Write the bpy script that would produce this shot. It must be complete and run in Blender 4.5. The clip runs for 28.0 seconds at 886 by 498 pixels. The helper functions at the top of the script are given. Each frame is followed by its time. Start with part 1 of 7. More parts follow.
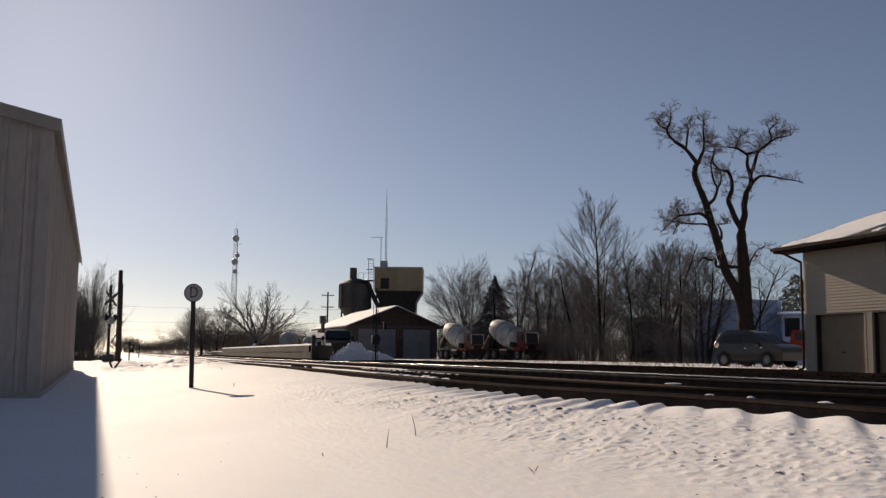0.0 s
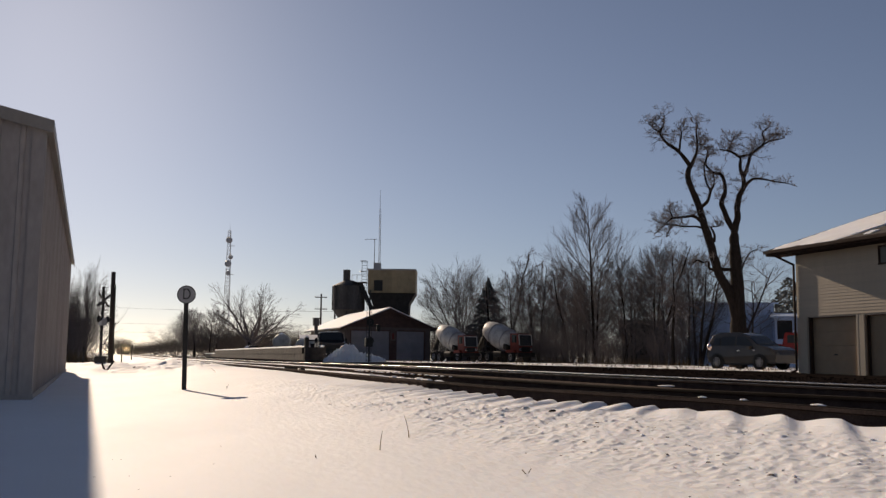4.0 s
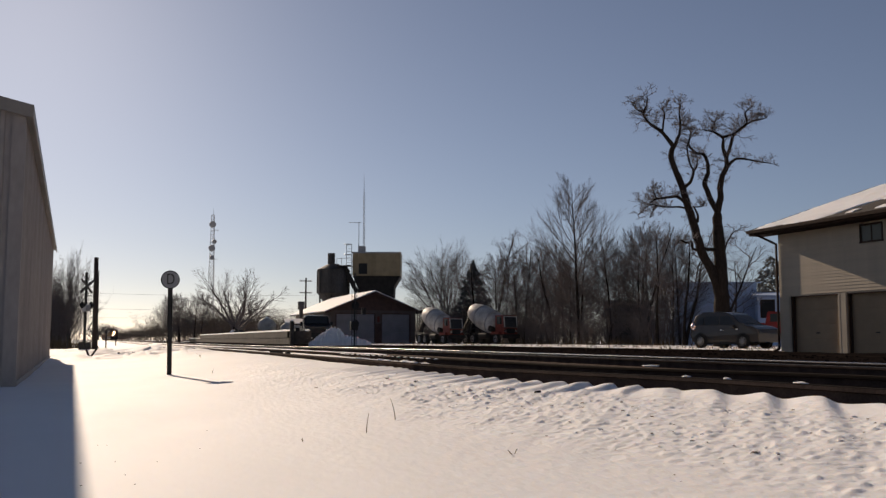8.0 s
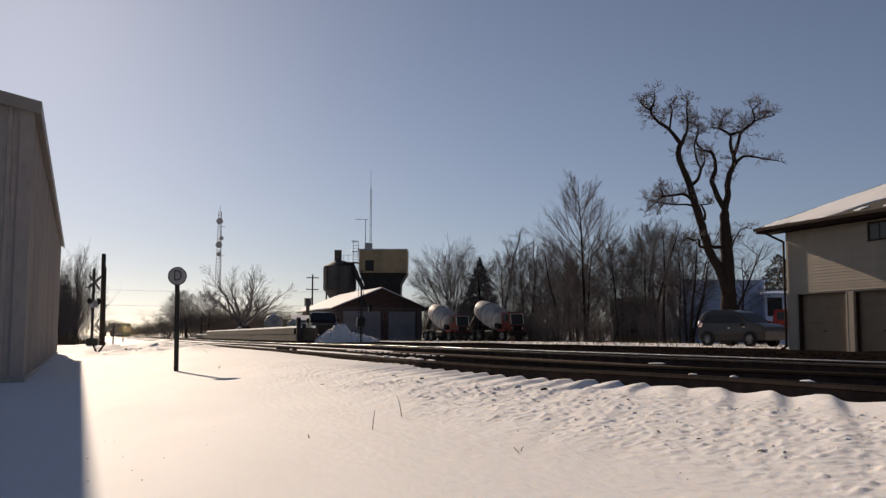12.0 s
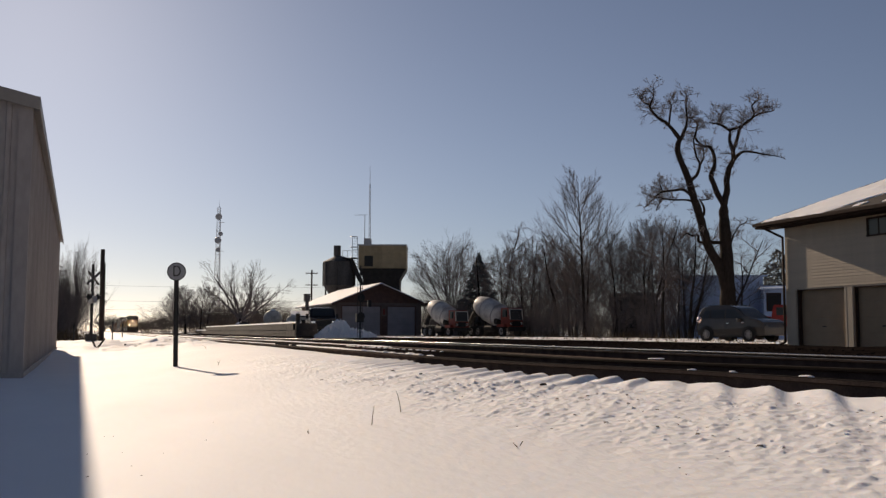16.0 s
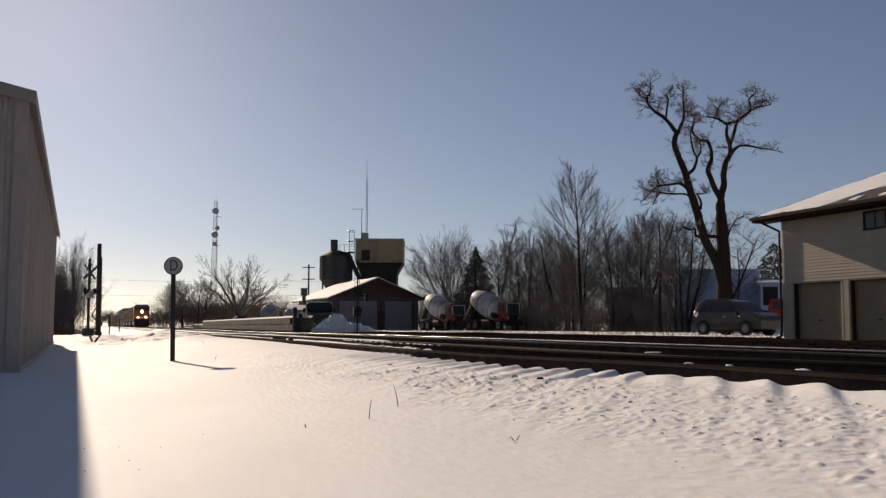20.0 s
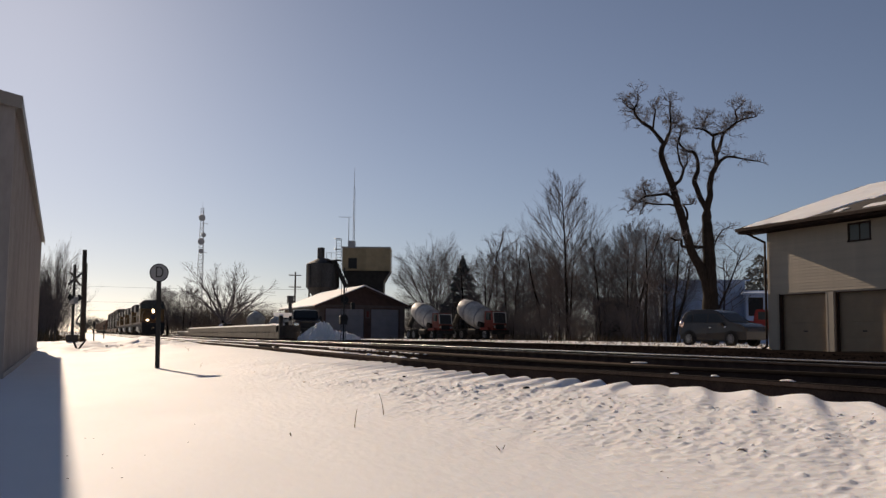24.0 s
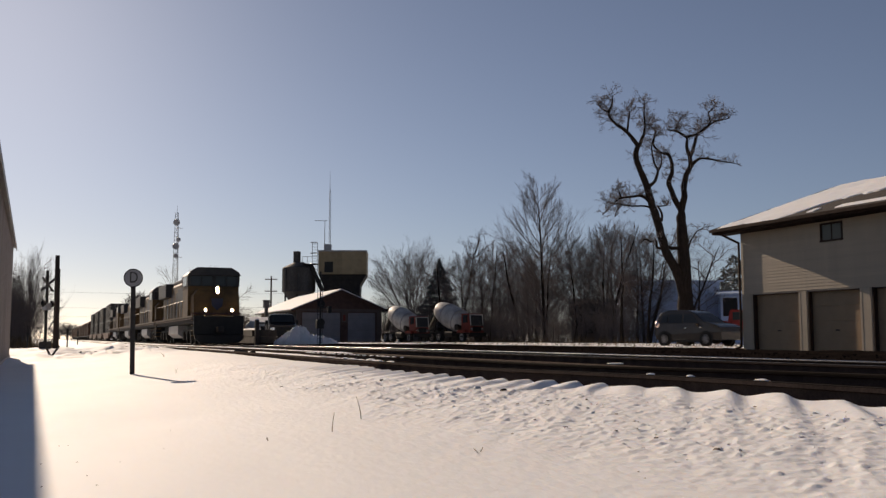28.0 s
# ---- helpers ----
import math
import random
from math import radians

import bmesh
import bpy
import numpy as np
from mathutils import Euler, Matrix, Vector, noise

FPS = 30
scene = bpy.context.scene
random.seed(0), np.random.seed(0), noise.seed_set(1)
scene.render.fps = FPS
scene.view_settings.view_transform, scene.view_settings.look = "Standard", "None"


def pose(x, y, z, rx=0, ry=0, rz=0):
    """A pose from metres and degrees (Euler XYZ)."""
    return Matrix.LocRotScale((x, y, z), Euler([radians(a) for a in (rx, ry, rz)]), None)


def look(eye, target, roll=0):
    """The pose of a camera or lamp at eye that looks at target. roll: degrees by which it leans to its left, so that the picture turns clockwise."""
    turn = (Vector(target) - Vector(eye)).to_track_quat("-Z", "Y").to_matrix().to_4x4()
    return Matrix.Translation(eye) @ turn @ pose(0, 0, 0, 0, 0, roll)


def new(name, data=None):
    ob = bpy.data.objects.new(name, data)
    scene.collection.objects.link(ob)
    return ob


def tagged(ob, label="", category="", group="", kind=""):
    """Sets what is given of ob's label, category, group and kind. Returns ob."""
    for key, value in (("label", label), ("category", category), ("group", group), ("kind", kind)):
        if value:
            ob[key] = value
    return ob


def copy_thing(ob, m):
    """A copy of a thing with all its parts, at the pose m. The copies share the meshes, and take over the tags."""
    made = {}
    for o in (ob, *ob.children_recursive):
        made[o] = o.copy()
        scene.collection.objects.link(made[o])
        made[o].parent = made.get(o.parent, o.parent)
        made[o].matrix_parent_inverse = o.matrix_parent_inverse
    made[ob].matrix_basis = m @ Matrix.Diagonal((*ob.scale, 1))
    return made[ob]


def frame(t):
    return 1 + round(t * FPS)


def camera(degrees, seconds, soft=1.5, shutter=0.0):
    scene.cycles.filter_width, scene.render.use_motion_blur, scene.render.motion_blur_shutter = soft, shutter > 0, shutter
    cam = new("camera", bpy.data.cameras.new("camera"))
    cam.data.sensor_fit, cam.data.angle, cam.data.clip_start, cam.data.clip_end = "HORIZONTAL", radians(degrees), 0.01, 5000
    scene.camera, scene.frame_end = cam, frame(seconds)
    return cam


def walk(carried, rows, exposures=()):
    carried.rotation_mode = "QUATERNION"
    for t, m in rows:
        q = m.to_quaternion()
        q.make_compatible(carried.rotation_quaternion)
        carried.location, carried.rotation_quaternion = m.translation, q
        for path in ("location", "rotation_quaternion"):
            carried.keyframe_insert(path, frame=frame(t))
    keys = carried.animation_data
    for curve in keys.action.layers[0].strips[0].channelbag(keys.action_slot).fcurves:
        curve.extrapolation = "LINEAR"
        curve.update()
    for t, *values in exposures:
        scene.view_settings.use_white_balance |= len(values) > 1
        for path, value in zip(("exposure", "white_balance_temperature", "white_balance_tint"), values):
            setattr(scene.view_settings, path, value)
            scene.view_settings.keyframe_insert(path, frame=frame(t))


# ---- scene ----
# Camera: held by hand at one spot, low over the snow. Rows: seconds, turn to the
# right of the track's direction (+Y), tilt up, lean to the left, in degrees.
EYE = (0.0, 0.0, 0.65)
cam = camera(50.03, 28.0, soft=1.4)
AIM = [
    (0, 18.928, 6.362, 0.560), (0.5, 18.759, 6.554, 0.607), (1, 18.692, 6.606, 0.650), (1.5, 18.659, 6.639, 0.849),
    (2, 18.651, 6.659, 0.943), (2.5, 18.643, 6.608, 1.018), (3, 18.805, 6.577, 1.192), (3.5, 18.993, 6.544, 0.884),
    (5.5, 20.149, 6.285, 0.554), (6, 20.310, 6.040, 0.686), (6.5, 20.325, 5.769, 0.549), (7, 20.361, 5.607, -0.317),
    (7.5, 20.342, 5.524, -0.089), (8, 20.262, 5.440, 0.001), (8.5, 20.169, 5.364, -0.047), (9, 20.095, 5.314, 0.054),
    (9.5, 19.990, 5.288, 0.162), (10, 19.916, 5.290, 0.334), (10.5, 19.832, 5.255, 0.284), (11, 19.810, 5.251, 0.220),
    (11.5, 19.813, 5.255, 0.287), (12, 19.864, 5.264, 0.167), (12.5, 19.877, 5.219, 0.191), (14.5, 19.905, 5.092, 0.147),
    (15, 19.892, 5.039, 0.130), (15.5, 19.899, 4.995, 0.186), (16, 19.915, 4.992, 0.140), (16.5, 19.909, 4.978, 0.174),
    (17, 19.883, 4.958, 0.185), (17.5, 19.921, 4.915, 0.043), (18, 19.965, 4.798, 0.152), (18.5, 19.992, 4.723, 0.184),
    (19, 20.017, 4.677, 0.137), (19.5, 20.052, 4.659, 0.030), (20, 20.095, 4.638, 0.083), (20.5, 20.151, 4.661, 0.002),
    (21, 20.165, 4.662, 0.040), (21.5, 20.179, 4.641, 0.096), (23.5, 20.756, 5.040, 0.902), (24, 20.878, 5.166, 0.436),
    (24.5, 20.988, 5.165, -0.088), (25, 21.063, 5.142, 0.036), (25.5, 21.068, 5.059, 0.089), (26, 21.098, 5.012, -0.005),
    (26.5, 21.123, 4.993, 0.028), (27, 21.176, 5.012, 0.038), (27.5, 21.260, 5.084, -0.205), (28, 22.310, 5.342, -0.115),
]


def aim(turn, tilt, lean):
    a, b = radians(turn), radians(tilt)
    way = Vector((math.sin(a) * math.cos(b), math.cos(a) * math.cos(b), math.sin(b)))
    return look(EYE, Vector(EYE) + way * 10, lean)


walk(cam, [(t, aim(a, b, c)) for t, a, b, c in AIM], [(0, 0.0, 6800, 15), (28, 0.0, 6800, 15)])

# ---- light ----
SUN_AZ, SUN_EL = -4.75, 20.6          # degrees; the sun stands to the left of +Y
world = bpy.data.worlds.new("world")
scene.world = world
world.use_nodes = True
wn = world.node_tree.nodes
sky = wn.new("ShaderNodeTexSky")
sky.sky_type, sky.sun_disc = "NISHITA", False
sky.sun_elevation, sky.sun_rotation = radians(SUN_EL), radians(SUN_AZ)
sky.air_density, sky.dust_density, sky.ozone_density = 0.8, 0.31, 2.0
wn["Background"].inputs["Strength"].default_value = 0.0495
# pale winter air: less colour at the horizon, a little bluer overall
calm, cool = wn.new("ShaderNodeHueSaturation"), wn.new("ShaderNodeMix")
calm.inputs["Saturation"].default_value = 0.74
cool.data_type, cool.blend_type = "RGBA", "MULTIPLY"
cool.inputs["Factor"].default_value, cool.inputs["B"].default_value = 1.0, (0.925, 1.0, 1.125, 1)
world.node_tree.links.new(sky.outputs[0], calm.inputs["Color"])
world.node_tree.links.new(calm.outputs[0], cool.inputs["A"])
world.node_tree.links.new(cool.outputs["Result"], wn["Background"].inputs["Color"])
sun_data = bpy.data.lights.new("sun", "SUN")
sun_data.energy, sun_data.angle, sun_data.color = 5.2, radians(0.53), (1.0, 0.84, 0.65)
sun = new("sun", sun_data)
sun_way = Vector((math.sin(radians(SUN_AZ)) * math.cos(radians(SUN_EL)),
                  math.cos(radians(SUN_AZ)) * math.cos(radians(SUN_EL)), math.sin(radians(SUN_EL))))
sun.matrix_world = look(sun_way * 80, (0, 0, 0))


# ---- materials ----
def mat(name, color, rough=0.7, metal=0.0, var=0.25, scale=6.0, fine=60.0, bump=0.15, color2=None,
        island=0.0, spec=0.25, emit=None, stretch=(1, 1, 1), rand=0.0):
    """A surface with large stains and fine grain, at real size."""
    m = bpy.data.materials.new(name)
    m.use_nodes = True
    n, l = m.node_tree.nodes, m.node_tree.links
    b = n["Principled BSDF"]
    b.inputs["Roughness"].default_value, b.inputs["Metallic"].default_value = rough, metal
    b.inputs["Specular IOR Level"].default_value = spec
    tc = n.new("ShaderNodeTexCoord")
    mp = n.new("ShaderNodeMapping")
    mp.inputs["Scale"].default_value = stretch
    l.new(tc.outputs["Object"], mp.inputs["Vector"])
    big, small = n.new("ShaderNodeTexNoise"), n.new("ShaderNodeTexNoise")
    big.inputs["Scale"].default_value, small.inputs["Scale"].default_value = scale, fine
    big.inputs["Detail"].default_value, small.inputs["Detail"].default_value = 5, 3
    l.new(mp.outputs[0], big.inputs["Vector"]), l.new(mp.outputs[0], small.inputs["Vector"])
    mix = n.new("ShaderNodeMix")
    mix.data_type = "RGBA"
    c2 = color2 or tuple(c * (1 - var) for c in color)
    mix.inputs["A"].default_value, mix.inputs["B"].default_value = (*color, 1), (*c2, 1)
    ramp = n.new("ShaderNodeMapRange")
    ramp.inputs["From Min"].default_value, ramp.inputs["From Max"].default_value = 0.35, 0.68
    l.new(big.outputs["Fac"], ramp.inputs["Value"])
    l.new(ramp.outputs[0], mix.inputs["Factor"])
    grain = n.new("ShaderNodeMix")
    grain.data_type, grain.blend_type = "RGBA", "MULTIPLY"
    gr = n.new("ShaderNodeMapRange")
    gr.inputs["From Min"].default_value, gr.inputs["From Max"].default_value = 0.3, 0.7
    gr.inputs["To Min"].default_value = 1 - var * 0.8
    l.new(small.outputs["Fac"], gr.inputs["Value"])
    grain.inputs["Factor"].default_value = 1
    l.new(mix.outputs["Result"], grain.inputs["A"]), l.new(gr.outputs[0], grain.inputs["B"])
    last = grain.outputs["Result"]
    if rand or island:
        pick = n.new("ShaderNodeObjectInfo") if rand else n.new("ShaderNodeNewGeometry")
        rr = n.new("ShaderNodeMapRange")
        rr.inputs["To Min"].default_value, rr.inputs["To Max"].default_value = 1 - (rand or island), 1 + (rand or island) * 0.5
        l.new(pick.outputs["Random" if rand else "Random Per Island"], rr.inputs["Value"])
        mul = n.new("ShaderNodeMix")
        mul.data_type, mul.blend_type = "RGBA", "MULTIPLY"
        mul.inputs["Factor"].default_value = 1
        l.new(last, mul.inputs["A"]), l.new(rr.outputs[0], mul.inputs["B"])
        last = mul.outputs["Result"]
    l.new(last, b.inputs["Base Color"])
    if bump:
        bp = n.new("ShaderNodeBump")
        bp.inputs["Strength"].default_value, bp.inputs["Distance"].default_value = bump, 0.02
        l.new(small.outputs["Fac"], bp.inputs["Height"])
        l.new(bp.outputs[0], b.inputs["Normal"])
    if emit:
        b.inputs["Emission Color"].default_value, b.inputs["Emission Strength"].default_value = (*emit[:3], 1), emit[3]
    return m


def snow_material():
    """Wind-packed snow: faint drifts, crust, and small glittering grains."""
    m = bpy.data.materials.new("snow")
    m.use_nodes = True
    n, l = m.node_tree.nodes, m.node_tree.links
    b = n["Principled BSDF"]
    tc = n.new("ShaderNodeTexCoord")
    mp = n.new("ShaderNodeMapping")
    mp.inputs["Rotation"].default_value = (0, 0, radians(12))
    mp.inputs["Scale"].default_value = (1.0, 0.45, 1.0)
    l.new(tc.outputs["Object"], mp.inputs["Vector"])
    drift, crust, grain = (n.new("ShaderNodeTexNoise") for _ in range(3))
    drift.inputs["Scale"].default_value, drift.inputs["Detail"].default_value = 1.3, 6
    crust.inputs["Scale"].default_value, crust.inputs["Detail"].default_value = 22.0, 5
    grain.inputs["Scale"].default_value, grain.inputs["Detail"].default_value = 130.0, 2
    l.new(mp.outputs[0], drift.inputs["Vector"]), l.new(mp.outputs[0], crust.inputs["Vector"])
    l.new(tc.outputs["Object"], grain.inputs["Vector"])
    mix = n.new("ShaderNodeMix")
    mix.data_type = "RGBA"
    mix.inputs["A"].default_value, mix.inputs["B"].default_value = (0.83, 0.83, 0.835, 1), (0.72, 0.72, 0.735, 1)
    l.new(drift.outputs["Fac"], mix.inputs["Factor"])
    l.new(mix.outputs["Result"], b.inputs["Base Color"])
    b.inputs["Roughness"].default_value = 0.75
    b.inputs["Specular IOR Level"].default_value = 0.12
    # light seeps a little way through the grains
    b.inputs["Subsurface Weight"].default_value, b.inputs["Subsurface Scale"].default_value = 0.6, 0.012
    b.inputs["Subsurface Radius"].default_value = (1.0, 0.85, 0.7)
    b1, b2, b3 = (n.new("ShaderNodeBump") for _ in range(3))
    for bb, tex, s, d in ((b1, drift, 0.28, 0.06), (b2, crust, 0.3, 0.03), (b3, grain, 0.25, 0.003)):
        bb.inputs["Strength"].default_value, bb.inputs["Distance"].default_value = s, d
        l.new(tex.outputs["Fac"], bb.inputs["Height"])
    # the crust is broken and lumpy on the bank, smooth on the open field
    where, bank = n.new("ShaderNodeSeparateXYZ"), n.new("ShaderNodeMapRange")
    l.new(tc.outputs["Object"], where.inputs[0])
    bank.inputs["From Min"].default_value, bank.inputs["From Max"].default_value = 0.9, 2.4
    bank.inputs["To Min"].default_value, bank.inputs["To Max"].default_value = 0.05, 0.45
    l.new(where.outputs["X"], bank.inputs["Value"])
    l.new(bank.outputs[0], b2.inputs["Strength"])
    l.new(b1.outputs[0], b2.inputs["Normal"]), l.new(b2.outputs[0], b3.inputs["Normal"])
    l.new(b3.outputs[0], b.inputs["Normal"])
    return m


def glass_material(name, tint):
    m = bpy.data.materials.new(name)
    m.use_nodes = True
    b = m.node_tree.nodes["Principled BSDF"]
    b.inputs["Base Color"].default_value = (*tint, 1)
    b.inputs["Roughness"].default_value = 0.06
    b.inputs["Specular IOR Level"].default_value = 0.22
    return m


SNOW = snow_material()
# paler than GLASS: the sky's reflection put into the tint
SKYPANE = glass_material("sky_tinted_pane", (0.14, 0.137, 0.11))
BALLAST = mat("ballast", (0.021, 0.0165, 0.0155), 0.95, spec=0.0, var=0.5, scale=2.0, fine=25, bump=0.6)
STONE = mat("ballast_stone", (0.085, 0.075, 0.068), 0.9, var=0.3, scale=8, fine=60, island=0.6)
TIE = mat("tie_wood", (0.075, 0.058, 0.050), 0.9, spec=0.01, var=0.45, scale=3, fine=40, stretch=(1, 6, 6), rand=0.35)
RUST = mat("rail_rust", (0.105, 0.078, 0.067), 0.9, spec=0.02, var=0.35, scale=4, fine=50)
RAILTOP = mat("polished_rail", (0.58, 0.55, 0.51), 0.24, metal=1.0, var=0.12, scale=2, fine=60, bump=0.02)
DULLTOP = mat("dull_rail_head", (0.026, 0.020, 0.017), 0.95, spec=0.02, var=0.3, scale=3, fine=60, bump=0.05)
SIDING = mat("cream_sheet_metal", (0.40, 0.345, 0.315), 0.6, var=0.22, scale=0.9, fine=14, bump=0.05, spec=0.35, stretch=(1, 1, 0.35))
TRIM = mat("cream_trim", (0.31, 0.27, 0.235), 0.5, var=0.12, scale=2, fine=30, bump=0.04)
ROOFMETAL = mat("roof_sheet", (0.42, 0.41, 0.40), 0.45, metal=0.5, var=0.2, scale=1.2, fine=20)
LAP = mat("beige_lap_siding", (0.57, 0.475, 0.36), 0.6, var=0.12, scale=1.5, fine=30, bump=0.05, rand=0.06)
DOORP = mat("tan_door_panel", (0.40, 0.28, 0.175), 0.55, var=0.12, scale=1.8, fine=40, bump=0.04)
BROWN = mat("brown_paint", (0.070, 0.043, 0.032), 0.8, spec=0.1, var=0.25, scale=4, fine=50)
SHINGLE = mat("brown_shingle", (0.046, 0.034, 0.028), 0.9, var=0.45, scale=5, fine=35, bump=0.5)
CONCRETE = mat("weathered_concrete", (0.105, 0.088, 0.078), 0.9, var=0.5, scale=1.2, fine=25, bump=0.3, rand=0.14)
DIRT = mat("bare_dirt", (0.042, 0.033, 0.028), 0.95, spec=0.0, var=0.45, scale=0.8, fine=12, bump=0.5)
GRASS = mat("dead_grass", (0.165, 0.115, 0.062), 0.9, var=0.4, scale=3, fine=30, island=0.5)
BARK = mat("dark_bark", (0.040, 0.031, 0.026), 0.95, spec=0.08, var=0.4, scale=3, fine=25, bump=0.5, stretch=(4, 4, 1))
TWIG = mat("bare_twig", (0.175, 0.148, 0.142), 0.9, var=0.35, scale=3, fine=25, bump=0.0)
# paler than TWIG: haze of the distance put into the colour
HAZETWIG = mat("hazed_twig", (0.21, 0.168, 0.135), 0.9, var=0.35, scale=3, fine=25, bump=0.0)
NEEDLE = mat("spruce_needles", (0.13, 0.14, 0.135), 0.9, var=0.4, scale=3, fine=30, bump=0.0, island=0.4)
PINE = mat("pine_needles", (0.32, 0.31, 0.27), 0.9, var=0.4, scale=2, fine=20, bump=0.0, island=0.5)
POLE = mat("tarred_pole", (0.065, 0.048, 0.038), 0.9, var=0.4, scale=2, fine=25, stretch=(5, 5, 0.6))
GALV = mat("galvanised_steel", (0.36, 0.36, 0.37), 0.5, metal=0.7, var=0.2, scale=3, fine=40)
DARKSTEEL = mat("dark_steel", (0.05, 0.048, 0.047), 0.6, metal=0.4, var=0.35, scale=2, fine=30)
BLACK = mat("black_paint", (0.016, 0.016, 0.017), 0.5, var=0.3, scale=3, fine=40, bump=0.05)
WHITE = mat("white_paint", (0.72, 0.72, 0.70), 0.5, var=0.14, scale=2, fine=30, bump=0.04)
DRUMW = mat("dusty_white_paint", (0.56, 0.55, 0.53), 0.55, var=0.42, scale=1.3, fine=14, bump=0.05)
GREYP = mat("grey_sign_paint", (0.38, 0.38, 0.39), 0.5, var=0.14, scale=6, fine=60, bump=0.03)
ORANGE = mat("orange_paint", (0.18, 0.034, 0.022), 0.45, var=0.25, scale=2, fine=30, bump=0.03)
RED = mat("red_paint", (0.33, 0.035, 0.028), 0.4, var=0.2, scale=2, fine=30, bump=0.02)
REDBROWN = mat("barn_red_paint", (0.105, 0.058, 0.047), 0.7, var=0.3, scale=2, fine=25)
BLUEGREY = mat("blue_grey_panel", (0.52, 0.62, 0.80), 0.6, var=0.15, scale=0.8, fine=12, rand=0.1)
SHOPWALL = mat("brown_shop_wall", (0.15, 0.115, 0.10), 0.8, var=0.3, scale=1, fine=15)
GREYDOOR = mat("grey_door", (0.25, 0.235, 0.245), 0.6, var=0.15, scale=1, fine=15, rand=0.08)
YELLOW = mat("armour_yellow", (0.17, 0.10, 0.036), 0.55, var=0.5, scale=1.2, fine=20, bump=0.03)
DKGREY = mat("harbour_grey", (0.050, 0.050, 0.052), 0.55, var=0.3, scale=1.5, fine=25)
SILO = mat("grey_silo_steel", (0.105, 0.10, 0.098), 0.75, var=0.45, scale=0.7, fine=9, bump=0.1, stretch=(1, 1, 0.4))
UNDER = mat("sooty_underframe", (0.035, 0.031, 0.028), 0.8, var=0.4, scale=2, fine=20)
BOXBROWN = mat("boxcar_brown", (0.115, 0.060, 0.042), 0.75, var=0.3, scale=0.8, fine=10, rand=0.3)
CONT = mat("container_paint", (0.075, 0.070, 0.064), 0.6, var=0.25, scale=0.9, fine=12, rand=0.4)
SILVER = mat("silver_car_paint", (0.085, 0.078, 0.074), 0.25, metal=0.5, var=0.08, scale=3, fine=80, bump=0.0)
DARKCAR = mat("dark_car_paint", (0.028, 0.028, 0.034), 0.25, metal=0.3, var=0.1, scale=3, fine=80, bump=0.0)
# snow crust with brown shade put into the colour
CRUSTSHADE = mat("brown_shaded_crust", (0.40, 0.33, 0.26), 0.9, var=0.4, scale=20, fine=90)
RUBBER = mat("rubber", (0.02, 0.02, 0.02), 0.85, var=0.3, scale=6, fine=60)
TAN = mat("tan_plant_panel", (0.34, 0.27, 0.165), 0.65, var=0.25, scale=0.9, fine=12, rand=0.1)
GLASS = glass_material("window_glass", (0.03, 0.035, 0.04))
LIGHT = mat("headlight", (0.9, 0.85, 0.75), 0.3, var=0, bump=0, emit=(1.0, 0.66, 0.32, 380))
# near-white mirror metal: the lamp's white sun glint put into the colour
TAIL = mat("tail_lamp", (0.92, 0.74, 0.70), 0.26, metal=1.0, var=0.1, bump=0)
CHROME = mat("chrome", (0.7, 0.7, 0.7), 0.25, metal=1.0, var=0.05, bump=0)
WEED = mat("dry_weed", (0.16, 0.11, 0.06), 0.9, var=0.3, bump=0)


# ---- building blocks ----
def box(bm, x0, x1, y0, y1, z0, z1, bev=0.0):
    r = bmesh.ops.create_cube(bm, size=1, matrix=Matrix.Translation(((x0 + x1) / 2, (y0 + y1) / 2, (z0 + z1) / 2))
                              @ Matrix.Diagonal((x1 - x0, y1 - y0, z1 - z0, 1)))
    if bev:
        edges = list({e for v in r["verts"] for e in v.link_edges})
        bmesh.ops.bevel(bm, geom=edges, offset=bev, segments=2, affect="EDGES", profile=0.5)
    return bm


def rod(bm, a, b, r0, r1=None, seg=8, caps=True):
    """A tapered round bar from a to b."""
    a, b = Vector(a), Vector(b)
    r1 = r0 if r1 is None else r1
    d = b - a
    q = d.to_track_quat("Z", "Y").to_matrix().to_4x4()
    bmesh.ops.create_cone(bm, cap_ends=caps, segments=seg, radius1=r0, radius2=r1, depth=d.length,
                          matrix=Matrix.Translation((a + b) / 2) @ q)
    return bm


def prism(bm, outline, axis, a, b):
    """Extrudes an outline of 2D points along axis 'x', 'y' or 'z' from a to b."""
    def at(p, s):
        return {"x": (s, p[0], p[1]), "y": (p[0], s, p[1]), "z": (p[0], p[1], s)}[axis]
    lo = [bm.verts.new(at(p, a)) for p in outline]
    hi = [bm.verts.new(at(p, b)) for p in outline]
    n = len(outline)
    bm.faces.new(lo), bm.faces.new(hi[::-1])
    for i in range(n):
        bm.faces.new((lo[i], hi[i], hi[(i + 1) % n], lo[(i + 1) % n]))
    return bm


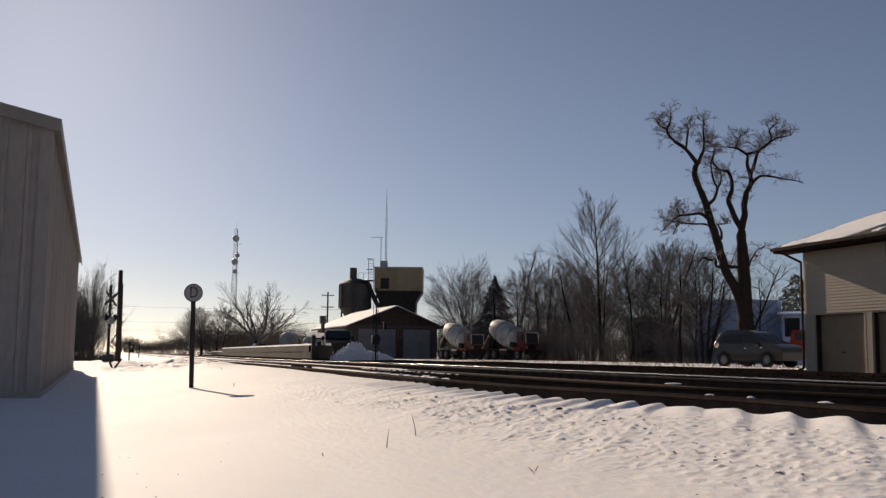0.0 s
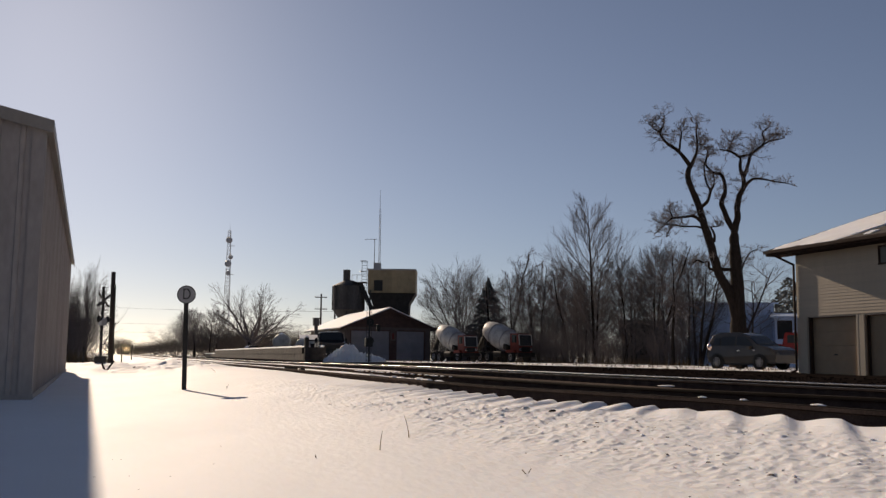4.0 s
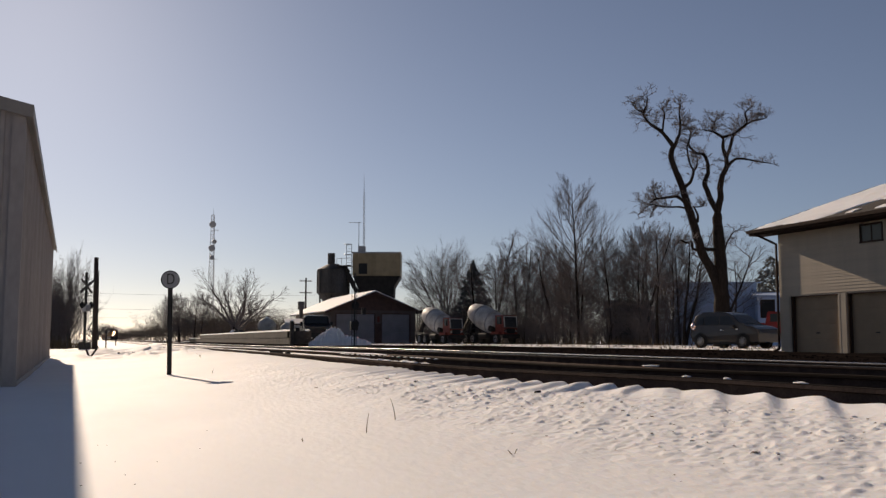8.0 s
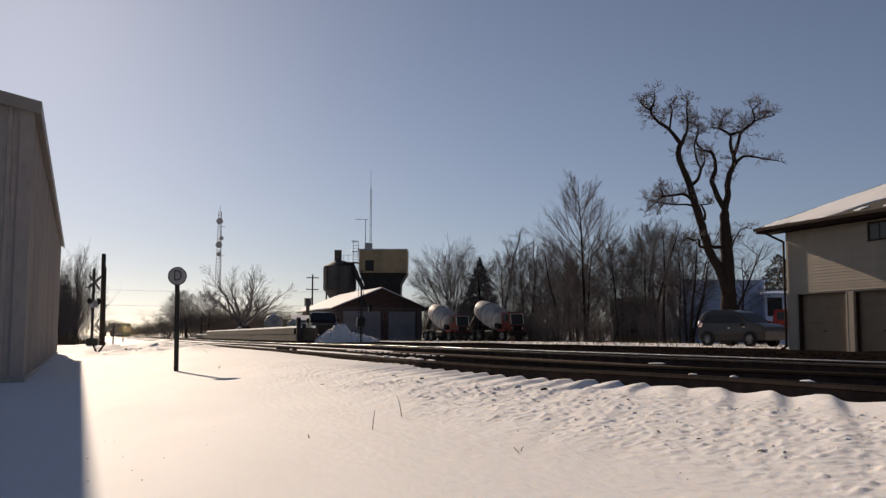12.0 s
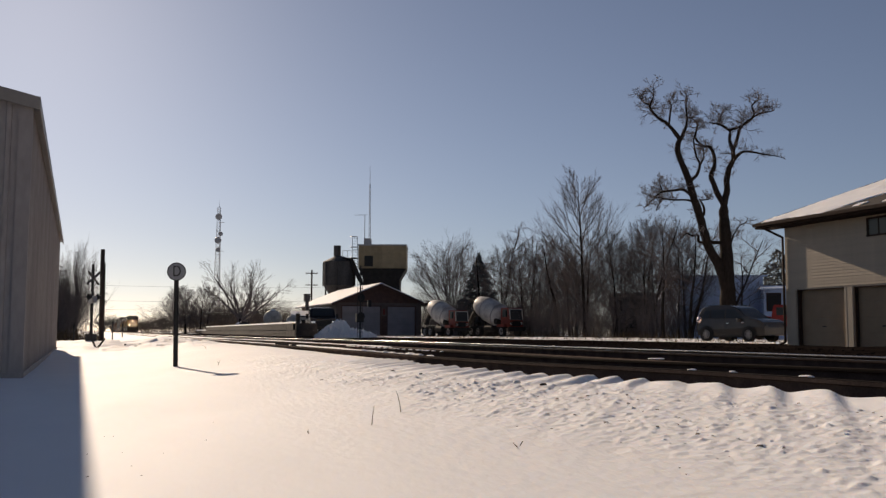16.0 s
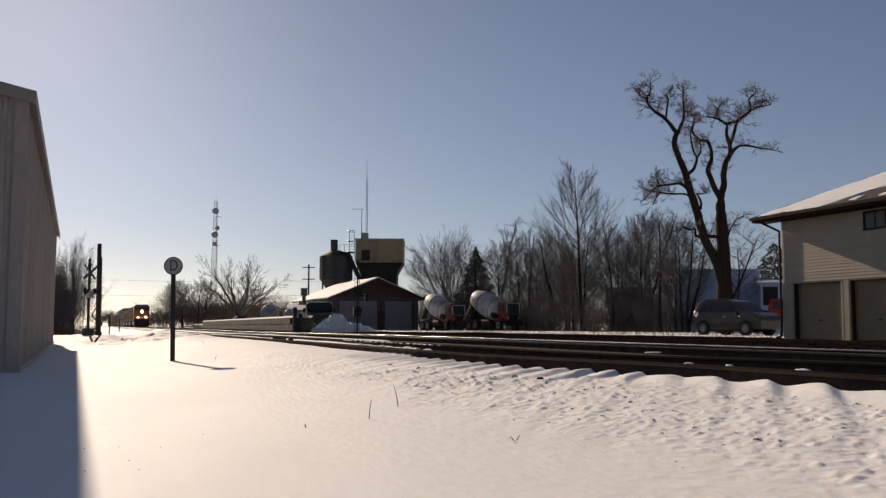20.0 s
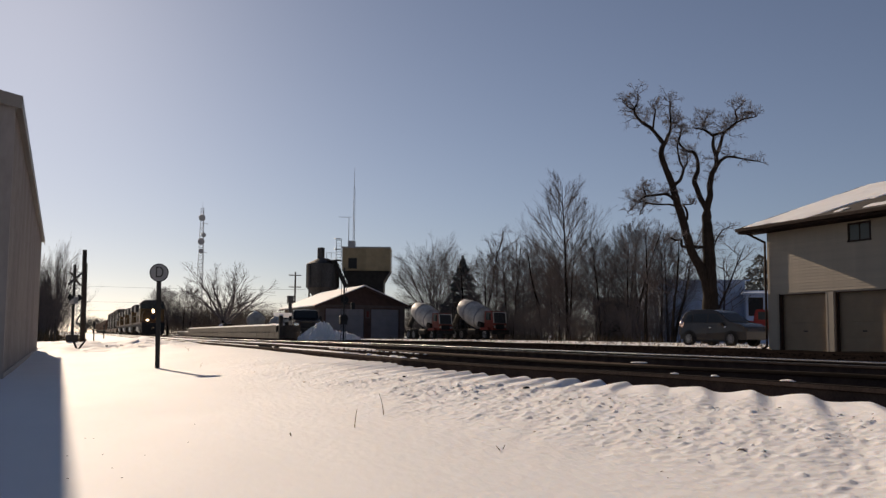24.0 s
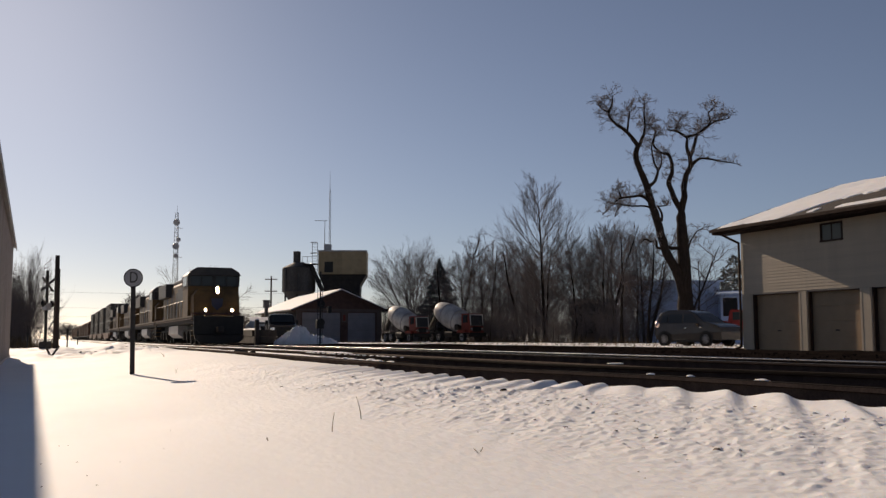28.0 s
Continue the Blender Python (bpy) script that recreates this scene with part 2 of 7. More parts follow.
def lathe(bm, profile, axis_a, axis_b, seg=16):
    """Turns (along, radius) pairs round the line from axis_a to axis_b."""
    a, b = Vector(axis_a), Vector(axis_b)
    q = (b - a).to_track_quat("Z", "Y").to_matrix()
    rings = []
    for s, r in profile:
        rings.append([bm.verts.new(a + q @ Vector((r * math.cos(2 * math.pi * k / seg), r * math.sin(2 * math.pi * k / seg), s)))
                      for k in range(seg)])
    for r0, r1 in zip(rings, rings[1:]):
        for k in range(seg):
            bm.faces.new((r0[k], r0[(k + 1) % seg], r1[(k + 1) % seg], r1[k]))
    bm.faces.new(rings[0][::-1]), bm.faces.new(rings[-1])
    return bm


def mesh_of(name, bm, material, smooth=False):
    me = bpy.data.meshes.new(name)
    bmesh.ops.recalc_face_normals(bm, faces=bm.faces)
    bm.to_mesh(me)
    bm.free()
    me.materials.append(material)
    if smooth:
        for p in me.polygons:
            p.use_smooth = True
    return me


def part(name, bm, material, parent, label="", smooth=False):
    """Links a bmesh as one mesh object under a thing or a part."""
    ob = new(name, mesh_of(name, bm, material, smooth))
    ob.parent = parent
    return tagged(ob, label)


def piece(name, me, parent, m):
    """One more object on a shared mesh."""
    ob = new(name, me)
    ob.parent = parent
    ob.matrix_basis = m
    return ob


def thing(name, m, label, category, group="", kind=""):
    """An empty at a thing's base, which carries its parts."""
    ob = new(name)
    ob.empty_display_size = 0.2
    ob.matrix_basis = m
    return tagged(ob, label, category, group, kind)


def solid(name, bm, material, label, category, group="", kind="", m=None, smooth=False):
    """A thing that is one mesh."""
    ob = new(name, mesh_of(name, bm, material, smooth))
    if m is not None:
        ob.matrix_basis = m
    return tagged(ob, label, category, group, kind)


def bm_new():
    return bmesh.new()


# ---- ground ----
SIDING_X, MAIN_X = 4.95, 9.35
GAUGE, RAIL_Z, TIE_STEP = 1.50, 0.25, 0.56


def step(a, b, v):
    t = min(1.0, max(0.0, (v - a) / (b - a)))
    return t * t * (3 - 2 * t)


def bed_lift(x, y):
    """How far the bed stands above its level far down the line."""
    near = 0.075 * step(62, 30, y)
    return (near + 0.045 * step(11, 5, y) * step(7.4, 6.2, x)) * step(15.5, 11.5, x)


def snow_edge(y):
    """Where the snow field ends on the track side, by the distance along the track."""
    e = 3.92 + 0.10 * noise.noise((y * 0.45, 3.1, 0))
    e += (5.35 - e) * step(11.0, 17.5, y)
    e += (7.9 - e) * step(18.0, 27.0, y)
    return e


def yard_edge(y):
    """Where the snow of the yard begins beyond the bare gravel."""
    return 25.4 + 1.7 * step(26, 33, y) - 3.2 * step(44, 80, y) - 2.5 * step(90, 120, y) + 0.5 * noise.noise((y * 0.25, 7, 0)) + 0.45 * noise.noise((y * 0.9, 7, 3))


def ground_z(x, y):
    """Height of the one ground sheet: snow field, bank beside the siding, bed of the tracks, yard beyond."""
    n1 = noise.noise((x * 0.22, y * 0.12, 0.3)) * 0.03
    n2 = noise.noise((x * 0.9, y * 0.45, 1.7)) * 0.016
    base = 0.02 + n1 + n2 if abs(x) < 40 and y < 80 else n1
    e = snow_edge(y)
    # bank towards the siding
    crest = 0.252 + 0.072 * step(8.8, 4.4, y)
    z = base + (crest - 0.03) * step(0.2, 3.8, x)
    if x > 4.0 and y > 12:
        z = min(z, 0.205 + bed_lift(x, y) + 0.02 * noise.noise((x, y * 0.7, 11)))
    if 0.5 < x < e + 0.3 and -6 < y < 60:
        # crusted lumps on the bank, and drifts behind each tie end
        k = step(1.75, 2.5, x + 0.35 * noise.noise((x * 1.1, y * 0.8, 21.0))) * step(3.6, 3.05, x) * step(24, 9, y) * step(1.5, 2.4, y)
        patch = 0.62 + 0.38 * step(-0.3, 0.2, noise.noise((x * 1.6, y * 1.2, 27.0)))
        u, v = 0.62 * x + 0.78 * y, 0.78 * x - 0.62 * y
        lump = max(0.0, noise.noise((u * 13.0, v * 26.0, 5.0)) - 0.10) + 0.7 * max(0.0, noise.noise((u * 22.0, v * 31.0, 9.0)) - 0.08)
        z += 0.023 * (0.75 + 0.25 * step(3.0, 6.0, y)) * k * lump * patch + 0.004 * k * noise.noise((x * 4.2, y * 2.2, 31.0))
        # low wind ridges that run on from the drifts
        z += 0.008 * step(1.5, 2.6, x) * step(24, 12, y) * step(1.2, 2.2, y) * (0.6 - abs(noise.noise((u * 0.9, v * 4.6, 17.0))) * 2.0)
        # each drift lies askew to the rails, steep on the near side
        ph = (y - 1.25 * (x - 3.8)) / 0.46 + 0.30 * noise.noise((y * 0.6, 8.0, 0))
        f = ph - math.floor(ph)
        fin = step(0.0, 0.30, f) if f < 0.30 else step(1.0, 0.30, f)
        w = (0.15 * step(2.3, 2.8, x) + 0.85 * step(2.8, 3.75, x)) * step(16, 11, y) * step(1.5, 2.6, y) * (0.75 + 0.5 * noise.noise((math.floor(ph) * 3.7, 1.0, 0)))
        z += (0.040 - 0.008 * step(7, 4, y)) * w * (fin - 0.5) + 0.010 * w * noise.noise((x * 2, y * 1.3, 14))
    if -4 < x < 9 and 20 < y < 60:
        z += (0.20 * max(0.0, noise.noise((x * 0.5, y * 0.16, 2.0))) + 0.16 * max(0.0, noise.noise((x * 1.1, y * 0.5, 6.0))) + 0.16 * max(0.0, noise.noise((x * 0.9, y * 1.1, 41.0)) - 0.12)) * step(24, 34, y) * step(60, 54, y) * step(4.2, 2.8, x)
        # old ploughed clods, broken off steeply towards the shade
        clod = noise.noise((x * 0.9, y * 0.5, 51.0)) + 0.6 * noise.noise((x * 2.1, y * 1.3, 57.0))
        z += 0.06 * step(0.20, 0.28, clod) * step(29, 34, y) * step(58, 48, y) * step(-1.2, -0.2, x) * step(4.6, 3.2, x)
    if x > e:
        bed = -0.12
        z = z + (bed - z) * step(e, e + 0.28, x)
    if x > 15.0:
        far = yard_edge(y)
        z = bed + (0.19 + n1 * 0.5 - bed) * step(far - 0.3, far + 0.9, x)
        z += 0.03 * step(far, far + 0.8, x) * noise.noise((x * 0.6, y * 0.5, 4))
    return z


def axis_steps(spans):
    out = []
    for a, b, d in spans:
        k = max(1, round((b - a) / d))
        out += [a + (b - a) * i / k for i in range(k)]
    return out + [spans[-1][1]]


def build_ground():
    xs = axis_steps([(-2500, -400, 300), (-400, -40, 40), (-40, -6, 2), (-6, 0, 0.2), (0, 1.0, 0.05), (1.0, 1.9, 0.03), (1.9, 3.6, 0.0145), (3.6, 4.25, 0.02), (4.25, 9, 0.16),
                     (9, 15, 1.5), (15, 17, 0.5), (17, 27, 0.25), (27, 60, 2), (60, 400, 40), (400, 2500, 300)])
    ys = axis_steps([(-1500, -200, 260), (-200, -10, 20), (-10, 1.6, 0.5), (1.6, 2.2, 0.05), (2.2, 7, 0.0165), (7, 9, 0.022), (9, 16, 0.05), (16, 26, 0.14), (26, 31, 0.35), (31, 52, 0.16), (52, 60, 0.4),
                     (60, 160, 2.5), (160, 600, 22), (600, 3000, 240)])
    verts = [(x, y, ground_z(x, y)) for y in ys for x in xs]
    nx = len(xs)
    faces = [(j * nx + i, j * nx + i + 1, (j + 1) * nx + i + 1, (j + 1) * nx + i) for j in range(len(ys) - 1) for i in range(nx - 1)]
    me = bpy.data.meshes.new("ground")
    me.from_pydata(verts, [], faces)
    me.polygons.foreach_set("use_smooth", [True] * len(faces))
    me.materials.append(SNOW)
    tagged(new("ground", me), "wind-packed sunlit snow field with a crusted bank beside the tracks", "ground", kind="structure")


build_ground()


def build_ballast():
    bm = bm_new()
    # one low bed under both tracks
    ys = axis_steps([(-60, 0, 6), (0, 40, 0.5), (40, 120, 4), (120, 1500, 60)])
    prof = [(3.3, -0.16), (3.9, 0.03), (6.3, 0.05), (7.0, 0.00), (7.7, 0.06), (11.0, 0.06), (11.5, 0.0), (12.0, 0.05), (14.3, 0.05), (16.0, 0.04), (19.0, 0.08), (22.5, 0.14), (25.3, 0.175), (27.2, 0.18), (28.4, -0.3)]
    rows = []
    for y in ys:
        rows.append([bm.verts.new((x, y, z + bed_lift(x, y) + 0.03 * noise.noise((x * 2, y * 0.9, 0)))) for x, z in prof])
    for a, b in zip(rows, rows[1:]):
        for i in range(len(prof) - 1):
            bm.faces.new((a[i], a[i + 1], b[i + 1], b[i]))
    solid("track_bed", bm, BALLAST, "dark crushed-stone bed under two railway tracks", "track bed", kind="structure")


build_ballast()


def sweep(prof, ys, height):
    """Carries a cross-section (x, z) along the line, height(y) above its own level."""
    bm = bm_new()
    rings = [[bm.verts.new((p, y, q + height(y))) for p, q in prof] for y in ys]
    n = len(prof)
    for r0, r1 in zip(rings, rings[1:]):
        for i in range(n):
            bm.faces.new((r0[i], r0[(i + 1) % n], r1[(i + 1) % n], r1[i]))
    bm.faces.new(rings[0]), bm.faces.new(rings[-1][::-1])
    return bm


def build_tracks():
    rail_prof = [(-0.07, 0), (0.07, 0), (0.07, 0.015), (0.012, 0.035), (0.012, 0.125), (0.036, 0.135), (0.036, 0.158), (-0.036, 0.158), (-0.036, 0.135), (-0.012, 0.125), (-0.012, 0.035), (-0.07, 0.015)]
    tie_bm = bm_new()
    box(tie_bm, -1.3, 1.3, -0.115, 0.115, -0.17, 0, 0.012)
    tie_me = mesh_of("tie", tie_bm, TIE)
    plate_me = mesh_of("tie_plate", box(bm_new(), -0.16, 0.16, -0.09, 0.09, 0, 0.012), RUST)
    for name, cx, y1, lab in (("siding", SIDING_X, 900, "rusty snow-edged siding track beside the snow bank"),
                              ("main", MAIN_X, 1500, "main railway track with polished rails")):
        root = thing("railway_track", pose(cx, 0, 0), lab, "railway track", "tracks", "structure")
        ys = axis_steps([(-60, 0, 20), (0, 12, 1.0), (12, 30, 6), (30, 62, 2), (62, y1, 300)])
        for s in (-1, 1):
            x0 = s * GAUGE / 2
            rail = part("rail", sweep([(p + x0, q + 0.09) for p, q in rail_prof], ys, lambda y: bed_lift(cx, y)), RUST, root)
            # the wheels keep the top and the rounded inner corner bright
            worn = [(0.034, 0.2485), (0.034, 0.2525)] + [(-0.024 + 0.0135 * math.cos(radians(a)), 0.239 + 0.0135 * math.sin(radians(a))) for a in range(90, 181, 10)] + [(-0.0375, 0.229), (-0.0362, 0.229), (-0.0362, 0.2485)]
            top = sweep([(x0 + s * p, q) for p, q in worn], ys, lambda y: bed_lift(cx, y))
            part("running_surface", top, RAILTOP if name != "siding" else DULLTOP, rail, "worn bright rail head" if name != "siding" else "dull brown rail head")
        y, y_far = (1.5, 34) if name == "siding" else (4, 60)
        while y < y_far:
            lift = bed_lift(cx, y)
            piece("tie", tie_me, root, pose(random.uniform(-0.04, 0.04), y, 0.09 + lift + random.uniform(-0.008, 0.004), 0, 0, random.uniform(-1, 1)))
            if y < 20:
                for s in (-1, 1):
                    piece("tie_plate", plate_me, root, pose(s * GAUGE / 2, y, 0.088 + lift))
            y += TIE_STEP
        bm = bm_new()
        while y < 240:
            lift = bed_lift(cx, y)
            box(bm, -1.3, 1.3, y - 0.115, y + 0.115, -0.05 + lift, 0.088 + lift)
            y += TIE_STEP
        tagged(part("far_ties", bm, TIE, root), kind="stuff")


build_tracks()


# ---- metal barn ----
def ribbed_wall(length, height_at, step_w=0.305, rib=0.022):
    """Sheet metal with upright ribs: the wall runs along local x, faces -y."""
    bm = bm_new()
    x = 0.0
    pts = []
    while x < length - 1e-6:
        for dx, d in ((0.0, 0), (0.11, 0), (0.125, -rib), (0.175, -rib), (0.19, 0)):
            if x + dx < length:
                pts.append((x + dx, d))
        x += step_w
    pts.append((length, 0))
    lo = [bm.verts.new((p, d, 0)) for p, d in pts]
    hi = [bm.verts.new((p, d, height_at(p))) for p, d in pts]
    for i in range(len(pts) - 1):
        bm.faces.new((lo[i], lo[i + 1], hi[i + 1], hi[i]))
    blo = [bm.verts.new((p, 0.12, 0)) for p, d in (pts[0], pts[-1])]
    bhi = [bm.verts.new((p, 0.12, height_at(p))) for p, d in (pts[0], pts[-1])]
    bm.faces.new((blo[1], blo[0], bhi[0], bhi[1]))
    bm.faces.new((blo[0], lo[0], hi[0], bhi[0])), bm.faces.new((lo[-1], blo[1], bhi[1], hi[-1]))
    return bm


def build_barn():
    # origin at the near corner on the track side; local y runs along the track, x to the left is negative
    root = thing("metal_barn", pose(-0.95, 13.8, 0.0, 0, 0, 1.02), "cream ribbed sheet-metal barn standing in snow", "barn")
    eave, length, width, rise = 3.74, 21.6, 12.0, 1.26
    bot = -0.15
    gable = ribbed_wall(width, lambda p: eave - bot + rise * (1 - abs(p - width / 2) / (width / 2)))
    ob = part("gable_wall", gable, SIDING, root)
    ob.matrix_basis = pose(-width, 0, bot)
    side = ribbed_wall(length, lambda p: eave - bot)
    ob = part("side_wall", side, SIDING, root)
    ob.matrix_basis = pose(0, 0, bot, 0, 0, 90)
    back = ribbed_wall(width, lambda p: eave - bot + rise * (1 - abs(p - width / 2) / (width / 2)))
    ob = part("back_wall", back, SIDING, root)
    ob.matrix_basis = pose(0, length, bot, 0, 0, 180)
    ob = part("far_side_wall", ribbed_wall(length, lambda p: eave - bot), SIDING, root)
    ob.matrix_basis = pose(-width, length, bot, 0, 0, -90)
    for s in (0, 1):
        bm = bm_new()
        x0, x1 = (0.10, -width / 2) if s == 0 else (-width - 0.10, -width / 2)
        z0, z1 = eave - 0.02, eave + rise + 0.01
        prism(bm, [(x0, z0), (x1, z1), (x1, z1 + 0.07), (x0, z0 + 0.07)], "y", -0.10, length + 0.10)
        part("roof_panel", bm, ROOFMETAL, root)
        bm = bm_new()
        prism(bm, [(x0 * 0.99, z0 + 0.074), (x1, z1 + 0.074), (x1, z1 + 0.14), (x0 * 0.99, z0 + 0.10)], "y", 0.3, length - 0.1)
        part("roof_snow", bm, SNOW, root, "thin snow on the roof")
    bm = bm_new()
    box(bm, -0.14, 0.035, -0.035, -0.024, bot, eave), box(bm, 0.025, 0.036, -0.03, 0.05, bot, eave)
    part("corner_trim", bm, SIDING, root)
    bm = bm_new()
    prism(bm, [(0.11, eave - 0.10), (0.125, eave - 0.10), (0.125, eave + 0.06), (0.11, eave + 0.06)], "y", -0.11, length + 0.1)
    part("eave_trim", bm, TRIM, root)
    bm = bm_new()
    prism(bm, [(0.12, eave - 0.12), (-6, eave + rise - 0.10), (-6, eave + rise + 0.075), (0.12, eave + 0.055)], "y", -0.125, -0.102)
    part("rake_trim", bm, TRIM, root)
    bm = bm_new()
    box(bm, -width, 0.0, -0.045, -0.023, bot, 0.10), box(bm, 0.023, 0.045, 0, length, bot, 0.10)
    part("base_trim", bm, SIDING, root)


build_barn()


# ---- garage building ----
def build_garage():
    ZG, HT, WX = 0.12, 4.95, 25.2
    root = thing("garage_building", pose(0, 0, 0), "beige lap-sided two-storey garage with snow on a brown roof", "building")
    y_far, y_near, depth = 30.24, 9.0, 11.4
    doors = [(27.16, 29.57), (24.31, 26.68), (21.4, 23.75), (18.5, 20.85), (15.6, 17.95), (12.7, 15.05)]
    dh, wz0, wz1 = 2.29, 4.06, 4.60
    wins = [(25.02, 25.94, wz0, wz1), (19.24, 20.16, wz0, wz1), (13.44, 14.36, wz0, wz1)]
    # wall with its openings, in blocks butted end to end
    bm = bm_new()
    cuts = sorted({y_far, y_near, *[v for d in doors for v in d]}, reverse=True)
    for a, b in zip(cuts, cuts[1:]):
        is_door = any(abs(b - d[0]) < 1e-6 and abs(a - d[1]) < 1e-6 for d in doors)
        if not is_door:
            box(bm, WX, WX + 0.34, b, a, ZG, dh)
    box(bm, WX, WX + 0.2, y_near, y_far, dh, wz0)
    edges = sorted({y_far, y_near, *[v for w in wins for v in w[:2]]})
    for a, b in zip(edges, edges[1:]):
        if not any(abs(a - w[0]) < 1e-6 for w in wins):
            box(bm, WX, WX + 0.2, a, b, wz0, wz1)
    box(bm, WX, WX + 0.2, y_near, y_far, wz1, HT)
    box(bm, WX + 0.2, WX + depth, y_far - 0.2, y_far, ZG, HT)
    box(bm, WX + 0.2, WX + depth, y_near, y_near + 0.2, ZG, HT)
    box(bm, WX + depth, WX + depth + 0.2, y_near, y_far, ZG, HT)
    wall = part("wall", bm, LAP, root)
    # lap boards, each a wedge proud of the wall
    def board(a, b, z):
        m = bm_new()
        prism(m, [(-0.014, 0), (-0.001, 0), (-0.001, 0.112), (-0.005, 0.112)], "y", 0, b - a)
        return m
    z = dh + 0.06
    cache = {}
    while z < HT - 0.1:
        spans = [(y_near, y_far)]
        if wz0 - 0.12 < z < wz1 + 0.02:
            spans = [(y_near, 13.38), (14.42, 19.18), (20.22, 24.96), (26.0, y_far)]
        for a, b in spans:
            key = round(b - a, 2)
            if key not in cache:
                cache[key] = mesh_of("lap_board", board(a, b, z), LAP)
            piece("lap_board", cache[key], wall, Matrix.Translation((WX, a, z)))
        z += 0.114
    # plain plank strips between the doors
    for d0, d1 in zip(doors, doors[1:]):
        m = box(bm_new(), WX - 0.02, WX - 0.002, d1[1] + 0.10, d0[0] - 0.10, ZG, dh)
        part("pier_panel", m, LAP, root)
    m = box(bm_new(), WX - 0.02, WX - 0.002, 29.69, y_far, ZG, dh)
    part("pier_panel", m, LAP, root)
    for d0, d1 in doors:
        door = part("garage_door", box(bm_new(), WX + 0.15, WX + 0.19, d0, d1, ZG, dh), DOORP, root, "tan sectional garage door")
        for i in range(4):
            h = (dh - ZG) / 4
            part("door_panel", box(bm_new(), WX + 0.135, WX + 0.152, d0 + 0.02, d1 - 0.04, ZG + i * h + 0.012, ZG + (i + 1) * h - 0.012, 0.006), DOORP, door)
        part("handle", box(bm_new(), WX + 0.10, WX + 0.135, (d0 + d1) / 2 - 0.08, (d0 + d1) / 2 + 0.08, ZG + 0.75, ZG + 0.79), BLACK, door)
        # brown lining paints the far jamb's shade, and trims the head; plain near casing
        m = bm_new()
        box(m, WX - 0.03, WX + 0.134, d1 - 0.03, d1 - 0.002, ZG, dh - 0.03)
        box(m, WX - 0.03, WX - 0.002, d1 - 0.002, d1 + 0.03, ZG, dh + 0.02)
        box(m, WX - 0.03, WX + 0.134, d0, d1 - 0.002, dh - 0.03, dh - 0.002)
        part("near_casing", box(bm_new(), WX - 0.024, WX - 0.002, d0 - 0.09, d0, ZG, dh), LAP, root)
        part("door_frame", m, BROWN, root)
    for a, b, z0, z1 in wins:
        m = bm_new()
        box(m, WX - 0.03, WX + 0.06, a - 0.06, b + 0.06, z1, z1 + 0.07), box(m, WX - 0.04, WX + 0.06, a - 0.08, b + 0.08, z0 - 0.06, z0)
        box(m, WX - 0.03, WX + 0.06, a - 0.06, a, z0, z1), box(m, WX - 0.03, WX + 0.06, b, b + 0.06, z0, z1)
        box(m, WX - 0.005, WX + 0.04, (a + b) / 2 - 0.02, (a + b) / 2 + 0.02, z0, z1)
        w = part("window", m, BROWN, root)
        for u, v in ((a, (a + b) / 2 - 0.02), ((a + b) / 2 + 0.02, b)):
            part("pane", box(bm_new(), WX + 0.012, WX + 0.024, u, v, z0, z1), SKYPANE, w, "pane tinted paler for the sky it reflects")
    # roof: two slopes, ridge along the track's direction
    ov, oy, pitch = 0.75, 0.81, 0.328
    xl, xr, xm = WX - ov, WX + depth + 0.2 + ov, WX + (depth + 0.2) / 2
    zl = HT - 0.16
    zr = zl + (xm - xl) * pitch
    for x0 in (xl, xr):
        m = bm_new()
        prism(m, [(x0, zl), (xm, zr), (xm, zr + 0.16), (x0, zl + 0.16)], "y", y_near - oy, y_far + oy)
        part("roof", m, SHINGLE, root)
    m = bm_new()
    prism(m, [(xl - 0.02, zl - 0.04), (xl, zl - 0.04), (xl, zl + 0.17), (xl - 0.02, zl + 0.17)], "y", y_near - oy, y_far + oy)
    part("fascia", m, BROWN, root)
    m = bm_new()
    prism(m, [(xl - 0.14, zl + 0.03), (xl - 0.02, zl + 0.03), (xl - 0.02, zl + 0.14), (xl - 0.14, zl + 0.14)], "y", y_near - oy, y_far + oy)
    part("gutter", m, BROWN, root)
    for s, x0 in ((1, xl), (1, xr)):
        m = bm_new()
        prism(m, [(x0, zl - 0.03), (xm, zr - 0.03), (xm, zr + 0.17), (x0, zl + 0.17)], "y", y_far + oy, y_far + oy + 0.03)
        part("bargeboard", m, BROWN, root)
    m = box(bm_new(), xl, WX - 0.03, y_near - oy, y_far + oy, zl - 0.06, zl - 0.035)
    part("soffit", m, BROWN, root)
    # gable infill at the far end
    m = prism(bm_new(), [(WX, HT), (WX + depth + 0.2, HT), (xm, zr - 0.02)], "y", y_far - 0.2, y_far)
    part("gable", m, LAP, root)
    # downspout from the gutter to the ground
    m = bm_new()
    rod(m, (xl - 0.06, y_far + 0.45, zl + 0.02), (WX - 0.07, y_far + 0.05, zl - 0.42), 0.045), rod(m, (WX - 0.07, y_far + 0.05, zl - 0.40), (WX - 0.07, y_far + 0.05, ZG + 0.15), 0.045)
    rod(m, (WX - 0.07, y_far + 0.05, ZG + 0.17), (WX - 0.35, y_far + 0.05, ZG + 0.06), 0.045)
    part("downspout", m, BROWN, root, "brown metal downspout", smooth=True)
    # snow on the slope, melted back unevenly above the eave
    m = bm_new()
    nx, ny = 30, 240
    grid = []
    for j in range(ny + 1):
        y = y_near - oy + (y_far - y_near + 2 * oy - 0.22) * j / ny
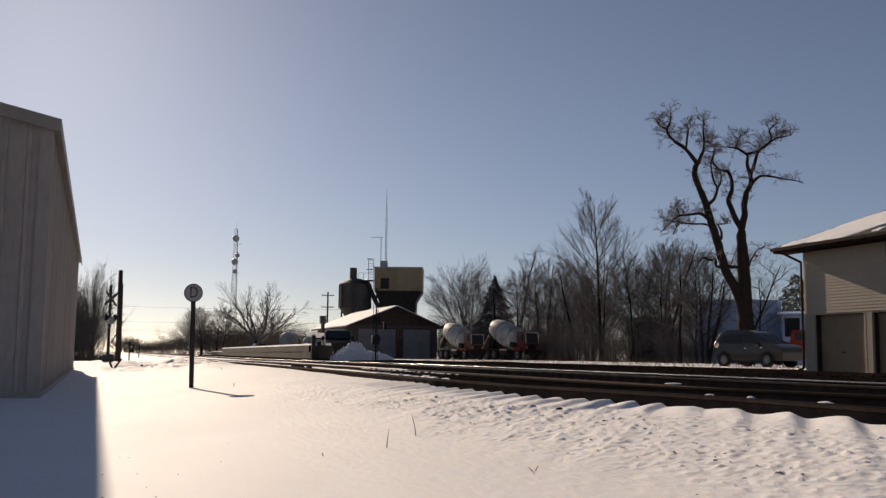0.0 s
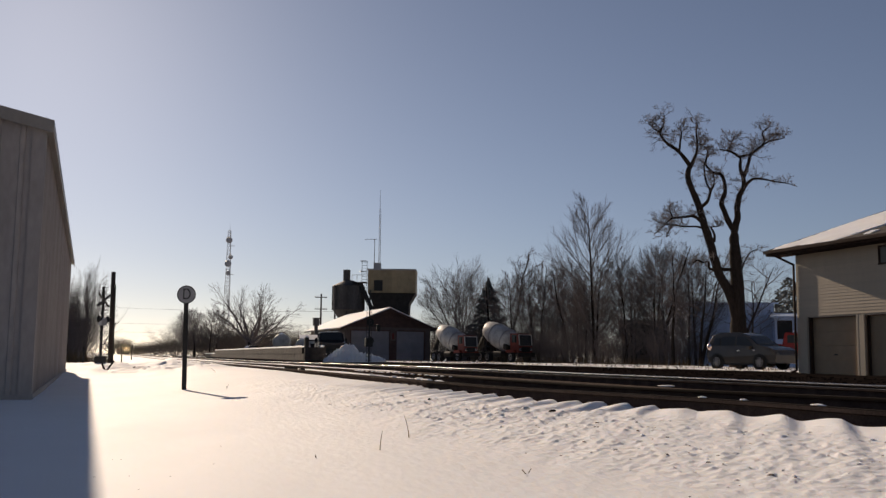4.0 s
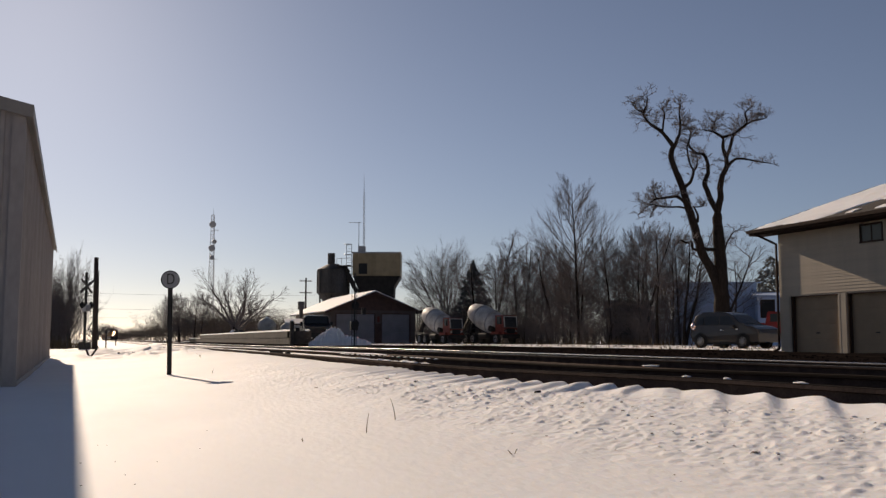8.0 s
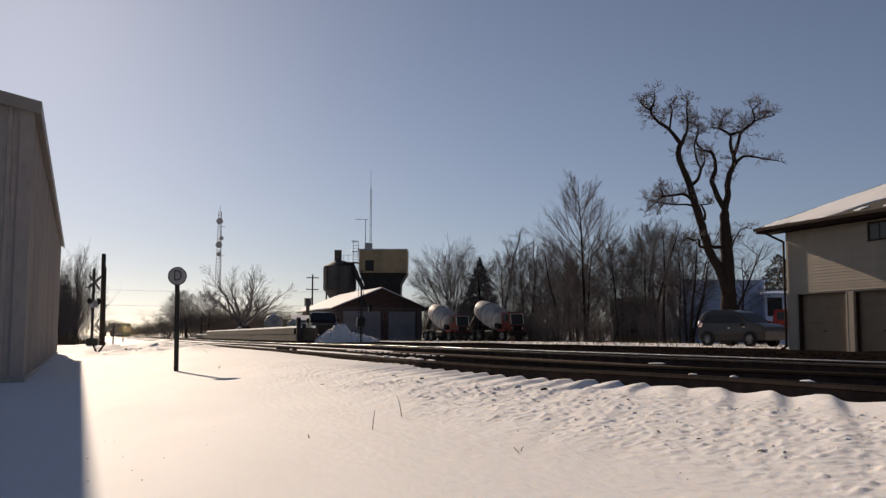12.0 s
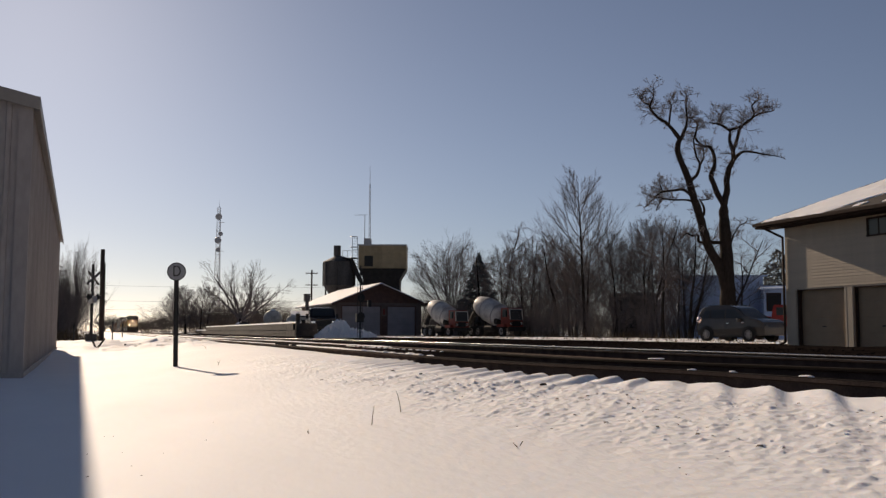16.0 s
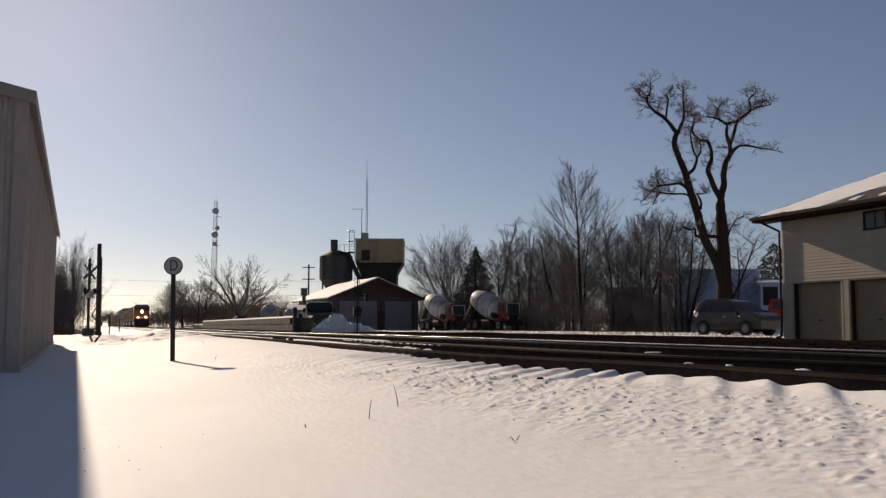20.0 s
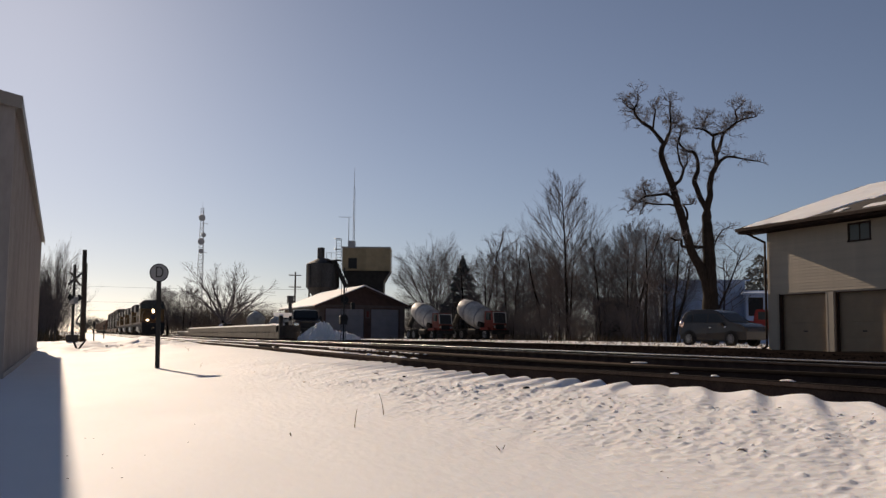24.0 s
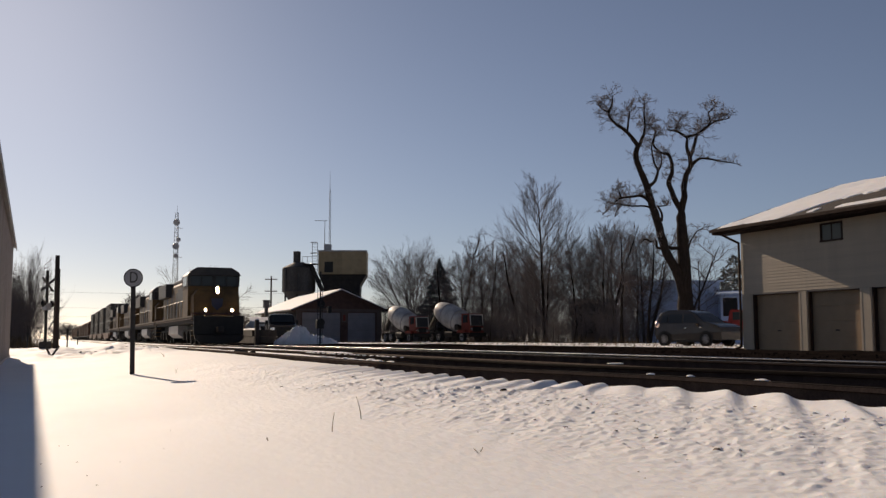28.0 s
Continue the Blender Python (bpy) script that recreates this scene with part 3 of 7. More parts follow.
        bare = 2.1 * step(27.5, 26.5, y) + 0.45 * max(0.0, min(6.0, 26.5 - y))
        melt = 0.10 + bare + min(1.0, 0.25 + bare) * (0.55 * noise.noise((y * 0.9, 0, 2)) + 0.5 * noise.noise((y * 3.1, 0, 5)))
        melt = max(0.02, melt)
        row = []
        for i in range(nx + 1):
            x = xl + melt + (xm - xl - melt) * i / nx
            t = 0.035 + 0.03 * noise.noise((x, y, 0)) + 0.02 * noise.noise((x * 4, y * 4, 0))
            if i == 0:
                t = -0.01
            if j in (0, ny):
                t = 0.0
            row.append(m.verts.new((x, y, zl + 0.165 + (x - xl) * pitch + t)))
        grid.append(row)
    for a, b in zip(grid, grid[1:]):
        for i in range(nx):
            m.faces.new((a[i], a[i + 1], b[i + 1], b[i]))
    part("roof_snow", m, SNOW, root, "snow blanket melted back from the eave", smooth=True)
    for y0, ln in ((20.6, 4.3), (25.9, 0.35), (15.4, 2.2)):
        m = bm_new()
        prism(m, [(xl + 0.35, zl + 0.17 + 0.35 * pitch), (xl + 0.8, zl + 0.17 + 0.8 * pitch), (xl + 0.75, zl + 0.21 + 0.75 * pitch), (xl + 0.4, zl + 0.20 + 0.4 * pitch)], "y", y0, y0 + ln)
        part("snow_strip", m, SNOW, root)


build_garage()
solid("driveway", box(bm_new(), 22.0, 25.18, 8, 30.6, -0.1, 0.135), DIRT, "dark bare gravel apron before the garage doors", "driveway", kind="structure")


# ---- round track-side sign ----
def text_mesh(body, size, depth):
    cu = bpy.data.curves.new("letters", "FONT")
    cu.body, cu.size, cu.extrude, cu.align_x, cu.align_y = body, size, depth, "CENTER", "CENTER"
    cu.offset = 0.001
    ob = bpy.data.objects.new("letters", cu)
    scene.collection.objects.link(ob)
    me = bpy.data.meshes.new_from_object(ob)
    bpy.data.objects.remove(ob)
    return me


def build_sign():
    root = thing("derail_sign", pose(1.235, 16.45, 0.045, 0, -0.8, -6), "round grey sign with letter D on a dark post", "sign")
    m = bm_new()
    # channel-section post
    box(m, -0.038, 0.038, 0.0, 0.010, -0.3, 1.72), box(m, -0.038, -0.028, 0.010, 0.045, -0.3, 1.72), box(m, 0.028, 0.038, 0.010, 0.045, -0.3, 1.72)
    part("post", m, DARKSTEEL, root)
    m = bm_new()
    lathe(m, [(0, 0.15), (0.004, 0.153), (0.008, 0.153), (0.012, 0.15)], (0, -0.016, 1.60), (0, 0, 1.60), 40)
    disc = part("disc", m, GREYP, root, "weathered grey round plate")
    m = bm_new()
    for k in range(40):
        a0, a1 = 2 * math.pi * k / 40, 2 * math.pi * (k + 1) / 40
        vs = [m.verts.new((r * math.cos(a), -0.019, 1.60 + r * math.sin(a))) for r, a in ((0.139, a0), (0.153, a0), (0.153, a1), (0.139, a1))]
        m.faces.new(vs)
    part("rim", m, BLACK, disc)
    me = text_mesh("D", 0.26, 0.002)
    me.transform(Matrix.Diagonal((0.74, 1, 1, 1)))
    me.materials.append(SILO)
    ob = new("letter", me)
    ob.parent = disc
    ob.matrix_basis = pose(0.006, -0.021, 1.60, 90, 0, 0)
    for z in (1.52, 1.68):
        part("bolt", lathe(bm_new(), [(0, 0.012), (0.008, 0.012), (0.012, 0.007)], (0, -0.016, z), (0, -1, z), 8), GALV, root)


build_sign()


# ---- bare trees ----
def limb(bm, pts, radii, seg=6):
    """A bent tapering limb through pts."""
    rings = []
    n = len(pts)
    side = Vector((1, 0.13, 0.07)).normalized()
    for i, (p, r) in enumerate(zip(pts, radii)):
        d = (Vector(pts[min(i + 1, n - 1)]) - Vector(pts[max(i - 1, 0)])).normalized()
        u = (side - d * side.dot(d))
        u = u.normalized() if u.length > 1e-4 else d.orthogonal().normalized()
        w = d.cross(u)
        rings.append([bm.verts.new(Vector(p) + (u * math.cos(2 * math.pi * k / seg) + w * math.sin(2 * math.pi * k / seg)) * r) for k in range(seg)])
    for a, b in zip(rings, rings[1:]):
        for k in range(seg):
            bm.faces.new((a[k], a[(k + 1) % seg], b[(k + 1) % seg], b[k]))


def wander(rng, p, d, length, n, bend, up):
    pts = [Vector(p)]
    d = Vector(d).normalized()
    for _ in range(n):
        d = (d + Vector((rng.gauss(0, bend), rng.gauss(0, bend), rng.gauss(0, bend) + up))).normalized()
        pts.append(pts[-1] + d * length / n)
    return pts


def sprout(rng, bm, p, d, length, r, depth, spread, up, kids, bend=0.14, seg=5, least=0.005):
    """A branch with its own branches, down to twigs."""
    n = 4 if depth > 1 else 2 if depth == 1 else 1
    pts = wander(rng, p, d, length, n, bend, up)
    tip = r * 0.35
    limb(bm, pts, [r + (tip - r) * i / n for i in range(n + 1)], seg if depth > 1 else 3)
    if depth <= 0:
        return
    for k in range(kids):
        f = 0.22 + 0.78 * (k + rng.random() * 0.8) / kids
        i = min(n - 1, int(f * n))
        q = pts[i].lerp(pts[i + 1], f * n - i)
        dd = (pts[i + 1] - pts[i]).normalized()
        side = dd.orthogonal().normalized()
        side.rotate(Matrix.Rotation(rng.uniform(0, 2 * math.pi), 3, dd))
        nd = dd * math.cos(spread) + side * math.sin(spread) * rng.uniform(0.7, 1.25)
        rr = max(least, (r + (tip - r) * f) * rng.uniform(0.42, 0.62))
        sprout(rng, bm, q, nd, length * rng.uniform(0.42, 0.68) * (1.15 - 0.45 * f), rr, depth - 1, spread, up, kids, bend, seg, least)


TREE_MESHES = {}


def tree_meshes(kind, seed):
    key = (kind, seed)
    if key in TREE_MESHES:
        return TREE_MESHES[key]
    rng = random.Random(seed * 7 + 3)
    tr, cr = bm_new(), bm_new()
    if kind == "tall":          # upright crown, height 1 unit = 10 m
        trunk = wander(rng, (0, 0, -0.2), (0, 0, 1), 9.6, 9, 0.025, 0.05)
        limb(tr, trunk, [0.11 * (1 - i / 9.4) ** 1.15 + 0.008 for i in range(10)], 7)
        for k in range(36):
            f = 0.15 + 0.80 * k / 36
            i = min(8, int(f * 9))
            q = trunk[i].lerp(trunk[i + 1], f * 9 - i)
            a = k * 2.4 + rng.random()
            lean = 0.95 - 0.45 * f
            d = Vector((math.cos(a) * lean, math.sin(a) * lean, 0.70))
            ln = (3.7 * (1 - f) + 1.0) * (0.75 + 0.25 * step(0.12, 0.34, f)) * rng.uniform(0.8, 1.12)
            sprout(rng, cr, q, d, ln, 0.042 * (1.1 - 0.8 * f), 2, 0.38, 0.11, 9, bend=0.06)
    elif kind == "round":       # spreading crown on several stems
        limb(tr, wander(rng, (0, 0, -0.2), (0, 0, 1), 2.0, 3, 0.03, 0), [0.24, 0.21, 0.19, 0.15], 8)
        for k in range(16):
            a = k * 2.4 + rng.random() * 0.5
            o = (0.25, 0.65, 1.15)[k % 3] + rng.uniform(-0.15, 0.15)
            d = Vector((math.cos(a) * o, math.sin(a) * o, 0.85))
            sprout(rng, cr, (0, 0, 0.7 + 0.07 * k), d, rng.uniform(3.9, 4.3) - 0.25 * (k % 3), 0.075, 3, 0.52, 0.04, 7, bend=0.10)
    elif kind == "dome":        # very fine rounded crown
        limb(tr, wander(rng, (0, 0, -0.2), (0, 0, 1), 2.0, 3, 0.03, 0), [0.24, 0.21, 0.19, 0.15], 8)
        for k in range(15):
            a = k * 2.4 + rng.random() * 0.5
            o = (0.2, 0.6, 1.0)[k % 3] + rng.uniform(-0.12, 0.12)
            d = Vector((math.cos(a) * o, math.sin(a) * o, 0.85))
            sprout(rng, cr, (0, 0, 0.7 + 0.06 * k), d, rng.uniform(4.0, 4.4) - 0.2 * (k % 3), 0.055, 3, 0.46, 0.045, 8, bend=0.08)
    elif kind == "oak":         # few heavy crooked limbs, open between
        limb(tr, wander(rng, (0, 0, -0.2), (0, 0, 1), 1.8, 3, 0.03, 0), [0.34, 0.30, 0.27, 0.2], 8)
        for k in range(8):
            a = k * 2.4 + rng.random() * 0.5
            o = (0.3, 0.65, 1.05)[k % 3]
            d = Vector((math.cos(a) * o, math.sin(a) * o, 0.75))
            sprout(rng, cr, (0, 0, 0.8 + 0.1 * k), d, rng.uniform(4.4, 5.2), 0.13, 3, 0.5, 0.07, 6, bend=0.15, least=0.009)
    elif kind == "thin":        # slender leaning stem with an open top
        trunk = wander(rng, (0, 0, -0.2), (rng.uniform(-0.07, 0.07), 0, 1), 9.4, 9, 0.055, 0.04)
        limb(tr, trunk, [0.13 * (1 - i / 9.6) + 0.012 for i in range(10)], 6)
        for k in range(9):
            f = 0.42 + 0.55 * k / 9
            i = min(8, int(f * 9))
            a = k * 2.1 + rng.random()
            d = Vector((math.cos(a) * 0.8, math.sin(a) * 0.8, 0.6))
            sprout(rng, cr, trunk[i], d, 2.9 * (1.3 - 0.6 * f), 0.045, 3, 0.6, 0.06, 5, bend=0.2)
    elif kind == "brush":       # many stems from the ground
        limb(tr, wander(rng, (0, 0, -0.2), (0.1, 0, 1), 3.4, 4, 0.08, 0.05), [0.08, 0.07, 0.06, 0.045, 0.03], 5)
        for k in range(33):
            a = rng.uniform(0, 6.28)
            rad = rng.uniform(0, 2.3)
            d = Vector((math.cos(a) * 0.3, math.sin(a) * 0.3, 1))
            sprout(rng, cr, (rad * math.cos(a), rad * math.sin(a), -0.15), d, rng.uniform(2.4, 6.2), 0.028, 2, 0.45, 0.05, 6, bend=0.12, seg=4)
    elif kind == "far":         # coarse woods for the distance, paler than near twigs to stand for haze
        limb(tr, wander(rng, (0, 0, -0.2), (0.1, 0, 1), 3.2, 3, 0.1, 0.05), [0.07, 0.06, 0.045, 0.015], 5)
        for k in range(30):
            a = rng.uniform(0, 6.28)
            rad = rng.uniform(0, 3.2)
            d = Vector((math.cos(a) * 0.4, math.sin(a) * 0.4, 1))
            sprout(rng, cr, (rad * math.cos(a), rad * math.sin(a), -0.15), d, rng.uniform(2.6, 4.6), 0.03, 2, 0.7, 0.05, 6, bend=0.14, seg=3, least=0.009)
    TREE_MESHES[key] = (mesh_of("trunk", tr, HAZETWIG if kind == "far" else BARK), mesh_of("crown", cr, HAZETWIG if kind == "far" else TWIG))
    return TREE_MESHES[key]


TREE_WORDS = {"tall": ("tree", "tall bare deciduous tree with fine upright twigs"), "round": ("tree", "bare tree with a wide round winter crown"),
              "dome": ("tree", "bare tree with a fine rounded winter crown"), "oak": ("tree", "broad bare tree with heavy limbs"), "thin": ("tree", "slender leaning bare tree in a thicket"), "brush": ("bush", "dense bare brown brush of many stems"), "far": ("wood", "distant grey-brown clump of bare woods")}


def plant_tree(kind, seed, x, y, height, z=0.1, turn=0.0, wide=1.0, label=""):
    base = {"tall": 10.0, "round": 7.6, "oak": 7.0, "dome": 7.4, "thin": 9.6, "brush": 6.0, "far": 6.0}[kind]
    tm, cm = tree_meshes(kind, seed)
    name, words = TREE_WORDS[kind]
    root = thing("bare_" + name, pose(x, y, z, 0, 0, turn), label or words, name, "winter trees")
    s = height / base
    root.scale = (s * wide, s * wide, s)
    piece("trunk", tm, root, Matrix.Identity(4))
    piece("crown", cm, root, Matrix.Identity(4))
    return root


def build_big_tree():
    """The old forked tree beside the parked cars; local x runs across, heights in metres."""
    root = thing("old_forked_tree", pose(38.6, 52.1, 0.15, 0, 0, -20.3), "huge old bare tree with two forked black stems", "tree", "winter trees")
    rng = random.Random(11)
    tr, cr, tw = bm_new(), bm_new(), bm_new()

    def stem(pts, r0, r1, target=None, y_drift=0.0, seg=8, y0=0.0):
        n = len(pts) - 1
        c = [Vector((x, y0 + y_drift * i / max(1, n) + rng.gauss(0, 0.05), z)) for i, (x, z) in enumerate(pts)]
        q = []
        for i in range(n):          # a smooth, slightly gnarled line through the bends
            p0, p1, p2, p3 = c[max(0, i - 1)], c[i], c[i + 1], c[min(n, i + 2)]
            for j in range(5):
                t = j / 5
                v = 0.5 * (2 * p1 + (p2 - p0) * t + (2 * p0 - 5 * p1 + 4 * p2 - p3) * t * t + (3 * p1 - p0 - 3 * p2 + p3) * t ** 3)
                g = 0.5 * min(0.16, r0) * (0 if i + j == 0 else 1)
                q.append(v + Vector((g * noise.noise(v * 1.4), g * noise.noise(v * 1.4 + Vector((9, 0, 0))), g * noise.noise(v * 1.1 + Vector((0, 9, 0))))))
        q.append(c[-1])
        m = len(q) - 1
        tip = {m: 0.12, m - 1: 0.55, m - 2: 0.8}
        limb(target or tr, q, [(r0 + (r1 - r0) * i / m) * (1 + 0.12 * noise.noise(p * 1.8)) * tip.get(i, 1) for i, p in enumerate(q)], seg)
        return q
    stem([(0.0, -0.4), (0.05, 1.2), (0.1, 2.6), (0.09, 3.8), (0.08, 5.3), (0.01, 6.8), (-0.02, 8.0), (-0.06, 9.2)], 0.60, 0.29, seg=12)
    left = stem([(-0.05, 3.3), (-0.4, 4.7), (-1.0, 5.95), (-1.35, 6.8), (-1.63, 8.05), (-1.92, 8.95), (-2.2, 9.9), (-2.4, 10.6), (-2.74, 11.45), (-3.04, 12.2), (-3.06, 12.8), (-2.9, 13.3)], 0.34, 0.17, y_drift=-0.5)
    a = stem([(-0.06, 8.9), (-0.4, 9.7), (-0.75, 10.6), (-0.7, 11.1), (-0.5, 11.6), (-0.48, 12.2), (-0.7, 12.8), (-1.2, 12.9), (-1.7, 13.05)], 0.21, 0.07, cr, 0.5)
    a2 = stem([(-1.2, 12.9), (-1.7, 13.5), (-1.5, 14.35), (-1.9, 14.85), (-2.2, 15.0)], 0.09, 0.03, cr, 0.3, 6, y0=0.42)
    b = stem([(-0.06, 8.9), (0.2, 9.9), (0.28, 10.8), (0.4, 11.4), (0.62, 11.85), (0.52, 12.5), (0.36, 13.1), (0.4, 13.85)], 0.24, 0.10, cr, -0.4)
    bl = stem([(0.4, 13.75), (-0.07, 14.1), (-0.45, 14.25), (-0.95, 14.4)], 0.10, 0.03, cr, 0.3, 6, y0=-0.4)
    bl2 = stem([(-0.3, 14.2), (-0.1, 14.9), (0.15, 15.4)], 0.06, 0.02, cr, 0.1, 5, y0=-0.2)
    br = stem([(0.55, 12.4), (0.9, 13.35), (1.0, 13.9), (1.3, 14.25), (1.9, 14.75), (1.85, 15.45), (2.3, 15.85)], 0.13, 0.03, cr, -0.4, 6, y0=-0.27)
    br2 = stem([(0.4, 13.85), (0.8, 14.0), (1.3, 14.2), (2.3, 14.9), (3.1, 15.1), (3.45, 15.2)], 0.10, 0.02, cr, 0.4, 6, y0=-0.4)
    c = stem([(0.6, 11.7), (0.93, 12.15), (1.47, 12.45), (2.4, 12.3), (3.3, 12.2), (4.05, 12.05)], 0.13, 0.015, cr, 0.3, 6, y0=-0.2)
    d = stem([(-2.95, 13.1), (-3.3, 13.65), (-3.8, 14.15), (-4.3, 14.5), (-4.8, 14.95), (-4.9, 15.4), (-4.72, 16.0), (-4.7, 16.7)], 0.16, 0.03, cr, -0.4, 6, y0=-0.5)
    d2 = stem([(-4.88, 15.4), (-5.3, 15.6), (-5.55, 15.9), (-5.6, 16.1)], 0.07, 0.02, cr, 0.2, 5, y0=-0.78)
    d3 = stem([(-3.7, 14.1), (-3.54, 15.1), (-3.48, 15.5), (-3.6, 15.9)], 0.08, 0.02, cr, 0.3, 5, y0=-0.66)
    e = stem([(-2.95, 13.1), (-2.7, 13.6), (-2.48, 14.1), (-2.43, 14.75), (-2.35, 15.9), (-2.3, 16.2)], 0.14, 0.02, cr, 0.6, 6, y0=-0.5)
    g = stem([(-2.35, 10.4), (-1.8, 10.9), (-1.56, 11.55), (-1.73, 12.1), (-1.84, 12.95), (-1.8, 13.5), (-1.56, 14.1)], 0.12, 0.03, cr, 0.8, 6, y0=-0.33)
    g2 = stem([(-1.56, 11.5), (-1.3, 12.05), (-1.25, 12.6), (-1.34, 12.9)], 0.06, 0.03, cr, 0.2, 5, y0=-0.07)
    f = stem([(-1.95, 9.2), (-2.5, 9.75), (-2.9, 9.87), (-3.4, 9.75), (-4.15, 9.68), (-4.5, 9.5), (-4.85, 9.25)], 0.13, 0.03, cr, -0.4, 6, y0=-0.28)
    f2 = stem([(-4.15, 9.68), (-4.3, 9.95), (-4.45, 10.4)], 0.05, 0.02, cr, -0.2, 5, y0=-0.55)
    h = stem([(-1.8, 8.9), (-2.4, 9.18), (-3.15, 9.18), (-3.9, 9.3), (-4.4, 9.4), (-4.9, 9.05), (-5.3, 8.65)], 0.08, 0.02, cr, 0.5, 5, y0=-0.25)
    h2 = stem([(-4.1, 9.3), (-4.3, 8.9), (-4.45, 8.5)], 0.04, 0.015, cr, 0.1, 5, y0=0.05)
    stem([(0.0, 6.4), (-0.7, 6.4), (-1.2, 6.5)], 0.14, 0.12, cr, -0.15, 6)
    k2 = stem([(-1.2, 6.4), (-1.7, 6.45), (-1.86, 6.9), (-2.2, 6.8), (-2.6, 6.95), (-2.95, 6.55)], 0.12, 0.02, cr, -0.2, 6, y0=-0.18)
    stem([(-1.4, 8.2), (-1.37, 8.6), (-1.57, 9.05), (-1.66, 9.3)], 0.10, 0.05, cr, 0.2, 5, y0=-0.2)
    m2 = stem([(-1.65, 9.2), (-0.95, 9.3), (-0.8, 9.75)], 0.05, 0.02, cr, 0.1, 5, y0=0.0)
    n2 = stem([(0.3, 5.9), (0.48, 6.6), (0.57, 6.95), (1.0, 7.55), (1.5, 7.7)], 0.07, 0.02, cr, -0.3, 5)
    for path, count, ln in ((a, 8, 1.1), (a2, 9, 1.2), (b, 8, 1.1), (bl, 8, 1.2), (bl2, 6, 1.0), (br, 13, 1.3), (br2, 12, 1.2), (c, 8, 0.8), (d, 14, 1.3), (d2, 6, 0.8), (d3, 7, 1.0), (e, 12, 1.2), (f, 12, 1.2), (f2, 5, 0.9),
                            (g, 9, 1.1), (g2, 5, 0.8), (h, 12, 1.2), (h2, 4, 0.7), (left, 9, 1.0), (k2, 8, 0.9), (m2, 5, 0.8), (n2, 6, 1.0)):
        for _ in range(round(count * 2.3)):
            t = rng.uniform(0.28, 1.0) * (len(path) - 1)
            i = min(len(path) - 2, int(t))
            q = path[i].lerp(path[i + 1], t - i)
            ang = rng.uniform(0, 6.28)
            sprout(rng, tw, q, (math.cos(ang) * 0.9, math.sin(ang) * 0.6, rng.uniform(-0.1, 1.0)), ln * rng.uniform(0.35, 0.95), 0.022, 2, 0.75, 0.05, 5, bend=0.34, seg=4, least=0.009)
    part("trunk", tr, BARK, root, smooth=True)
    part("crown", cr, BARK, root, smooth=True)
    part("twig_spray", tw, TWIG, root, "fine grey-brown twigs")


build_big_tree()


def build_conifer(x, y, height, radius, name="spruce", label="dark dense conical spruce", power=0.9, needle=None):
    rng = random.Random(5)
    root = thing(name, pose(x, y, 0.1), label, "tree", "winter trees")
    part("trunk", rod(bm_new(), (0, 0, -0.2), (0, 0, height * 0.93), 0.13, 0.006, 7), BARK, root)
    bm = bm_new()
    for i in range(2600):
        f = 1 - math.sqrt(rng.random()) if i % 5 else rng.uniform(0.6, 1.0)
        z = height * (0.06 + 0.92 * f)
        rmax = radius * (1 - f) ** power * (0.85 + 0.15 * math.sin(f * 60)) + 0.03
        a = rng.uniform(0, 6.28)
        rr = rmax * math.sqrt(rng.uniform(0.05, 1.15))
        p = Vector((rr * math.cos(a), rr * math.sin(a), z - 0.25 * rr))
        out = Vector((math.cos(a), math.sin(a), -0.35 + rng.uniform(-0.2, 0.35))).normalized()
        s = out.cross(Vector((0, 0, 1))).normalized()
        q_size = 0.35 + 0.65 * (1 - f)
        ln, w = rng.uniform(0.4, 0.8) * q_size, rng.uniform(0.10, 0.22) * q_size
        q = p - out * ln
        vs = [bm.verts.new(v) for v in (q, p + s * w - out * ln * 0.4, p + out * ln * 0.4, p - s * w - out * ln * 0.4, p - out * ln * 0.3 + Vector((0, 0, 0.14)))]
        for t in ((0, 1, 4), (1, 2, 4), (2, 3, 4), (3, 0, 4)):
            bm.faces.new([vs[j] for j in t])
    part("crown", bm, needle or NEEDLE, root)
    return root


build_conifer(41.4, 102.0, 9.8, 4.4)
build_conifer(64.3, 78.3, 9.0, 3.3, "pine", "grey-green rounded pine beyond a white house", 0.45, PINE)


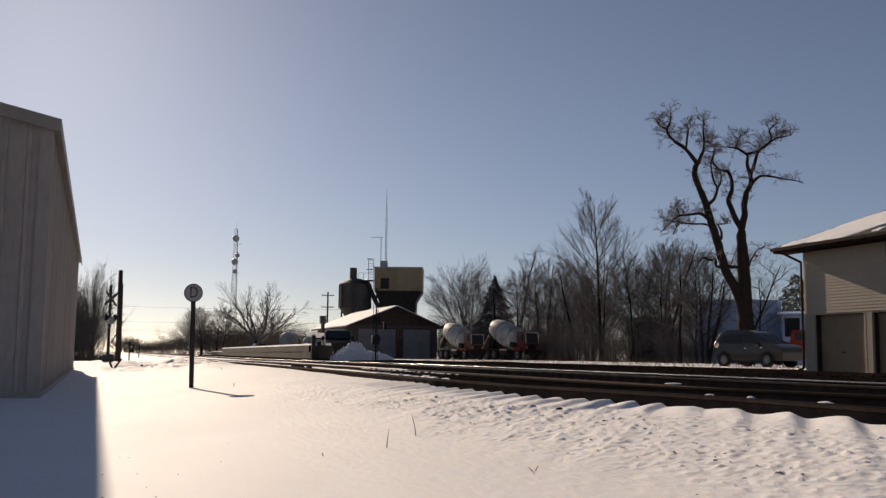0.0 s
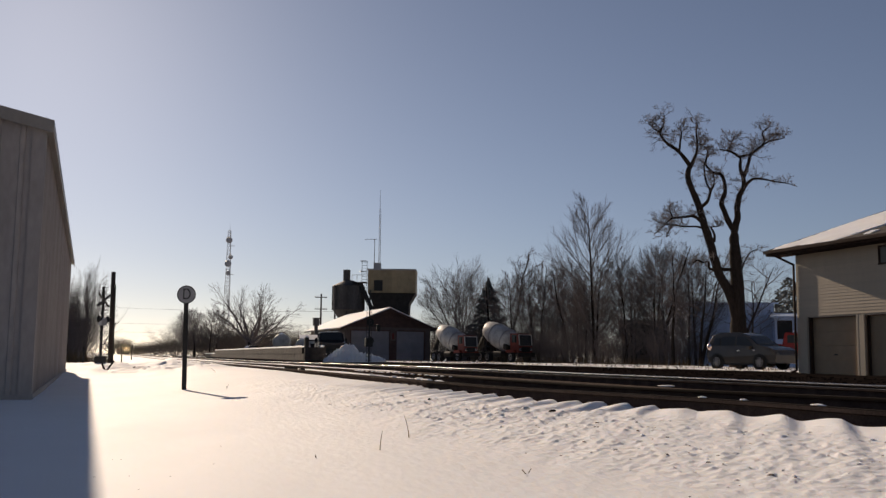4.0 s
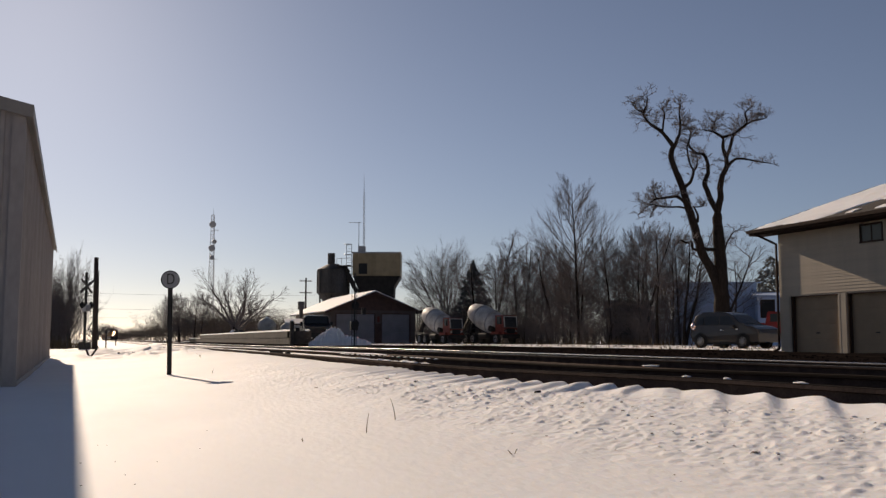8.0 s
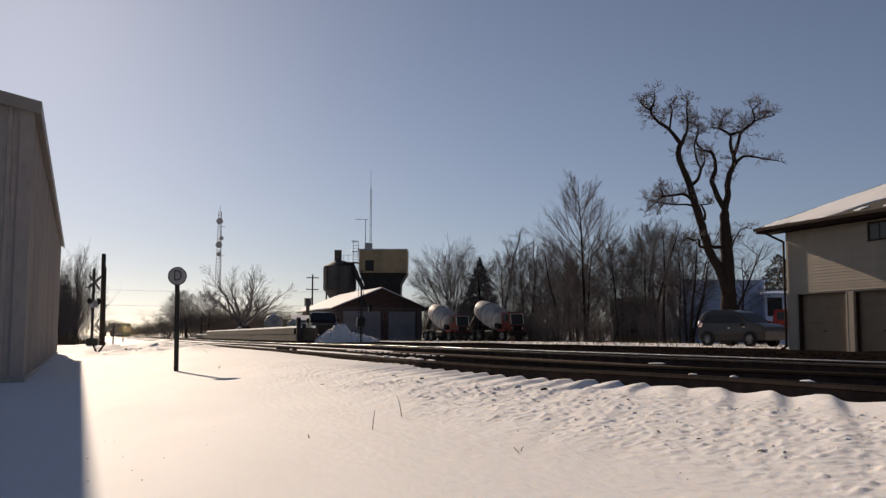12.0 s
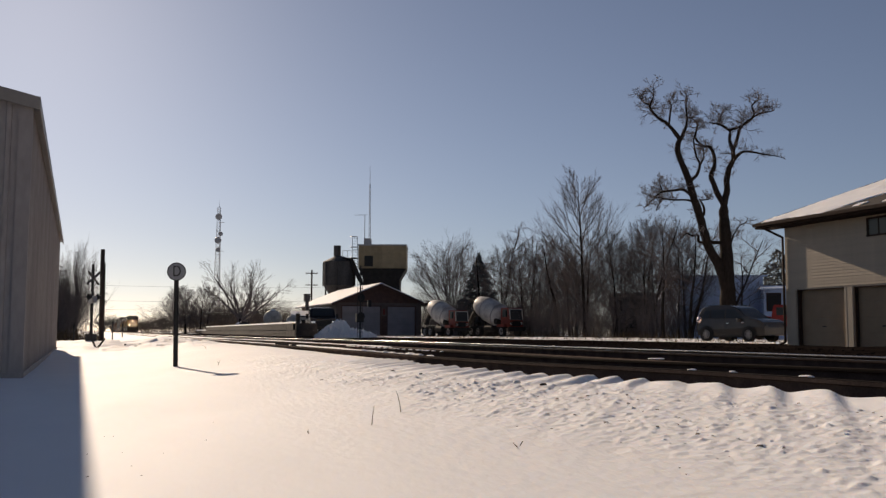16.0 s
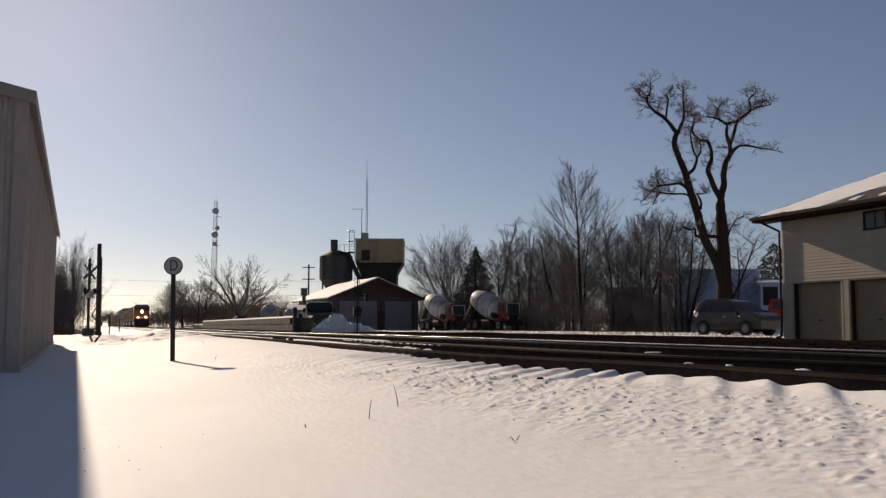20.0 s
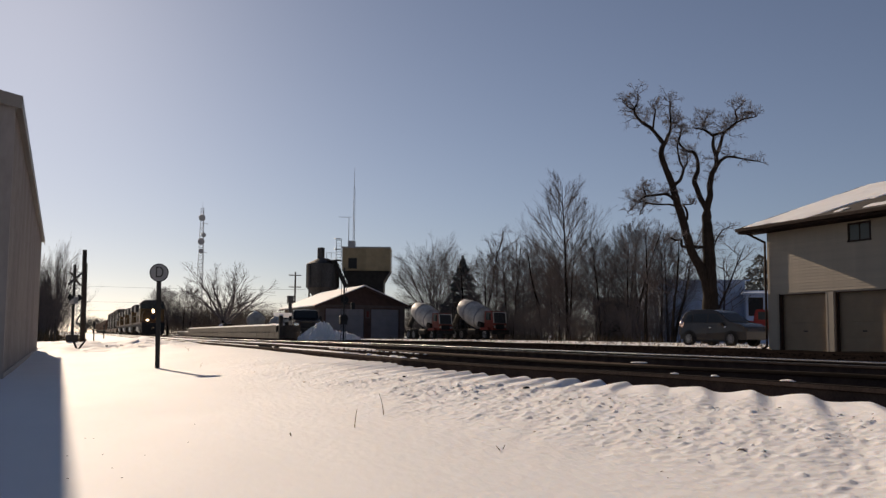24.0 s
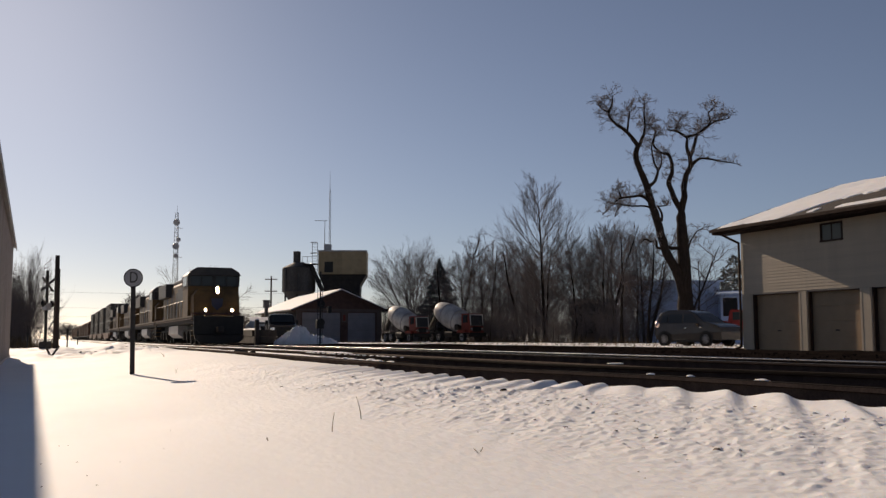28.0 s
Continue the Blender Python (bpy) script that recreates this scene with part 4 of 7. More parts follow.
def plant_all():
    rng = random.Random(21)
    # behind the mixers and along the thicket
    plant_tree("dome", 1, 42.2, 113.0, 13.0, wide=1.0)
    plant_tree("thin", 2, 44.7, 104.0, 13.6, wide=1.0)
    plant_tree("thin", 3, 46.5, 99.0, 11.5)
    for x, y, h, w in ((46.6, 104.5, 12.6, 0.75), (49.2, 103.0, 12.0, 0.8), (48.3, 98.5, 11.2, 0.9), (51.0, 99.5, 12.0, 0.9)):
        plant_tree("tall", rng.choice((2, 3)), x, y, h, turn=rng.uniform(0, 360), wide=w)
    plant_tree("tall", 1, 41.1, 76.0, 15.0, wide=1.12)
    for x, y, h in ((43.5, 70.0, 10.4), (46.4, 73.0, 11.0), (45.2, 66.5, 9.8)):
        plant_tree("tall", rng.choice((1, 2, 3)), x, y, h, turn=rng.uniform(0, 360), wide=1.1)
    for i in range(20):
        t = i / 19
        x = 44 + 4 * rng.uniform(-1, 1) + 1.0 * t
        y = 99 - 33 * t + rng.uniform(-2, 2)
        kind = ("tall", "thin", "tall")[i % 3]
        plant_tree(kind, rng.choice((1, 2, 3)), x, y, rng.uniform(7.6, 10.2), turn=rng.uniform(0, 360), wide=rng.uniform(1.1, 1.4))
    for i in range(22):
        t = i / 21
        x = 41.5 + 2.5 * rng.uniform(-1, 1) + 1.0 * t
        y = 97 - 31 * t + rng.uniform(-1.5, 1.5)
        plant_tree("brush", rng.choice((1, 2, 3)), x, y, rng.uniform(2.2, 3.8), turn=rng.uniform(0, 360), wide=rng.uniform(0.9, 1.2))
    for x, y, h in ((41.5, 60.5, 8.2), (40.2, 62.0, 8.8), (46.0, 60.0, 6.8), (43.0, 62.5, 9.2), (44.2, 59.0, 8.0)):
        plant_tree("thin", rng.choice((1, 2, 3)), x, y, h, turn=rng.uniform(0, 360), wide=1.2)
    for x, y, h in ((41.0, 63.5, 3.2), (42.6, 66.0, 3.4), (45.0, 68.0, 3.0), *[(41.5 + 2.2 * math.sin(j * 2.3), 66 + j * 2.6, 2.5 + 0.5 * math.sin(j * 1.7)) for j in range(10)]):
        plant_tree("brush", rng.choice((1, 2, 3)), x, y, h, turn=rng.uniform(0, 360))
    # beyond the pole on the barn's side
    plant_tree("round", 2, -1.7, 83.5, 8.4, turn=40, wide=0.55, label="bare leaning tree with a curling crown")
    plant_tree("thin", 2, -4.4, 81.0, 7.6, turn=200, wide=0.8)
    for x, y, h in ((-4.4, 82, 6.6), (-6.0, 92, 7.4), (-4.9, 76, 5.6), (-3.6, 86, 5.4), (-5.4, 84, 7.0), (-4.4, 90, 6.4), (-5.2, 98, 7.4)):
        plant_tree("round", rng.choice((1, 2)), x, y, h, turn=rng.uniform(0, 360))
    for x, y in ((-2.0, 80), (-4.5, 79), (-6.8, 81), (-3.2, 85), (-9, 84), (-1.2, 90), (-2.4, 76), (-3.6, 72), (-2.1, 84), (-5.4, 86), (-3.0, 78), (-4.2, 82), (-3.6, 92), (-5.0, 95), (-2.6, 97), (-4.0, 88)):
        plant_tree("brush", rng.choice((1, 2, 3)), min(x - 0.4, -2.2), y, rng.uniform(3.2, 4.4), turn=rng.uniform(0, 360))
    # low brush that closes the view behind the mixers and the workshop
    for i in range(9):
        plant_tree("brush", rng.choice((1, 2, 3)), 36 + i * 3.4 + rng.uniform(-1, 1), 134 - i * 1.6 + rng.uniform(-3, 3), rng.uniform(4.6, 6.4), turn=rng.uniform(0, 360), wide=1.35)
    for i in range(8):
        plant_tree("brush", rng.choice((1, 2, 3)), 38.5 + rng.uniform(-1, 5), 100 + i * 1.6, rng.uniform(3.6, 5.0), turn=rng.uniform(0, 360), wide=1.2)
    # by the tower, over the block wall
    plant_tree("oak", 1, 26.5, 190, 13.2, wide=1.1, turn=60, label="broad bare tree with heavy crooked limbs")
    for i in range(12):
        plant_tree("far", rng.choice((1, 2)), 22 + rng.uniform(0, 26), 205 + i * 11 + rng.uniform(-5, 5), rng.uniform(8, 11.5), turn=rng.uniform(0, 360), wide=1.5)
    for i in range(7):
        plant_tree("far", rng.choice((1, 2, 3)), 40 + i * 4 + rng.uniform(-1, 1), 240 + rng.uniform(-15, 15), rng.uniform(7, 9), turn=rng.uniform(0, 360), wide=1.5)
    # the wood that runs from the tower down to the line
    for x, y, h in ((15.5, 205, 8.4), (18.0, 214, 9.8), (20.5, 208, 9.4), (17.0, 226, 9.6), (22.8, 216, 9.8), (19.4, 232, 10.4)):
        plant_tree("tall", rng.choice((1, 2, 3)), x, y, h * 1.08, turn=rng.uniform(0, 360), wide=1.35, label="hazy bare tree in a wood beside the line")
    # along both sides of the line, far away
    for i in range(30):
        y = 212 + i * 12 + 0.9 * i * i
        plant_tree("far", rng.choice((1, 2, 3)), 21 + rng.uniform(0, 10), y, rng.uniform(5.5, 9.5) + 0.002 * y, turn=rng.uniform(0, 360), wide=1.3)
    for i in range(16):
        plant_tree("far", rng.choice((1, 2, 3)), 30 + i * 7.3, 260 + rng.uniform(-25, 25), rng.uniform(6, 8.5), turn=rng.uniform(0, 360), wide=1.8)
    for i in range(6):
        plant_tree("far", rng.choice((1, 2, 3)), -8 - rng.uniform(0, 12), 120 + i * 90, rng.uniform(5, 8), turn=rng.uniform(0, 360), wide=1.3)
    for x, y, h in ((8, 1180, 20), (2, 1220, 16), (16, 1200, 22), (24, 1170, 18)):
        plant_tree("round", rng.choice((1, 2)), x, y, h, turn=rng.uniform(0, 360), wide=1.5)


plant_all()


# ---- pole, crossing signal ----
def build_left_poles():
    root = thing("wooden_pole", pose(0.22, 64.2, 0.0), "dark weathered wooden pole standing in snow", "pole")
    part("shaft", rod(bm_new(), (0, 0, -0.3), (-0.06, 0, 5.85), 0.16, 0.13, 10), POLE, root, smooth=True)
    part("conduit", rod(bm_new(), (0.165, 0.05, -0.3), (0.11, 0.05, 5.0), 0.025, 0.025, 6), DARKSTEEL, root)
    for z in (4.9, 5.4):
        part("insulator_bracket", box(bm_new(), -0.22, -0.1, -0.02, 0.02, z, z + 0.05), DARKSTEEL, root)
    # crossing signal with lamps, seen from behind
    root = thing("crossing_signal", pose(-0.32, 53.6, 0.0, 0, 0, 52), "grade-crossing signal mast with black lamp shields, seen from behind", "signal")
    part("mast", rod(bm_new(), (0, 0, -0.2), (0, 0, 4.1), 0.075, 0.07, 10), DARKSTEEL, root)
    m = bm_new()
    for s in (-1, 1):
        v = Vector((0.46 * s, -0.04, 0.32))
        rod(m, Vector((0, -0.05, 3.45)) - v, Vector((0, -0.05, 3.45)) + v, 0.075, 0.075, 4)
    # white boards seen from behind: the shade on their backs is painted grey
    part("crossbuck", m, SILO, root, "crossbuck boards, the shade on their backs painted grey")
    part("crossarm", rod(bm_new(), (-0.55, -0.05, 2.45), (0.55, -0.05, 2.45), 0.04), DARKSTEEL, root)
    for x in (-0.42, 0.30):
        s = part("lamp_shield", lathe(bm_new(), [(0, 0.17), (0.01, 0.18), (0.02, 0.17)], (x, -0.12, 2.45), (x, 0.1, 2.45), 20), BLACK, root)
        part("lamp_housing", lathe(bm_new(), [(0, 0.09), (0.1, 0.11), (0.14, 0.11)], (x, -0.27, 2.45), (x, 0, 2.45), 12), BLACK, s)
    part("junction_box", box(bm_new(), -0.2, 0.2, -0.16, 0.1, 2.12, 2.5, 0.03), GALV, root, "dull grey junction box")
    part("bell", lathe(bm_new(), [(0, 0.09), (0.05, 0.08), (0.1, 0.03)], (0, 0, 4.1), (0, 0, 5), 12), DARKSTEEL, root)
    part("base_box", box(bm_new(), -0.22, 0.22, -0.2, 0.2, -0.1, 0.5, 0.02), DARKSTEEL, root)
    part("gate_arm_stub", rod(bm_new(), (0.1, -0.1, 1.1), (0.75, -0.3, 2.3), 0.035, 0.02), BLACK, root)
    # bent V-shaped bracket lying in the snow
    root = thing("bent_bracket", pose(-0.02, 36.4, ground_z(-0.02, 36.4) + 0.03), "bent V-shaped dark metal bracket stuck in snow", "bracket")
    for a, b in (((0.0, 0, -0.05), (-0.25, 0, 0.54)), ((0.0, 0, -0.05), (0.28, 0, 0.36))):
        part("arm", rod(bm_new(), a, b, 0.04, 0.03, 6), DARKSTEEL, root)
    part("foot", rod(bm_new(), (-0.15, 0, -0.02), (0.35, 0, 0.0), 0.04, 0.04, 6), DARKSTEEL, root)
    post = thing("marker_post", pose(2.0, 86, 0.0), "thin dark marker post in snow", "post", "marker posts")
    part("shaft", rod(bm_new(), (0, 0, -0.2), (0, 0, 1.25), 0.05, 0.05, 6), DARKSTEEL, post)
    part("cap", box(bm_new(), -0.07, 0.07, -0.03, 0.03, 1.1, 1.3), DARKSTEEL, post)
    copy_thing(post, pose(0.95, 68, 0.0))
    copy_thing(post, pose(-1.3, 60, -0.3))


build_left_poles()


# ---- lattice tower ----
def build_tower():
    root = thing("radio_tower", pose(35.2, 306, 0, 0, 0, 15), "tall steel lattice radio tower with round dish antennas", "tower")
    H, w0, w1 = 40.0, 1.5, 0.55
    legs = [(math.cos(a), math.sin(a)) for a in (0.5, 2.6, 4.7)]
    for cx, cy in legs:
        part("leg", rod(bm_new(), (cx * w0, cy * w0, -0.3), (cx * w1, cy * w1, H), 0.09, 0.06, 6), GALV, root)
    n = 32
    for i in range(n):
        z0, z1 = H * i / n, H * (i + 1) / n
        m = bm_new()
        for k in range(3):
            a, b = legs[k], legs[(k + 1) % 3]
            ra, rb = w0 + (w1 - w0) * i / n, w0 + (w1 - w0) * (i + 1) / n
            rod(m, (a[0] * ra, a[1] * ra, z0), (b[0] * rb, b[1] * rb, z1), 0.04, 0.04, 4)
            rod(m, (b[0] * rb, b[1] * rb, z1), (a[0] * rb, a[1] * rb, z1), 0.035, 0.035, 4)
        part("brace", m, GALV, root)
    for z, r, x in ((36.8, 1.05, -0.6), (31.4, 0.7, 0.1), (29.3, 1.05, -0.7), (26.3, 0.75, -0.6)):
        d = part("dish", lathe(bm_new(), [(0, 0.3 * r), (0.25, 0.75 * r), (0.4, r), (0.75, r), (0.8, 0.9 * r)], (x, -0.6, z), (x - 0.1, -3, z), 20), GREYP, root)
        part("dish_mount", rod(bm_new(), (x, -0.7, z), (x * 0.3, 0, z), 0.1), GALV, d)
    for z, x in ((35.2, 1.3), (26.0, 1.2)):
        part("side_antenna", rod(bm_new(), (0.3, 0, z), (x + 0.5, 0, z), 0.07), GALV, root)
    part("lightning_rod", rod(bm_new(), (0, 0, H), (0, 0, H + 2.2), 0.05, 0.02), GALV, root)


build_tower()


# ---- concrete block wall of the yard ----
def build_block_wall():
    root = thing("block_wall", pose(0, 0, 0), "long stacked concrete block wall capped with snow", "wall")
    bl = mesh_of("concrete_block", box(bm_new(), -0.30, 0.30, -0.898, 0.898, 0, 0.597, 0.008), CONCRETE)
    rng = random.Random(4)
    for i in range(66):
        y = 85.5 + i * 1.8
        x = 16.9 + (y - 85) * 0.022
        for k in range(2 if i < 52 else 1):
            piece("concrete_block", bl, root, pose(x + rng.uniform(-0.008, 0.008), y + (0.9 if k % 2 else 0), 0.2 + k * 0.6, 0, 0, -1.3 + rng.uniform(-0.25, 0.25)))
    for k in range(1):
        for j in range(2):
            piece("concrete_block", bl, root, pose(17.7 + k * 1.75, 84.9, 0.2 + j * 0.6, 0, 0, 90))
    m = bm_new()
    for i in range(60):
        y = 84.6 + i * 2
        x = 16.9 + (y - 85) * 0.022
        h = 0.17 + 0.06 * noise.noise((y * 0.4, 0, 0))
        top = 1.39 if y < 178 else 0.79
        prism(m, [(x - 0.3, top), (x + 0.3, top), (x + 0.22, top + h), (x - 0.2, top + h * 0.9)], "y", y, y + 1.9)
    part("snow_cap", m, SNOW, root, "snow lying on the wall")


build_block_wall()


# ---- shop with two garage doors ----
def build_shop():
    root = thing("workshop", pose(25.95, 107.9, 0.1), "low workshop with grey doors, red gable and snowy roof", "building")
    W, L, E, R = 10.4, 20.0, 3.95, 6.05
    m = bm_new()
    # front wall in blocks between the door openings
    for a, b in ((0, 0.7), (5.3, 6.2), (9.6, W)):
        box(m, a, b, 0, 0.2, 0, 3.5)
    box(m, 0, W, 0, 0.2, 3.5, E)
    box(m, 0, 0.2, 0.2, L, 0, E), box(m, W - 0.2, W, 0.2, L, 0, E), box(m, 0.2, W - 0.2, L - 0.2, L, 0, E)
    part("wall", m, SHOPWALL, root)
    g = prism(bm_new(), [(0, E), (W, E), (W / 2, R)], "y", 0, 0.2)
    part("gable", g, REDBROWN, root)
    for a, b in ((0.7, 5.3), (6.2, 9.6)):
        d = part("garage_door", box(bm_new(), a, b, 0.1, 0.15, 0, 3.5), GREYDOOR, root, "grey sectional door")
        for i in range(5):
            part("door_panel", box(bm_new(), a + 0.03, b - 0.03, 0.075, 0.1, i * 0.7 + 0.02, i * 0.7 + 0.68, 0.01), GREYDOOR, d)
        m = bm_new()
        box(m, a - 0.14, a, -0.03, 0.1, 0, 3.6), box(m, b, b + 0.14, -0.03, 0.1, 0, 3.6), box(m, a, b, -0.03, 0.1, 3.5, 3.62)
        part("door_frame", m, REDBROWN, root)
    part("red_door", box(bm_new(), 5.46, 6.04, -0.04, -0.005, 0, 2.4), REDBROWN, root, "narrow dark red door")
    part("notice_panel", box(bm_new(), 5.6, 5.9, -0.06, -0.042, 2.55, 3.25), ORANGE, root, "small orange panel")
    sl = (R - E) / (W / 2)
    for s in (0, 1):
        x0 = -0.8 if s == 0 else W + 0.8
        z0 = E - 0.8 * sl
        m = prism(bm_new(), [(x0, z0), (W / 2, R), (W / 2, R + 0.12), (x0, z0 + 0.12)], "y", -0.7, L + 0.3)
        part("roof", m, SHINGLE, root)
        m = prism(bm_new(), [(x0, z0 + 0.124), (W / 2, R + 0.124), (W / 2, R + 0.26), (x0, z0 + 0.22)], "y", -0.65, L + 0.2)
        part("roof_snow", m, SNOW, root, "snow on the roof")
        m = prism(bm_new(), [(x0, z0 - 0.12), (W / 2, R - 0.12), (W / 2, R + 0.13), (x0, z0 + 0.13)], "y", -0.78, -0.7)
        part("bargeboard", m, REDBROWN, root, "red-brown bargeboard")


build_shop()


# ---- concrete batch plant ----
def build_plant():
    root = thing("batch_plant", pose(34.5, 130.6, 0.1, 0, 0, -20), "tan and rusty concrete batching plant with bins and masts", "batch plant")
    # upper aggregate bin: separate side panels
    for i in range(8):
        part("bin_panel", box(bm_new(), i * 0.85 + 0.0, i * 0.85 + 0.84, 0, 0.12, 9.55, 12.75), TAN, root)
    for y in (0.12, 4.9):
        part("bin_side", box(bm_new(), 0, 0.12, y, y + 0.1, 9.55, 12.75), TAN, root)
    m = bm_new()
    box(m, 0, 0.12, 0.13, 6, 9.55, 12.75), box(m, 6.68, 6.8, 0.13, 6, 9.55, 12.75), box(m, 0.13, 6.67, 5.88, 6, 9.55, 12.75), box(m, 0.13, 6.67, 0.13, 5.87, 12.5, 12.7)
    part("bin_shell", m, TAN, root)
    part("bin_rim", box(bm_new(), -0.08, 6.88, -0.08, 6.08, 12.75, 12.95, 0.03), GALV, root, "pale steel rim with snow")
    m = bm_new()
    prism(m, [(0.0, 9.54), (6.8, 9.54), (5.9, 8.0), (5.7, 0.0), (1.0, 0.0), (0.7, 8.0)], "y", 0.4, 5.6)
    part("hopper", m, UNDER, root, "dark sooty hopper and legs")
    part("hatch", box(bm_new(), 0.9, 2.1, -0.08, -0.005, 9.8, 11.3), BLACK, root)
    part("top_box", box(bm_new(), 0.7, 1.7, 1, 2.5, 12.95, 13.9, 0.03), GALV, root)
    # round cement silo with cone and stack
    s = part("silo", lathe(bm_new(), [(0, 0.5), (2.5, 2.15), (2.6, 2.25), (5.9, 2.25), (5.95, 2.36), (6.05, 2.3), (6.85, 0.7), (6.9, 0.2)], (-2.9, 1.8, 4.5), (-2.9, 1.8, 20), 24), SILO, root, "weathered grey round silo")
    for k in range(8):
        a = k * math.pi / 4
        part("silo_rib", rod(bm_new(), (-2.9 + 2.31 * math.cos(a), 1.8 + 2.31 * math.sin(a), 7.1), (-2.9 + 2.31 * math.cos(a), 1.8 + 2.31 * math.sin(a), 10.4), 0.07, 0.07, 4), SILO, s)
    for a, b in ((-1.9, 0), (1.9, 0), (0, 1.9), (0, -1.9)):
        part("leg", rod(bm_new(), (-2.9 + a, 1.8 + b, -0.2), (-2.9 + a, 1.8 + b, 7.0), 0.13, 0.13, 6), UNDER, root)
    part("stack", rod(bm_new(), (-3.2, 1.8, 10.8), (-3.2, 1.8, 12.9), 0.52, 0.52, 16), SILO, root, "short grey chimney")
    # caged ladder and platform between bin and silo
    m = bm_new()
    for x in (-0.85, -0.12):
        rod(m, (x, 0, 8), (x, 0, 14.0), 0.035, 0.035, 5)
    z = 8.2
    while z < 14.0:
        rod(m, (-0.85, 0, z), (-0.12, 0, z), 0.02, 0.02, 4)
        z += 0.4
    part("ladder", m, DARKSTEEL, root)
    for z in (11.0, 12.5, 14.0):
        m = bm_new()
        for k in range(8):
            a0, a1 = k * math.pi / 4, (k + 1) * math.pi / 4
            rod(m, (-0.6 + 0.5 * math.cos(a0), 0.5 * math.sin(a0) - 0.3, z), (-0.6 + 0.5 * math.cos(a1), 0.5 * math.sin(a1) - 0.3, z), 0.035, 0.035, 4)
        part("cage_hoop", m, GALV, root)
    part("platform", box(bm_new(), -2.2, -0.1, -0.4, 1.2, 10.9, 11.0), DARKSTEEL, root)
    m = bm_new()
    for x in (-2.2, -1.5, -0.8, -0.1):
        rod(m, (x, -0.4, 11.0), (x, -0.4, 12.0), 0.03, 0.03, 4)
    rod(m, (-2.2, -0.4, 12.0), (-0.1, -0.4, 12.0), 0.03, 0.03, 4)
    part("platform_rail", m, GALV, root)
    part("chute", rod(bm_new(), (-1.2, 0.6, 11.0), (0.6, 0.6, 7.2), 0.35, 0.3, 10), DARKSTEEL, root)
    # masts
    m = bm_new()
    for k in range(3):
        a = k * 2.1
        rod(m, (1.45 + 0.14 * math.cos(a), 1.6 + 0.14 * math.sin(a), 14.0), (1.45 + 0.10 * math.cos(a), 1.6 + 0.10 * math.sin(a), 21.8), 0.035, 0.03, 4)
    z = 14.2
    while z < 21.6:
        rod(m, (1.33, 1.6, z), (1.57, 1.6, z + 0.3), 0.02, 0.02, 3)
        z += 0.35
    part("mast", m, GALV, root)
    part("whip_antenna", rod(bm_new(), (1.45, 1.6, 21.8), (1.45, 1.6, 24.6), 0.04, 0.015, 5), GALV, root)
    m = rod(bm_new(), (0.75, 1.6, 13.0), (0.75, 1.6, 17.4), 0.06, 0.045, 6)
    rod(m, (-0.7, 1.6, 17.35), (1.1, 1.6, 17.35), 0.03, 0.03, 4)
    for x in (-0.6, -0.2, 0.2, 0.6):
        rod(m, (x, 1.4, 17.35), (x, 1.8, 17.35), 0.02, 0.02, 4)
    part("beam_antenna", m, GALV, root)


build_plant()


# ---- far utility pole with cross-arms, and wires ----
def build_utility():
    def pole(x, y, h, turn):
        root = thing("utility_pole", pose(x, y, 0, 0, 0, turn), "wooden utility pole with two cross-arms", "utility pole", "utility poles")
        part("shaft", rod(bm_new(), (0, 0, -0.3), (0, 0, h), 0.17, 0.13, 8), POLE, root)
        for z in (h - 0.62, h - 2.6):
            a = part("cross_arm", box(bm_new(), -1.05, 1.0, -0.06, 0.06, z, z + 0.13), POLE, root)
            for xx in (-0.95, -0.5, 0.45, 0.9):
                part("insulator", rod(bm_new(), (xx, 0, z + 0.13), (xx, 0, z + 0.33), 0.06, 0.05, 6), WHITE, a)
        return root
    pole(33.7, 158, 11.0, -10)
    # transmission wires far beyond the pole on the left
    for k, z in enumerate((21.5, 14.5, 10.5)):
        m = bm_new()
        pts = [Vector((-120 + 14 * i, 430 + 3.5 * i, z + 3.2 * ((i - 9) / 9) ** 2)) for i in range(19)]
        limb(m, pts, [0.045] * len(pts), 4)
        solid("power_line", m, DARKSTEEL, "thin sagging power line across the sky", "wire", "power lines")
    for x, y in ((-120, 430), (132, 493)):
        root = thing("transmission_pole", pose(x, y, 0), "tall wooden transmission pole", "utility pole", "transmission poles")
        part("shaft", rod(bm_new(), (0, 0, -0.3), (0, 0, 25.5), 0.25, 0.18, 8), POLE, root)
        part("cross_arm", box(bm_new(), -2, 2, -0.1, 0.1, 24.4, 24.7), POLE, root)


build_utility()


